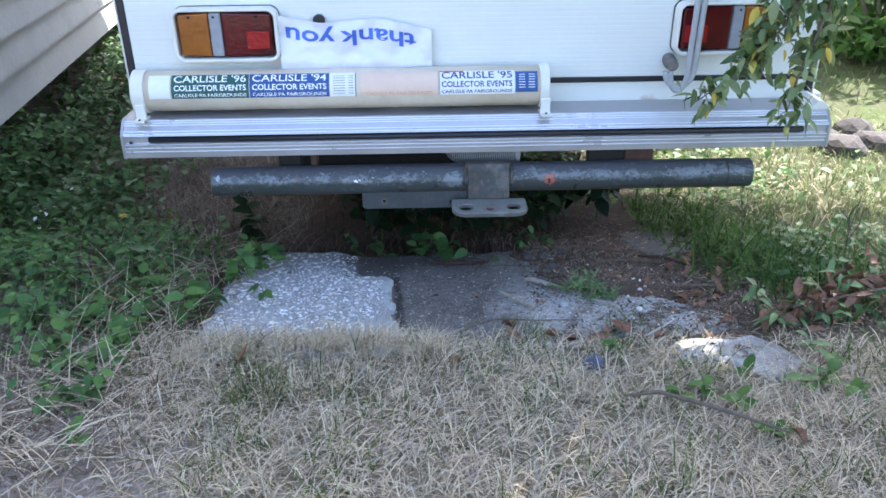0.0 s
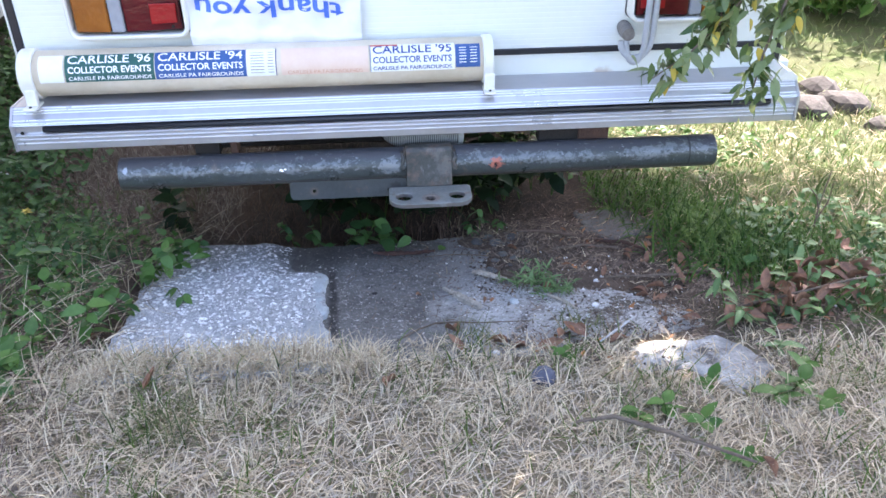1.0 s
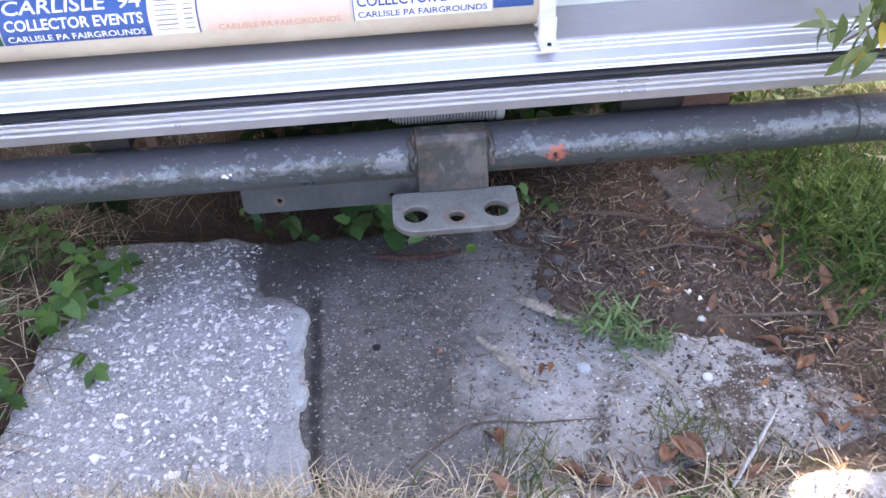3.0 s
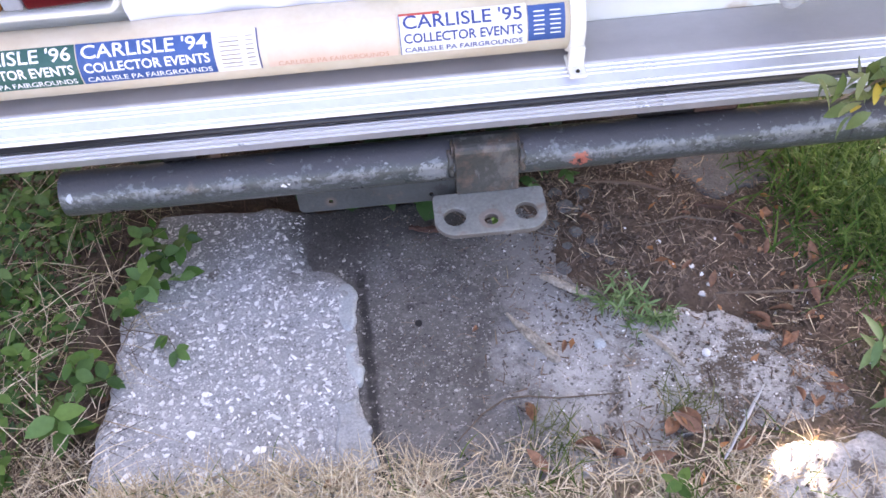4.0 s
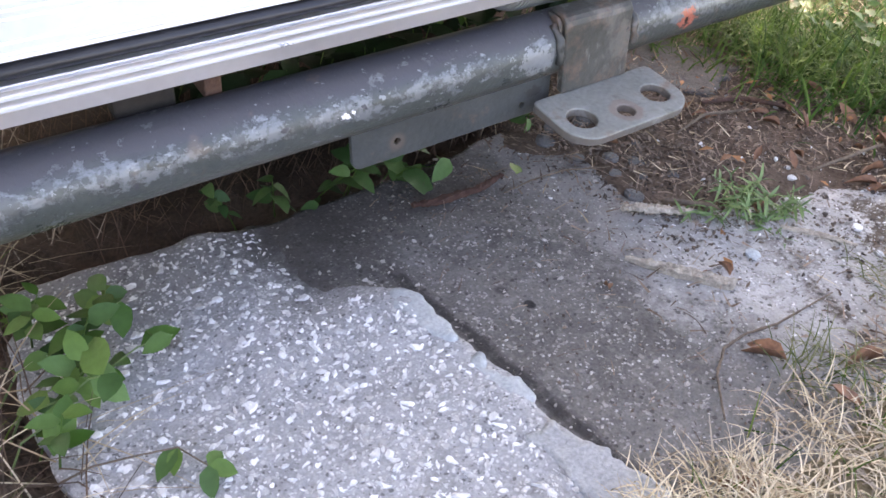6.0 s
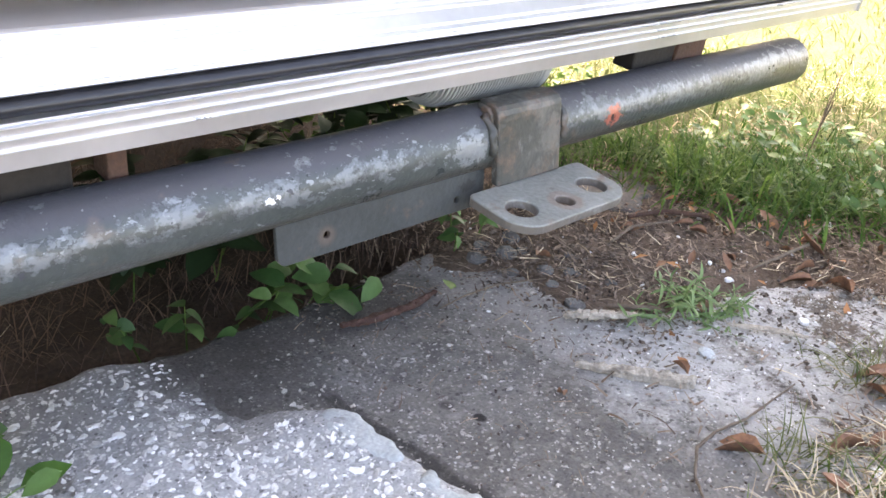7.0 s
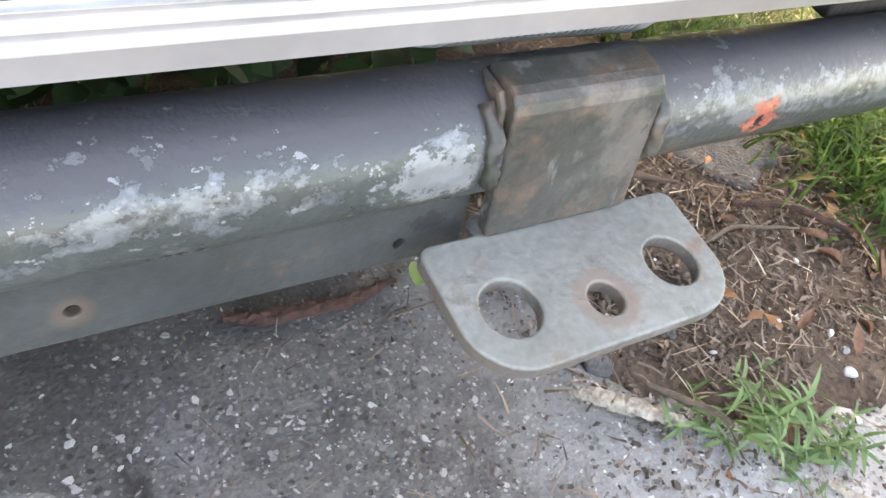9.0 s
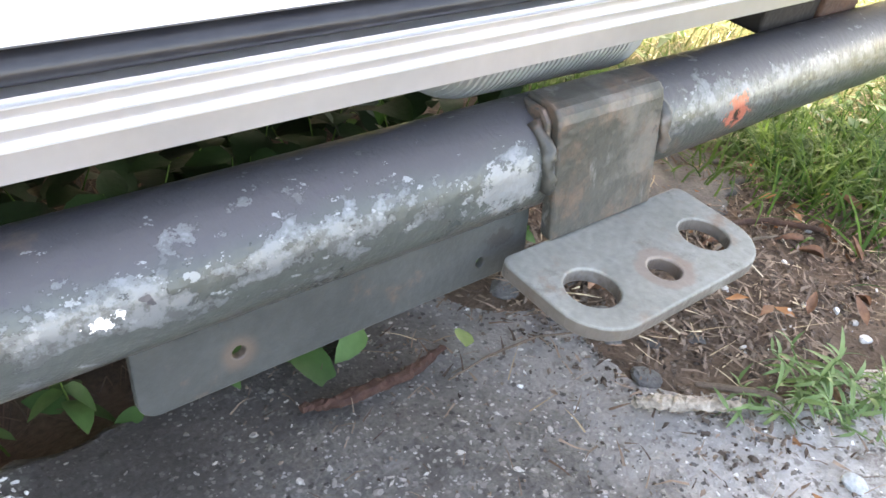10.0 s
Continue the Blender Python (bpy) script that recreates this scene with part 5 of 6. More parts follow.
pts = np.array([(rng.normal(cx, 0.025), rng.normal(cy, 0.03)) for cx, cy in ((-1.60, 3.5), (-1.53, 3.5), (-1.6, 3.2), (-1.5, 3.08), (-1.45, 2.92)) for _ in range(5)])
stuff("white_petals", leaf_heap("white_petals", pts, (0.012, 0.024), lambda x, y: 0.16, M_shell, (-30, 30), 0.8), "small white petals among the weeds", "flower")

# brown needles under the trailer
# Paler straw added to put the light from the left gap into the litter.
pts = spread_points(2200, -1.35, -0.45, 2.78, 4.2, lambda x, y: 1.0 if x < -0.5 - 0.1 * noise.noise((x * 6, y * 6, 3)) else 0.15)
stuff("straw_litter", blades("straw_litter", pts, (0.03, 0.10), (0.0016, 0.003), (-3, 15), (-8, 20), M_grey, 0.02, 2), "pale dry straw beside the trailer, added to lighten the soil there", "litter")
pts = spread_points(6500, -1.5, 0.75, 2.72, 4.6, lambda x, y: 1.0 / (1 + (y - 2.7)))
stuff("needle_litter", blades("needle_litter", pts, (0.04, 0.11), (0.0012, 0.0024), (-3, 18), (-8, 20), M_needle, 0.012, 2), "dry brown needles under the trailer", "litter")


# taller growth along the house
pts = spread_points(4600, -2.35, -1.5, 2.6, 8.0, lambda x, y: 1.0 if -0.34 < x + 1.80 + 0.1 * (y - 3.6) < 0.12 else 0.0)
stuff("weed_bed", leaf_heap("weed_bed", pts, (0.03, 0.06), lambda x, y: 0.16 + 0.34 * clump(x, y, 0.3, 25.0), M_leaf), "tall dark weeds against the house wall", "weeds")

# litter of twigs, chips and torn leaves at the back of the slabs
def litter_density(x, y):
    a = min(max((x + 0.35 * (y - 2.2) - 0.36 + 0.10 * noise.noise((x * 8, y * 8, 2))) / 0.12, 0), 1)
    b = min(max((y - 2.02 - 0.14 * noise.noise((x * 7, y * 7, 3)) - (0.17 if x < 0.70 else -0.10)) / 0.09, 0), 1)
    on_slab = 0.75 if 0.60 < x < 0.97 and 2.56 < y < 2.84 else 1.0
    return on_slab * a * b * min(max((1.25 - x) / 0.25, 0), 1) * min(max((2.9 - y) / 0.25, 0.03), 1) + (0.05 if 0.1 < x < 0.75 and y > 1.85 else 0.0) + (0.8 if 0.74 < x < 1.2 and 1.70 < y < 2.1 and not inside(x, y, SLAB_C) else 0.0) + (0.5 if 0.28 < x < 0.78 and 1.78 < y < 1.94 and not inside(x, y, SLAB_C) else 0.0)


pts = spread_points(3000, 0.1, 1.25, 1.68, 3.0, litter_density)
stuff("plant_litter", blades("plant_litter", pts, (0.006, 0.034), (0.0016, 0.005), (-4, 16), (-20, 30), M_needle, 0.007, 2), "reddish brown bark bits on the soil", "litter")
pts = spread_points(3400, 0.1, 1.25, 1.68, 2.95, litter_density)
stuff("plant_litter", blades("plant_litter", pts, (0.007, 0.042), (0.0016, 0.0045), (-4, 16), (-20, 30), M_mulch, 0.008, 2), "brown twigs and wood chips on the soil", "litter")
pts = spread_points(4200, 0.2, 1.25, 1.68, 3.1, litter_density)
stuff("leaf_litter", leaf_heap("leaf_litter", pts, (0.004, 0.015), lambda x, y: 0.006, M_mulch, (-40, 45), 0.38), "torn brown leaf pieces on the soil", "litter")
pts = spread_points(330, 0.1, 1.2, 1.7, 3.0, litter_density)
stuff("straw_litter", blades("straw_litter", pts, (0.015, 0.06), (0.0014, 0.0032), (-2, 20), (-10, 20), M_straw, 0.014, 2), "pale straw bits on the soil", "litter")


pts = spread_points(1500, -0.12, 0.75, 1.88, 2.68, lambda x, y: 0.35 + 0.65 * clump(x, y, 0.08, 40.0) if x > -0.1 else 0)
stuff("crumbs", lumps("crumbs", pts, (0.0009, 0.0039), M_crumb, 0.0), "dark crumbs of soil and bark on the slab", "litter")
pts = spread_points(5200, 0.3, 1.15, 1.75, 2.75, lambda x, y: litter_density(x, y) if not inside(x, y, SLAB_C) else 0.25)
stuff("crumbs", lumps("crumbs", pts, (0.0014, 0.0060), M_crumb, 0.004), "dark crumbs of soil and bark on the ground", "litter")
pts = spread_points(75, 0.3, 1.2, 1.75, 2.75, lambda x, y: litter_density(x, y) if x > 0.55 or y < 2.3 else 0.2)
stuff("leaf_litter", leaf_heap("leaf_litter", pts, (0.014, 0.034), lambda x, y: 0.010, M_orange, (-50, 60), 0.42), "orange scraps of dead leaves on the soil", "litter")
pts = spread_points(55, 0.3, 1.2, 1.8, 2.75, litter_density)
stuff("shell_litter", lumps("shell_litter", pts, (0.0015, 0.0063), M_shell, 0.012), "small white shell crumbs on the soil", "litter")
pts = spread_points(260, -0.1, 0.72, 1.88, 2.66)
stuff("plant_litter", blades("plant_litter", pts, (0.008, 0.03), (0.001, 0.0022), (-2, 12), (-20, 20), M_mulch, 0.006, 2, 0.006), "fine plant bits on the slab", "litter")

pts = spread_points(800, 0.24, 0.48, 2.18, 2.68, lambda x, y: 0.25 + 0.75 * clump(x, y, 0.06, 47.0) if x > 0.22 + 0.12 * clump(x, y, 0.09, 48.0) else 0.05)
stuff("crumbs", lumps("crumbs", pts, (0.0014, 0.0066), M_crumb, 0.004), "soil crumbs and bark on the broken slab edge", "litter")
pts = spread_points(480, 0.42, 0.85, 1.93, 2.32, lambda x, y: 0.4 + 0.6 * clump(x, y, 0.07, 44.0))
stuff("crumbs", lumps("crumbs", pts, (0.0014, 0.0066), M_crumb, 0.005), "crumbs of soil and bark beside the slab", "litter")
pts = spread_points(90, 0.42, 0.85, 1.93, 2.32)
stuff("shell_litter", lumps("shell_litter", pts, (0.0015, 0.0056), M_shell, 0.006), "pale shell crumbs beside the slab", "litter")

# lawn on the sunny side
def lawn_density(x, y):
    e = 1.02 - 0.12 * (y - 2.4) + 0.10 * noise.noise((x * 4, y * 4, 1))
    if y < 2.1:
        e += 0.9 * (2.1 - y)
    return min(max((x - e) / 0.2, 0), 1) * (0.4 + 0.6 * clump(x, y, 0.12, 5.0))


pts = spread_points(11000, 0.8, 2.6, 1.5, 4.2, lawn_density)
stuff("lawn", blades("lawn", pts, (0.03, 0.10), (0.002, 0.0042), (10, 75), (20, 110), M_lawn, 0.01), "sunlit yellow-green unmown lawn", "grass")
pts = spread_points(11000, 0.8, 7.0, 2.8, 9.0, lambda x, y: min(max((x - 1.0) / 0.3, 0), 1) * (0.35 + 0.65 * clump(x, y, 0.3, 5.0)))
stuff("lawn", blades("lawn", pts, (0.05, 0.15), (0.005, 0.010), (10, 70), (20, 110), M_lawn, 0.02, 3), "sunlit yellow-green lawn further back", "grass")
pts = spread_points(3600, 0.8, 2.6, 1.7, 4.4, lambda x, y: lawn_density(x, y) * (1 if clump(x, y, 0.18, 33.0) > 0.45 else 0.15))
stuff("green_grass", blades("green_grass", pts, (0.04, 0.12), (0.002, 0.004), (25, 80), (20, 110), M_tall, 0.0), "green grass patches in the lawn", "grass")
pts = np.concatenate([np.column_stack([rng.normal(1.05, 0.10, 1900), rng.normal(2.48, 0.17, 1900)]), np.column_stack([rng.normal(1.26, 0.14, 700), rng.normal(2.32, 0.22, 700)])])
stuff("tall_grass", blades("tall_grass", pts, (0.05, 0.15), (0.003, 0.0065), (30, 85), (30, 140), M_tall, 0.0, 5), "tall green grass at the corner of the trailer", "grass")
pts = spread_points(4200, 0.9, 2.6, 1.8, 4.6, lambda x, y: lawn_density(x, y) * (1.0 if clump(x, y, 0.2, 97.0) > 0.45 else 0.25))
stuff("dry_grass", blades("dry_grass", pts, (0.03, 0.09), (0.002, 0.0042), (2, 45), (10, 90), M_straw, 0.012), "dry straw-coloured blades in the lawn", "dry grass")
pts = spread_points(700, 0.78, 1.15, 2.72, 3.2, lambda x, y: 0.3 + 0.7 * clump(x, y, 0.1, 91.0))
stuff("tall_grass", blades("tall_grass", pts, (0.05, 0.13), (0.003, 0.006), (30, 85), (30, 130), M_tall, 0.0, 5), "green grass growing under the trailer corner", "grass")
pts = spread_points(620, 0.95, 1.6, 1.85, 2.7, lambda x, y: clump(x, y, 0.12, 81.0) if x > 1.0 + 0.25 * (y - 2.2) else 0.05)
stuff("weed_bed", leaf_heap("weed_bed", pts, (0.018, 0.045), lambda x, y: 0.02 + 0.11 * clump(x, y, 0.15, 82.0), M_leaf), "green leafy weeds among grass at the trailer corner", "weeds")
pts = spread_points(420, 0.2, 2.0, 2.9, 5.5, lambda x, y: 0.5 if x > 1.2 else 0.9)
stuff("lawn", leaf_heap("lawn", pts, (0.03, 0.06), lambda x, y: 0.10 + 0.12 * clump(x, y, 0.2, 2.0), M_leaf2), "leafy weeds in the lawn beside the trailer", "weeds")

pts = spread_points(1500, 0.45, 1.5, 3.15, 4.6, lambda x, y: 0.35 + 0.65 * clump(x, y, 0.15, 61.0))
stuff("weed_bed", leaf_heap("weed_bed", pts, (0.02, 0.045), lambda x, y: 0.03 + 0.10 * clump(x, y, 0.2, 62.0), M_leaf2), "sunlit leafy weeds behind the trailer corner", "weeds")

# ---- single weeds ----
L_broad = [leaf_mesh("leaf", m, 1.0, 0.62, 0.22, 0.22) for m in (M_leaf, M_leaf2)]
L_lance = leaf_mesh("leaf", M_weed, 1.0, 0.18, 0.25, 0.6, 5, 1.4)
L_shade = leaf_mesh("leaf", M_shadedleaf, 1.0, 0.66, 0.2, 0.4, 5)
L_hang = leaf_mesh("leaf", M_leaf, 1.0, 0.66, 0.2, 0.5, 5)
L_tree = [leaf_mesh("leaf", m, 1.0, w2, 0.3, dr, 5, 1.3) for m, w2, dr in ((M_branchleaf, 0.42, 0.25), (M_branchleaf, 0.36, -0.12), (M_branchleaf, 0.46, 0.1), (M_palebranch, 0.42, 0.2), (M_palebranch, 0.38, -0.15), (M_branchleaf, 0.40, 0.4), (M_yellow, 0.4, 0.25))]
L_lance_wide = leaf_mesh("leaf", M_weed, 1.0, 0.32, 0.35, 0.35, 5, 1.3)
L_dead = [leaf_mesh("blade", M_dead, 1.0, w2, fo, dr, 5, 1.3) for w2, fo, dr in ((0.34, 1.5, 0.5), (0.42, 0.9, -0.45), (0.30, 2.2, 0.25), (0.44, 1.1, 0.65))]


def put_leaf(parent, me, base, az, el, roll, size, name="leaf"):
    ob = new(name, me)
    ob.parent = parent
    ob.matrix_parent_inverse = Matrix.Translation(-parent.location)
    ob.matrix_basis = Matrix.Translation(base) @ Matrix.Rotation(az, 4, "Z") @ Matrix.Rotation(-el, 4, "Y") @ Matrix.Rotation(roll, 4, "X") @ Matrix.Diagonal((size, size, size, 1))
    return ob


def weed(place, height, leaves, size, label, lean=(0, 0), mesh=None, stems=1, group="weeds"):
    x, y = place
    z = max(ground_z(x, y) - 0.004, g(x, y) + 0.012 if inside(x, y, SLAB_A) else -9)
    t = thing("weed", (x, y, z), label, "weed", group)
    for s in range(stems):
        dx, dy = lean[0] + rng.normal(0, 0.25) * height, lean[1] + rng.normal(0, 0.25) * height
        line = [Vector((x + dx * k / 5, y + dy * k / 5, z + height * (k / 5) ** 0.85)) for k in range(6)]
        part("stem", tube_mesh(line, 0.0016, 5, 0.5), M_leaf2, t)
        for k in range(leaves):
            f = 0.25 + 0.75 * (k + 1) / leaves
            b = line[0].lerp(line[5], f)
            b.z = z + height * f**0.85
            az = k * 2.4 + rng.normal(0, 0.3) + s
            put_leaf(t, mesh or L_broad[int(rng.integers(2))], b, az, radians(rng.uniform(-25, 40)), rng.normal(0, 0.3), size * rng.uniform(0.7, 1.15))
    return t


for x, y, h, n, s in ((-0.26, 2.705, 0.13, 8, 0.036), (-0.19, 2.70, 0.12, 7, 0.046), (-0.12, 2.70, 0.12, 7, 0.050), (-0.05, 2.69, 0.12, 6, 0.052), (0.01, 2.68, 0.11, 6, 0.055), (0.06, 2.67, 0.09, 5, 0.050), (-0.16, 2.665, 0.05, 5, 0.030), (-0.075, 2.665, 0.08, 4, 0.052), (0.0, 2.655, 0.08, 4, 0.060), (0.33, 2.66, 0.09, 6, 0.04), (0.38, 2.64, 0.06, 5, 0.03), (0.14, 2.565, 0.028, 5, 0.024), (0.30, 2.62, 0.06, 5, 0.032)):
    weed((x, y), h, n, s, "broad-leaved green weed at the back edge of the slab", (0.0, -0.02), L_hang)
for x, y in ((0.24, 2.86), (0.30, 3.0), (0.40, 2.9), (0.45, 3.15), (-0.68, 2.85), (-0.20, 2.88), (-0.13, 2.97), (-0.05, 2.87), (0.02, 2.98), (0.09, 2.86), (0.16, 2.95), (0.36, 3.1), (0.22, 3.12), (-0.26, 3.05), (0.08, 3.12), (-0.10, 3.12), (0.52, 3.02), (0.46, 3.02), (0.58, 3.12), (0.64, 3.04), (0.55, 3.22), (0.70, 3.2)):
    weed((x, y), rng.uniform(0.16, 0.27), 10, 0.07, "leafy weed under the trailer, shade put into its leaf colour", (0, 0), L_shade, 2)
for x, y, h, n, s in ((-0.615, 2.40, 0.10, 7, 0.038), (-0.575, 2.46, 0.09, 7, 0.040), (-0.53, 2.53, 0.08, 7, 0.040), (-0.62, 2.52, 0.11, 7, 0.04), (-0.64, 2.30, 0.09, 6, 0.034), (-0.66, 2.36, 0.10, 6, 0.034), (-0.64, 2.56, 0.14, 7, 0.036), (-0.67, 2.12, 0.13, 9, 0.050), (-0.69, 2.03, 0.13, 9, 0.052), (-0.65, 2.17, 0.10, 7, 0.045), (-0.68, 2.20, 0.10, 6, 0.034)):
    weed((x, y), h, n, s, "broad-leaved green weed beside the slab", (0.03 if x > -0.7 else 0.0, -0.02))
for x, y, h, n, s in ((-0.80, 2.20, 0.10, 7, 0.040), (-0.92, 2.10, 0.10, 7, 0.040), (-0.86, 2.38, 0.12, 7, 0.04), (-1.0, 2.42, 0.14, 7, 0.042), (-0.80, 1.95, 0.08, 7, 0.05), (-0.95, 1.86, 0.08, 7, 0.045), (-0.86, 1.65, 0.06, 6, 0.035), (-1.1, 2.0, 0.12, 7, 0.045), (-0.76, 2.66, 0.13, 7, 0.04), (-0.9, 2.75, 0.14, 7, 0.04)):
    weed((x, y), h, n, s, "broad-leaved green weed beside the slab", (0.03 if x > -0.7 else 0.0, -0.02))
for x, y, h, n, s in ((-0.795, 1.88, 0.07, 8, 0.055), (-0.811, 1.80, 0.06, 8, 0.05), (-0.861, 1.735, 0.06, 7, 0.05), (-0.753, 1.557, 0.09, 9, 0.034), (-0.807, 1.574, 0.05, 7, 0.04), (-0.966, 1.832, 0.07, 8, 0.045), (-1.086, 2.028, 0.10, 8, 0.05), (-0.936, 1.973, 0.09, 8, 0.05), (-0.93, 2.334, 0.13, 9, 0.05), (-1.184, 2.479, 0.14, 9, 0.055)):
    weed((x, y), h, n, s, "bushy green weed at the dirt edge", (0.0, 0.0), None, 2)
for x, y, s in ((0.55, 1.57, 0.05), (0.49, 1.54, 0.045), (0.60, 1.50, 0.045), (0.79, 1.58, 0.05), (0.84, 1.62, 0.05), (0.88, 1.55, 0.045), (0.66, 1.66, 0.04), (0.62, 1.38, 0.04), (0.40, 1.80, 0.03), (0.9, 1.70, 0.04), (-0.72, 1.42, 0.035)):
    weed((x, y), 0.035, 5, s, "light green broad-leaved weed in dry grass", (0, 0), L_broad[1])
def feathery_weed(x, y, stems, reach, size, low=25, high=80, aim=None):
    """Arching stems with tufts of narrow drooping leaves."""
    z = floor_z(x, y)
    t = thing("weed", (x, y, z), "pale green feathery weed growing on the slab edge", "weed", "weeds")
    for k in range(stems):
        az = (k * 2.4 if aim is None else aim) + rng.normal(0, 0.45)
        el, r = radians(rng.uniform(low, high)), reach * rng.uniform(0.65, 1.15)
        line = [Vector((x + r * f * math.cos(el) * math.cos(az), y + r * f * math.cos(el) * math.sin(az), z + r * (f * math.sin(el) - 0.30 * f * f) + 0.004)) for f in (0, 0.25, 0.5, 0.75, 1.0)]
        part("stem", tube_mesh(line, 0.0014, 5, 0.6), M_weed, t)
        for i in range(11):
            f = 0.30 + 0.70 * (i / 10) ** 0.7
            a = min(int(f * 4), 3)
            put_leaf(t, L_lance, line[a].lerp(line[a + 1], f * 4 - a), az + i * 2.4 + rng.normal(0, 0.3), radians(rng.uniform(-20, 35) if i < 8 else rng.uniform(30, 75)), rng.normal(0, 0.5), size * rng.uniform(0.7, 1.2))


feathery_weed(0.428, 2.222, 10, 0.092, 0.027, 40, 86)
feathery_weed(0.418, 2.205, 4, 0.075, 0.026, 8, 30, -1.2)
feathery_weed(0.372, 2.245, 4, 0.042, 0.022, 15, 55)
feathery_weed(0.492, 2.170, 6, 0.045, 0.022, 30, 80)
# oblong-leaved weed beside the small slab
for x, y, h, n, size in ((0.875, 1.93, 0.07, 9, 0.062), (0.86, 2.0, 0.09, 8, 0.058), (0.885, 1.79, 0.035, 6, 0.055), (0.93, 1.97, 0.08, 7, 0.055)):
    weed((x, y), h, n, size, "green weed with oblong leaves among dead leaves", (-0.02, -0.02), L_lance_wide)
# sprig that creeps over the slab
sprig = thing("vine_sprig", (-0.63, 2.26, g(0, 2.26)), "thin brown vine sprig with green leaves over the slab", "weed", "weeds")
pts = [(-0.65, 2.28, g(0, 2.28) + 0.015), (-0.61, 2.265, g(0, 2.265) + 0.04), (-0.565, 2.245, g(0, 2.245) + 0.05), (-0.525, 2.235, g(0, 2.235) + 0.045), (-0.505, 2.20, g(0, 2.20) + 0.035)]
part("stem", tube_mesh(pts, 0.0014, 6, 0.7), M_twig, sprig)
for k, (i, az, s) in enumerate(((4, -1.9, 0.036), (4, -0.6, 0.034), (4, 0.6, 0.03), (3, -2.2, 0.03), (3, -2.7, 0.04))):
    put_leaf(sprig, L_broad[k % 2], Vector(pts[i]), az, radians(-15), 0.2, s)
# leggy weeds that lean out over the slab
for root, tip, n, s in (((-0.67, 2.43), (-0.475, 2.37, 0.085), 8, 0.046), ((-0.68, 2.40), (-0.555, 2.315, 0.12), 8, 0.055), ((-0.69, 2.34), (-0.575, 2.385, 0.07), 7, 0.042), ((-0.68, 2.47), (-0.51, 2.45, 0.10), 8, 0.048)):
    z0, z1 = ground_z(*root), g(tip[0], tip[1]) + tip[2]
    t = thing("weed", (*root, z0), "leggy green weed leaning out over the slab", "weed", "weeds")
    line = [Vector((root[0] + (tip[0] - root[0]) * f, root[1] + (tip[1] - root[1]) * f + 0.008 * math.sin(9 * f), z0 + (z1 - z0) * f**0.6)) for f in (0, 0.2, 0.4, 0.6, 0.8, 1.0)]
    part("stem", tube_mesh(line, 0.0016, 5, 0.6), M_weed, t)
    for k in range(n):
        f = (0.35 + 0.65 * k / (n - 1)) * 5
        i = min(int(f), 4)
        put_leaf(t, L_broad[1] if rng.random() < 0.7 else L_broad[0], line[i].lerp(line[i + 1], f - i), k * 2.4 + rng.normal(0, 0.4), radians(rng.uniform(-45, 20)), rng.normal(0, 0.4), s * rng.uniform(0.6, 1.15))
# yellow flower in the bed
flower = thing("flower", (-1.03, 2.62, ground_z(-1.03, 2.62)), "small yellow flower head on a thin stem", "flower")
zf = ground_z(-1.03, 2.62)
part("stem", tube_mesh([(-1.03, 2.62, zf), (-1.028, 2.615, zf + 0.1), (-1.03, 2.61, zf + 0.17)], 0.0014, 6), M_leaf2, flower)
L_petal = leaf_mesh("petal", M_yellow, 1.0, 0.5, 0.2, 0.2)
for k in range(14):
    put_leaf(flower, L_petal, Vector((-1.03, 2.61, zf + 0.172)), k * 2.4, radians(10 + 4 * k), 0, 0.017, "petal")
# thin dry stalk on the sunny side
stalk = thing("dry_stalk", (1.32, 2.45, ground_z(1.32, 2.45)), "thin dark dry forked stalk standing in the lawn", "weed")
zs = ground_z(1.32, 2.45)
for line in ([(1.32, 2.45, zs), (1.315, 2.445, zs + 0.12), (1.33, 2.45, zs + 0.24)], [(1.315, 2.445, zs + 0.12), (1.29, 2.43, zs + 0.17), (1.26, 2.42, zs + 0.20)], [(1.317, 2.446, zs + 0.08), (1.35, 2.46, zs + 0.13), (1.355, 2.465, zs + 0.19)]):
    part("stem", tube_mesh(line, 0.0026, 6, 0.5), M_twig, stalk)

# ---- fallen leaves ----
fallen = [(0.190, 1.955, 0.078, 1.87), (0.199, 1.852, 0.055, 2.4), (0.30, 1.885, 0.055, 2.6), (0.42, 1.90, 0.06, 0.9), (0.49, 1.915, 0.06, 2.2), (0.36, 1.86, 0.06, 0.2), (0.272, 2.112, 0.035, 1.2), (0.255, 2.132, 0.025, 2.5), (0.10, 2.19, 0.03, 0.8), (0.57, 2.30, 0.03, 0.3), (0.44, 2.19, 0.05, 0.5), (0.39, 2.50, 0.045, 0.1), (0.776, 2.14, 0.055, 0.3)]
fallen += [(0.82, 2.17, 0.06, 2.0), (0.70, 2.07, 0.06, 1.0), (0.71, 2.12, 0.055, 2.6), (0.80, 2.385, 0.05, 1.1), (0.93, 2.40, 0.045, 2.8), (0.73, 2.36, 0.04, 1.9), (0.75, 2.33, 0.04, 0.5), (0.97, 2.17, 0.06, 0.2), (0.86, 2.28, 0.05, 1.4), (-0.20, 1.86, 0.05, 0.2), (-0.02, 1.84, 0.055, 1.9), (0.02, 1.70, 0.06, 1.4), (-0.48, 1.74, 0.05, 0.9), (-0.70, 2.03, 0.05, 1.0), (-0.74, 2.06, 0.05, 2.0), (-0.66, 2.12, 0.035, 0.7), (-0.85, 1.98, 0.05, 2.2), (0.66, 1.33, 0.05, 1.6)]
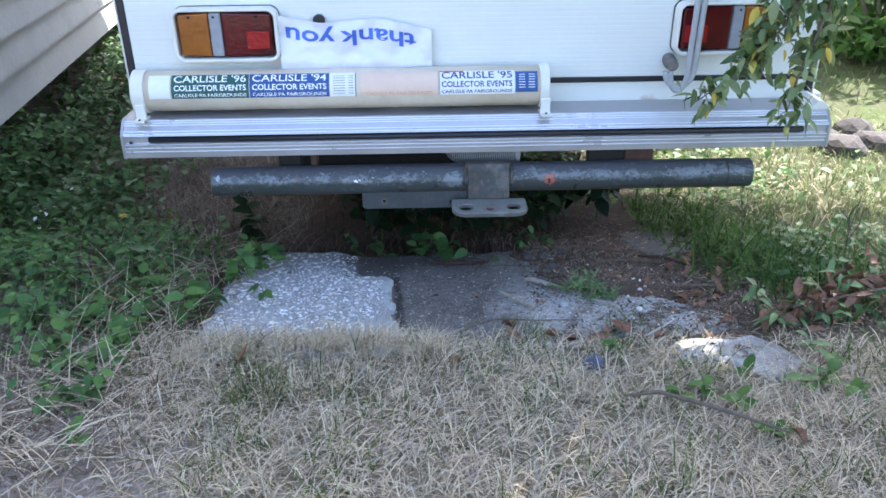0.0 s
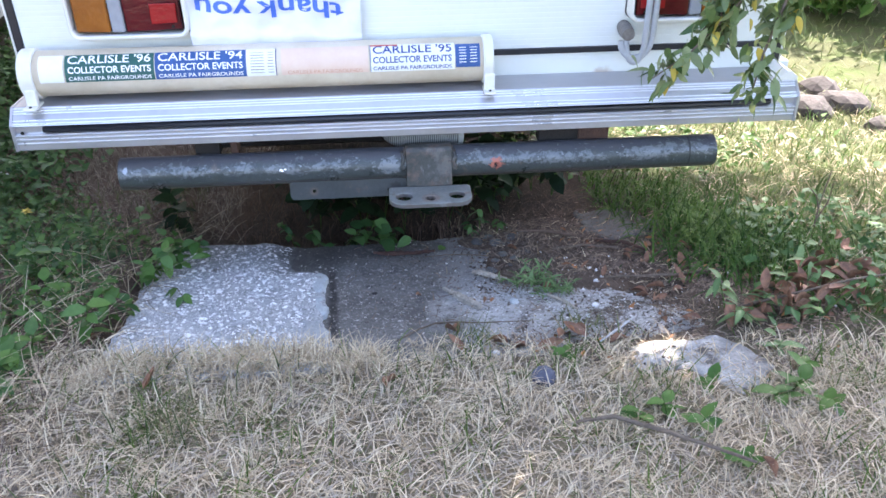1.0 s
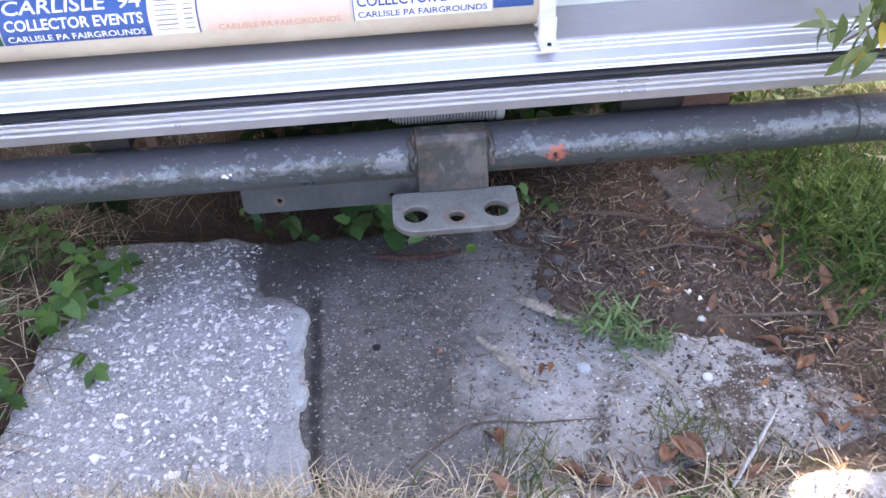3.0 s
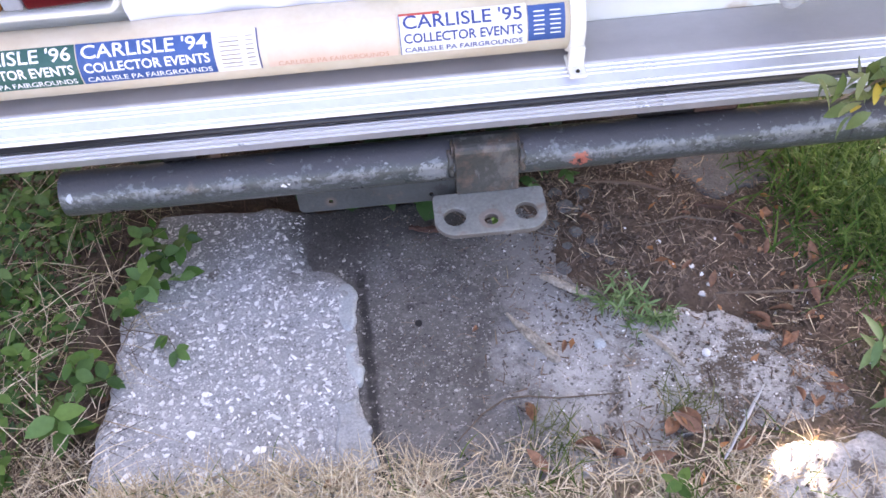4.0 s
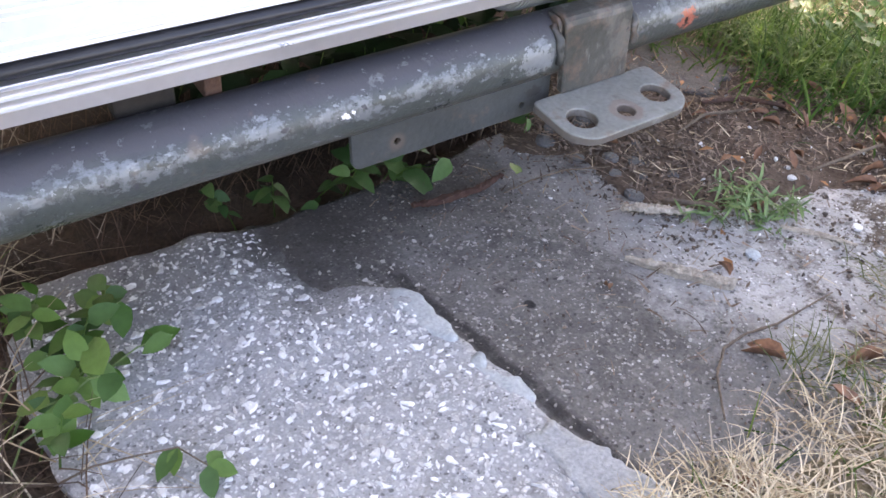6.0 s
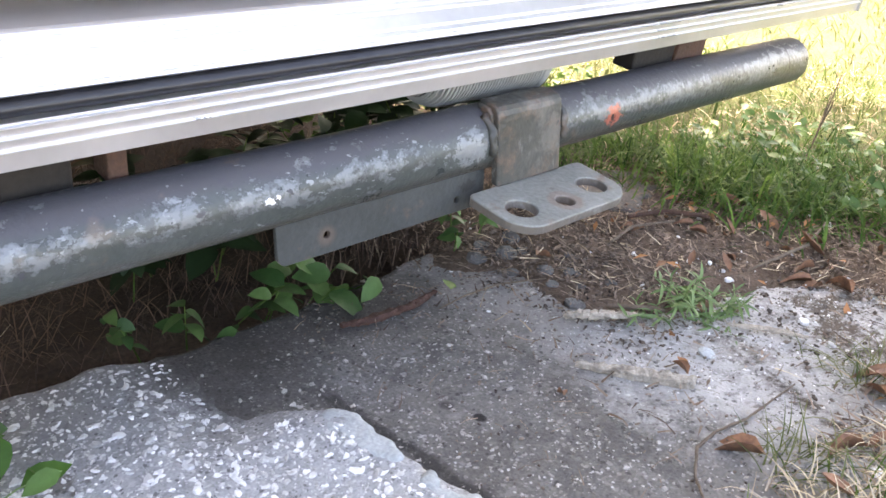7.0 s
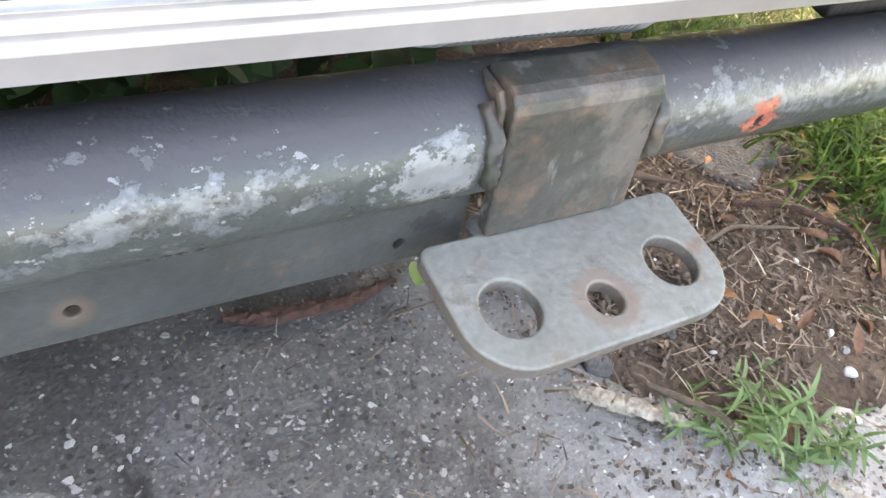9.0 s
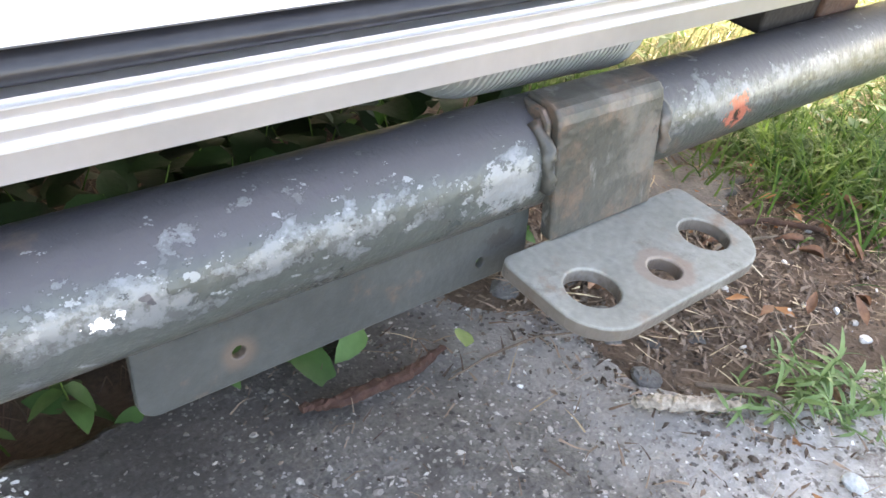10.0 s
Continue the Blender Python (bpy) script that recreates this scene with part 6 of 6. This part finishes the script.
fallen += [(0.798, 2.443, 0.05, 0.6), (0.748, 2.399, 0.04, 2.2), (0.763, 2.323, 0.035, 1.4), (0.667, 2.264, 0.028, 1.2), (0.764, 2.16, 0.05, 2.7), (0.706, 2.136, 0.05, 2.2), (0.713, 2.08, 0.04, 0.6), (0.863, 2.195, 0.045, 2.3), (0.708, 1.928, 0.06, 1.1), (0.785, 1.96, 0.055, 2.9), (0.488, 1.90, 0.06, 2.4), (0.527, 1.86, 0.055, 0.4), (0.888, 2.097, 0.05, 0.3), (0.342, 1.867, 0.05, 2.7)]
for _ in range(12):
    x, y = rng.uniform(0.6, 1.25), rng.uniform(1.9, 2.65)
    fallen.append((x, y, rng.uniform(0.018, 0.042), rng.uniform(0, 3.1)))
for k, (x, y, s, a) in enumerate(fallen):
    z = floor_z(x, y) + (0.022 if y < 1.84 else 0.008)
    t = new("fallen_leaf", L_dead[k % 4])
    t.matrix_basis = Matrix.Translation((x, y, z)) @ Matrix.Rotation(a, 4, "Z") @ Matrix.Rotation(radians(rng.normal(0, 22)), 4, "X") @ Matrix.Rotation(radians(rng.normal(0, 9)), 4, "Y") @ Matrix.Diagonal((s, s, s, 1))
    tagged(t, "curled orange-brown dead leaf lying on the ground", "leaf", "fallen leaves")
t = new("fallen_leaf", L_broad[1])
t.matrix_basis = Matrix.Translation((0.185, 2.505, g(0, 2.505) + 0.012)) @ Matrix.Rotation(1.0, 4, "Z") @ Matrix.Rotation(0.3, 4, "X") @ Matrix.Diagonal((0.04, 0.04, 0.04, 1))
tagged(t, "yellow-green leaf lying on the sooty slab", "leaf", "fallen leaves")
dead = thing("dead_sprig", (1.0, 1.93, ground_z(1.0, 1.93)), "cut sprig with brown and green leaves on the ground", "branch")
zd = ground_z(1.0, 1.93)
part("stem", tube_mesh([(0.86, 1.95, zd + 0.03), (1.0, 1.94, zd + 0.07), (1.15, 1.97, zd + 0.08), (1.32, 2.02, zd + 0.06)], 0.004, 6, 0.6), M_twig, dead)
for k in range(84):
    u = k / 83
    b = Vector((0.88 + 0.36 * u + rng.normal(0, 0.03), 1.93 + 0.14 * u + rng.normal(0, 0.05), zd + 0.03 + 0.05 * math.sin(2.6 * u) * rng.random() + 0.01))
    put_leaf(dead, L_dead[k % 4] if rng.random() < 0.82 else L_lance_wide, b, rng.uniform(0, 6.28), radians(rng.uniform(-40, 20)), rng.normal(0, 0.6), rng.uniform(0.04, 0.066))

# ---- sticks ----
def stick(pts, r, material, label, name="stick", flat=1.0):
    line = [Vector((x, y, floor_z(x, y) + h)) for x, y, h in pts]
    fine = []
    for a, b in zip(line, line[1:]):
        fine += [a.lerp(b, k / 9) + Vector(rng.normal(0, r * 0.10, 3)) for k in range(9)]
    fine.append(line[-1])
    t = new(name, from_bm(name, tube_mesh(fine, [r * (0.35 + 0.65 * math.sin(math.pi * min(max(k / (len(fine) - 1), 0.05), 0.95)) ** 0.5) * rng.uniform(0.86, 1.1) for k in range(len(fine))], 9), material, r < 0.004))
    if r >= 0.005 and material in (M_stick, M_strip):
        for v in t.data.vertices:
            v.co.z -= 0.35 * (v.co.z - min(g(v.co.x, v.co.y) + 0.008, v.co.z + 1))
            v.co += Vector((noise.noise(v.co * 260), noise.noise(v.co * 240 + Vector((9, 0, 0))), noise.noise(v.co * 300 + Vector((0, 7, 0))))) * r * 0.42
    return tagged(t, label, "stick", "sticks")


def splinter(a, b, width, thick, label):
    """A flat, grey, splintered strip of wood, torn to points at its ends."""
    r = random.Random(label)
    a, b = Vector((*a, 0)), Vector((*b, 0))
    d = (b - a).normalized()
    side = Vector((-d.y, d.x, 0))
    n = 26
    bm = bmesh.new()
    rows = []
    for i in range(n + 1):
        f = i / n
        p = a.lerp(b, f)
        base = floor_z(p.x, p.y)
        taper = min(1.0, 0.08 + f * 2.2) * (1.0 if f < 0.93 else 1.0 - 6 * (f - 0.93))
        left = width * (0.5 * taper + 0.12 * noise.noise((f * 19, 1, width * 900)))
        right = width * (0.5 * taper + 0.16 * noise.noise((f * 13, 5, width * 700)) - (0.22 if 0.30 < f < 0.36 else 0))
        h = thick * (0.55 + 0.45 * taper)
        ring = []
        for u, w in ((-right, 0), (-right, 0.75), (-0.55 * right, 1.0), (-0.1 * width, 0.72), (0.15 * width, 1.05), (0.6 * left, 0.8), (left, 0.55), (left, 0)):
            q4 = p + side * u
            ring.append(bm.verts.new((q4.x, q4.y, base + 0.001 + h * w * (1 + 0.25 * r.uniform(-1, 1)))))
        rows.append(ring)
    for p, q4 in zip(rows, rows[1:]):
        for k in range(8):
            bm.faces.new((p[k], p[(k + 1) % 8], q4[(k + 1) % 8], q4[k]))
    bm.faces.new(rows[0])
    bm.faces.new(rows[-1][::-1])
    return tagged(new("stick", from_bm("stick", bm, M_stick)), label, "stick", "sticks")


splinter((0.176, 2.232), (0.262, 2.094), 0.020, 0.015, "bleached splintered strip of dead wood on the slab")
splinter((0.192, 2.203), (0.216, 2.158), 0.010, 0.006, "thin grey splinter beside a dead stick")
stick([(0.268, 2.328, 0.013), (0.292, 2.309, 0.014), (0.318, 2.285, 0.013), (0.352, 2.256, 0.010)], 0.0105, M_stick, "short pale dead stick on the slab")
stick([(0.445, 2.15, 0.008), (0.475, 2.10, 0.009), (0.50, 2.05, 0.008)], 0.006, M_stick, "pale weathered stick beside a weed")
stick([(0.631, 1.986, 0.012), (0.565, 1.91, 0.02), (0.50, 1.836, 0.028)], 0.0034, M_cord, "straight whitish stick leaning in dry grass")
stick([(0.044, 1.936, 0.004), (0.096, 1.99, 0.004), (0.142, 2.017, 0.006), (0.189, 2.019, 0.005), (0.243, 2.008, 0.005), (0.368, 2.005, 0.005)], 0.0021, M_twig, "thin bent brown root across the slab", "twig")
stick([(0.36, 1.49, 0.05), (0.43, 1.49, 0.06), (0.52, 1.43, 0.055), (0.64, 1.35, 0.04)], 0.0045, M_twig, "long brown twig lying on dry grass", "twig")
stick([(0.140, 2.480, 0.004), (0.205, 2.484, 0.006), (0.275, 2.477, 0.006), (0.347, 2.437, 0.006)], 0.0017, M_twig, "thin grey twig beneath the hitch plate", "twig")
stick([(0.35, 2.31, 0.012), (0.385, 2.26, 0.012), (0.40, 2.235, 0.012)], 0.005, M_twig, "short brown twig by the weed", "twig")
stick([(0.62, 2.22, 0.02), (0.80, 2.20, 0.025), (0.95, 2.23, 0.02)], 0.0035, M_twig, "long brown twig on the litter", "twig")
stick([(-0.012, 2.535, 0.002), (0.021, 2.522, 0.003), (0.107, 2.513, 0.003), (0.172, 2.528, 0.002)], 0.0085, M_strip, "strip of reddish bark along the slab", "bark_strip")
stick([(0.44, 2.62, 0.012), (0.54, 2.60, 0.014), (0.62, 2.56, 0.012)], 0.005, M_needle, "brown twig in the litter", "twig")
stick([(0.52, 2.44, 0.016), (0.62, 2.46, 0.016), (0.72, 2.43, 0.012)], 0.003, M_twig, "grey twig in the litter", "twig")
stick([(0.66, 2.50, 0.016), (0.74, 2.47, 0.016), (0.80, 2.40, 0.012)], 0.006, M_rust, "reddish twig in the litter", "twig")


# ---- stones ----
def stone(x, y, r, material, label, flat=0.6, lift=0.3):
    bm = bmesh.new()
    bmesh.ops.create_icosphere(bm, subdivisions=2, radius=r)
    k = rng.uniform(0, 50)
    for v in bm.verts:
        v.co *= 1 + 0.35 * noise.noise(v.co / r * 0.9 + Vector((k, 0, 0)))
        v.co.z *= flat
    t = new("stone", from_bm("stone", bm, material))
    t.location = (x, y, floor_z(x, y) + r * flat * lift)
    return tagged(t, label, "stone", "stones")


stone(0.345, 1.708, 0.026, M_bluestone, "dark blue-grey stone lump in the dry grass", 0.7, 0.9)
for x, y, r in ((0.363, 2.546, 0.022), (0.404, 2.427, 0.015), (0.372, 2.461, 0.016), (0.392, 2.535, 0.014), (0.323, 2.352, 0.018), (0.419, 2.589, 0.02), (0.33, 2.50, 0.014), (0.31, 2.57, 0.02), (0.345, 2.42, 0.012), (0.43, 2.36, 0.012), (0.35, 2.60, 0.018), (0.38, 2.385, 0.010), (0.45, 2.47, 0.012)):
    stone(x, y, r, M_rubble, "flat grey stone chip beneath the hitch plate", 0.35)
for x, y, r in ((0.599, 2.235, 0.008), (0.555, 2.082, 0.009), (0.550, 2.187, 0.005), (0.598, 2.314, 0.007), (0.268, 1.855, 0.009), (0.62, 2.26, 0.006), (0.55, 2.40, 0.006), (0.80, 2.42, 0.007), (0.52, 2.02, 0.007)):
    stone(x, y, r, M_shell, "small white shell fragment on the soil", 0.6)
stone(0.352, 2.130, 0.013, M_patch, "blue-white shell lump on the pale slab", 0.4)
for k in range(7):
    stone(2.36 + rng.normal(0, 0.22), 4.25 + rng.normal(0, 0.15), rng.uniform(0.07, 0.15), M_debris, "dark charred wood lump in a heap on the lawn", 0.6)

# ---- tree with a drooping branch over the trailer corner ----
tree = thing("tree", (2.95, 1.7, ground_z(2.95, 1.7)), "leafy tree with a drooping branch of glossy leaves, unseen crown added for shade", "tree")
zt = ground_z(2.95, 1.7)
trunk = [Vector((2.95 - 0.1 * math.sin(k * 0.5), 1.7 + 0.05 * k, zt - 0.05 + 0.36 * k)) for k in range(8)]
part("trunk", tube_mesh(trunk, 0.13, 12, 0.5), M_bark, tree, "", True)
limbs = [[trunk[5], Vector((2.8, 2.6, 2.3)), Vector((2.65, 3.3, 2.5)), Vector((2.8, 4.3, 2.5)), Vector((2.62, 5.2, 2.5))], [Vector((2.65, 3.3, 2.5)), Vector((2.3, 3.6, 2.47)), Vector((2.22, 3.95, 2.45))], [Vector((2.65, 3.3, 2.5)), Vector((2.2, 3.3, 2.46)), Vector((1.95, 3.74, 2.45))], [trunk[4], Vector((2.3, 1.95, 1.9)), Vector((1.6, 2.1, 1.75)), Vector((1.15, 2.2, 1.35))], [trunk[6], Vector((2.9, 2.8, 2.8)), Vector((2.7, 3.5, 2.7))], [trunk[7], Vector((2.3, 2.0, 3.0)), Vector((1.8, 2.4, 3.0))]]
for line in limbs:
    part("limb", tube_mesh(line, 0.035, 8, 0.35), M_bark, tree, "", True)
twigs = [[(1.15, 2.20, 1.35), (1.02, 2.19, 1.0), (0.92, 2.185, 0.80), (0.80, 2.19, 0.66), (0.72, 2.195, 0.60)], [(1.02, 2.19, 1.0), (1.0, 2.17, 0.80), (0.96, 2.16, 0.66), (0.945, 2.15, 0.57)], [(1.15, 2.20, 1.35), (1.12, 2.22, 1.0), (1.06, 2.22, 0.82), (1.0, 2.22, 0.70)], [(1.15, 2.2, 1.35), (1.32, 2.25, 1.0), (1.34, 2.26, 0.80), (1.31, 2.27, 0.64)], [(1.02, 2.19, 1.0), (0.90, 2.21, 0.9), (0.86, 2.2, 0.78), (0.87, 2.2, 0.68)], [(1.02, 2.19, 1.0), (0.97, 2.22, 0.88), (0.90, 2.22, 0.76), (0.83, 2.22, 0.70)]]
for line in twigs:
    line = [line[0]] + [(x - 0.05, y, z) for x, y, z in line[1:]]
    part("twig", tube_mesh([Vector(p) for p in line], 0.005, 6, 0.35), M_twig, tree)
    for k in range(112):
        s = rng.uniform(0.12, 1.0) * (len(line) - 1)
        i = min(int(s), len(line) - 2)
        b = Vector(line[i]).lerp(Vector(line[i + 1]), s - i)
        put_leaf(tree, L_tree[(0, 1, 3, 4, 3, 4, 3, 5)[int(rng.integers(0, 8))]] if rng.random() < 0.94 else L_tree[6], b + Vector(rng.normal(0, 0.02, 3)), rng.uniform(0, 6.28), radians(-82 * rng.random() ** 0.6 + 10), rng.normal(0, 0.8), rng.uniform(0.032, 0.060))
cv, cf = leaf_shape(1.0, 0.5, 0.25, 0.2, 2)
cv = np.array(cv)
out, faces = [], []
# Unseen crown clumps, placed to cast the dappled shade and spare one sunlit spot.
for c, rad, n in (((2.68, 3.35, 2.45), (0.75, 0.55, 0.35), 2600), ((2.24, 3.02, 2.4), (0.80, 0.58, 0.3), 6400), ((3.0, 4.65, 2.5), (0.8, 0.8, 0.3), 3000), ((2.65, 3.98, 2.45), (0.36, 0.42, 0.25), 1300), ((2.24, 3.97, 2.45), (0.20, 0.11, 0.12), 420), ((2.36, 3.72, 2.45), (0.11, 0.14, 0.12), 260), ((1.97, 3.76, 2.45), (0.07, 0.10, 0.10), 130), ((1.87, 3.38, 2.45), (0.16, 0.16, 0.12), 320), ((2.62, 5.15, 2.5), (0.42, 0.42, 0.22), 1700), ((2.0, 2.35, 2.9), (0.5, 0.4, 0.3), 600), ((2.9, 2.4, 2.9), (0.8, 0.9, 0.5), 1500), ((2.05, 1.6, 2.3), (0.9, 0.9, 0.6), 3600), ((2.9, 1.4, 3.0), (1.1, 1.1, 0.7), 4200)):
    k = 0
    while k < n:
        p = np.array([rng.uniform(-1, 1) for _ in range(3)])
        q3 = np.array(c) + p * rad
        if p @ p > 1 or noise.noise(Vector(q3 * 4.5)) < -0.45:
            continue
        m = np.array(Euler((rng.uniform(-1, 1), rng.uniform(-1, 1), rng.uniform(0, 6.28))).to_matrix())
        faces += [tuple(len(out) * len(cv) + t for t in f) for f in cf]
        out.append((cv * rng.uniform(0.05, 0.09)) @ m.T + q3)
        k += 1
part("crown", mesh_of("crown", np.concatenate(out).tolist(), faces, M_branchleaf, True), M_branchleaf, tree)


# ---- shrubs at the far side of the lawn ----
def shrub(x, y, r, h, n, material, label):
    t = thing("shrub", (x, y, g(x, y)), label, "shrub", "shrubs")
    for k in range(5):
        a = k * 1.26
        part("stem", tube_mesh([(x, y, g(x, y)), (x + 0.3 * r * math.cos(a), y + 0.3 * r * math.sin(a), g(x, y) + 0.4 * h), (x + 0.6 * r * math.cos(a), y + 0.6 * r * math.sin(a), g(x, y) + 0.8 * h)], 0.02, 6, 0.4), M_bark, t)
    out, faces = [], []
    k = 0
    while k < n:
        p = np.array([rng.uniform(-1, 1) for _ in range(3)])
        q3 = np.array([x, y, g(x, y) + h * 0.52]) + p * np.array([r, r, h * 0.5])
        if p @ p > 1 or noise.noise(Vector(q3 * 2.6)) < -0.1:
            continue
        m = np.array(Euler((rng.uniform(-1, 1), rng.uniform(-1, 1), rng.uniform(0, 6.28))).to_matrix())
        faces += [tuple(len(out) * len(cv) + t for t in f) for f in cf]
        out.append((cv * rng.uniform(0.08, 0.16)) @ m.T + q3)
        k += 1
    part("crown", mesh_of("crown", np.concatenate(out).tolist(), faces, material, True), material, t)


for x, y, r, h, m in ((3.35, 6.0, 0.55, 0.9, M_leaf2), (4.3, 6.1, 0.6, 1.0, M_leaf), (3.6, 7.4, 1.0, 1.7, M_leaf2), (5.2, 7.0, 1.1, 1.9, M_leaf), (2.3, 8.6, 1.1, 1.8, M_leaf), (6.8, 6.2, 1.1, 2.0, M_leaf2), (8.2, 5.0, 1.2, 2.2, M_leaf), (9.2, 3.2, 1.2, 2.2, M_leaf), (0.6, 10.2, 1.3, 2.0, M_leaf), (-1.2, 10.8, 1.2, 2.0, M_leaf)):
    shrub(x, y, r, h, 1500, m, "dense green shrub at the edge of the lawn")

# ---- house with lap siding ----
house = thing("house", (-2.2, 5.5, g(-2, 5.5)), "white house wall with weathered lap siding", "house")
TURN = Matrix.Translation((-1.89, 3.63, 0)) @ Matrix.Rotation(math.atan2(0.22, 2.16), 4, "Z")


def turned(bm):
    bmesh.ops.transform(bm, matrix=TURN, verts=bm.verts)
    return bm


part("wall", turned(box(-4.0, -0.05, -1.6, 7.4, 0.15, 2.7)), M_siding, house)
# Near-black foundation colour stands in for the shade under the lowest board.
part("foundation", turned(box(-3.95, -0.16, -1.55, 7.35, -0.6, 0.1495)), M_frame, house, "foundation with the shade below the siding in its colour")
part("roof", turned(box(-4.3, 0.35, -1.9, 7.7, 2.701, 2.8, 0.02)), M_siding, house)
for k in range(16):
    z = 0.105 + 0.16 * k
    for y0, y1 in ((-1.6, 1.9), (1.902, 7.4)) if k % 2 else ((-1.6, 4.2), (4.202, 7.4)):
        bm = bmesh.new()
        v = [bm.verts.new(p) for y in (y0, y1) for p in ((-0.0495, y, z + 0.17), (-0.043, y, z + 0.17), (-0.010, y, z), (-0.0495, y, z))]
        for f in ((0, 1, 2, 3), (7, 6, 5, 4), (0, 4, 5, 1), (1, 5, 6, 2), (2, 6, 7, 3), (3, 7, 4, 0)):
            bm.faces.new([v[i] for i in f])
        part("siding_board", turned(bm), M_siding, house)


# ---- shells set in the slabs ----
shell_meshes = [mesh_of("shell", *k, M_shell) for k in kinds]
made = 0
while made < 300:
    x, y = rng.uniform(-0.62, -0.13), rng.uniform(1.86, 2.61)
    if not inside(x + 0.035, y, SLAB_A) or not inside(x - 0.02, y, SLAB_A) or (y > 2.38 and x > -0.25) or (y > 2.45 and rng.random() < 0.3):
        continue
    ob = new("shell", shell_meshes[made % 16])
    ob.parent = slab_shell
    ob.matrix_parent_inverse = Matrix.Translation(-slab_shell.location)
    s = rng.choice([0.0065, 0.0075, 0.009, 0.0115]) * rng.uniform(0.8, 1.2)
    ob.matrix_basis = Matrix.Translation((x, y, g(x, y) + 0.0150 - worn_corner(x, y) + rough_noise(x, y, 0.12, 0.004, 1.0))) @ Matrix.Rotation(-radians(10.5), 4, "X") @ Matrix.Rotation(rng.uniform(0, 6.28), 4, "Z") @ Matrix.Rotation(rng.normal(0, 0.13), 4, "X") @ Matrix.Diagonal((s, s, s * 0.75, 1))
    made += 1


def shell_bits(name, n, poly, lift, seed, size, material, parent, label, keep=None):
    out, faces = [], []
    xs, ys = [p[0] for p in poly], [p[1] for p in poly]
    while len(out) < n:
        x, y = rng.uniform(min(xs), max(xs)), rng.uniform(max(min(ys), 1.84), max(ys))
        if not inside(x, y, poly) or (keep and not keep(x, y)):
            continue
        v, f = kinds[len(out) % 16]
        a, s = rng.uniform(0, 6.28), size[0] + (size[1] - size[0]) * rng.random() ** 1.8
        base = sum(len(o) for o in out)
        z = g(x, y) + lift + rough_noise(x, y, 0.12, 0.004, seed) - (worn_corner(x, y) if poly is SLAB_A else 0)
        out.append([(x + s * (p[0] * math.cos(a) - p[1] * math.sin(a)), y + s * (p[0] * math.sin(a) + p[1] * math.cos(a)), z + s * 0.6 * p[2]) for p in v])
        faces += [tuple(base + t for t in q2) for q2 in f]
    ob = part(name, mesh_of(name, [p for o in out for p in o], faces, material), material, parent, label)
    tagged(ob, kind="stuff")


shell_bits("shell_bits", 2600, SLAB_A, 0.0152, 1.0, (0.0014, 0.0072), M_shell, slab_shell, "small white shell bits in the concrete", lambda x, y: not (y > 2.38 and x > -0.25) and y < 2.62 and inside(x + 0.024, y, SLAB_A) and inside(x - 0.015, y, SLAB_A))
shell_bits("shell_bits", 1500, SLAB_B, -0.0032, 3.0, (0.0012, 0.0062), M_shelld, slab_dark, "small sooty shell bits in the concrete", lambda x, y: not inside(x, y, SLAB_A) and (y < 2.47 or x > 0.1 or rng.random() < 0.25))
shell_bits("shell_bits", 520, SLAB_B, -0.0035, 3.0, (0.0012, 0.0048), M_shell, slab_dark, "small white shell bits in the pale concrete", lambda x, y: x > 0.2 and (y < 2.3 or rng.random() < 0.3))
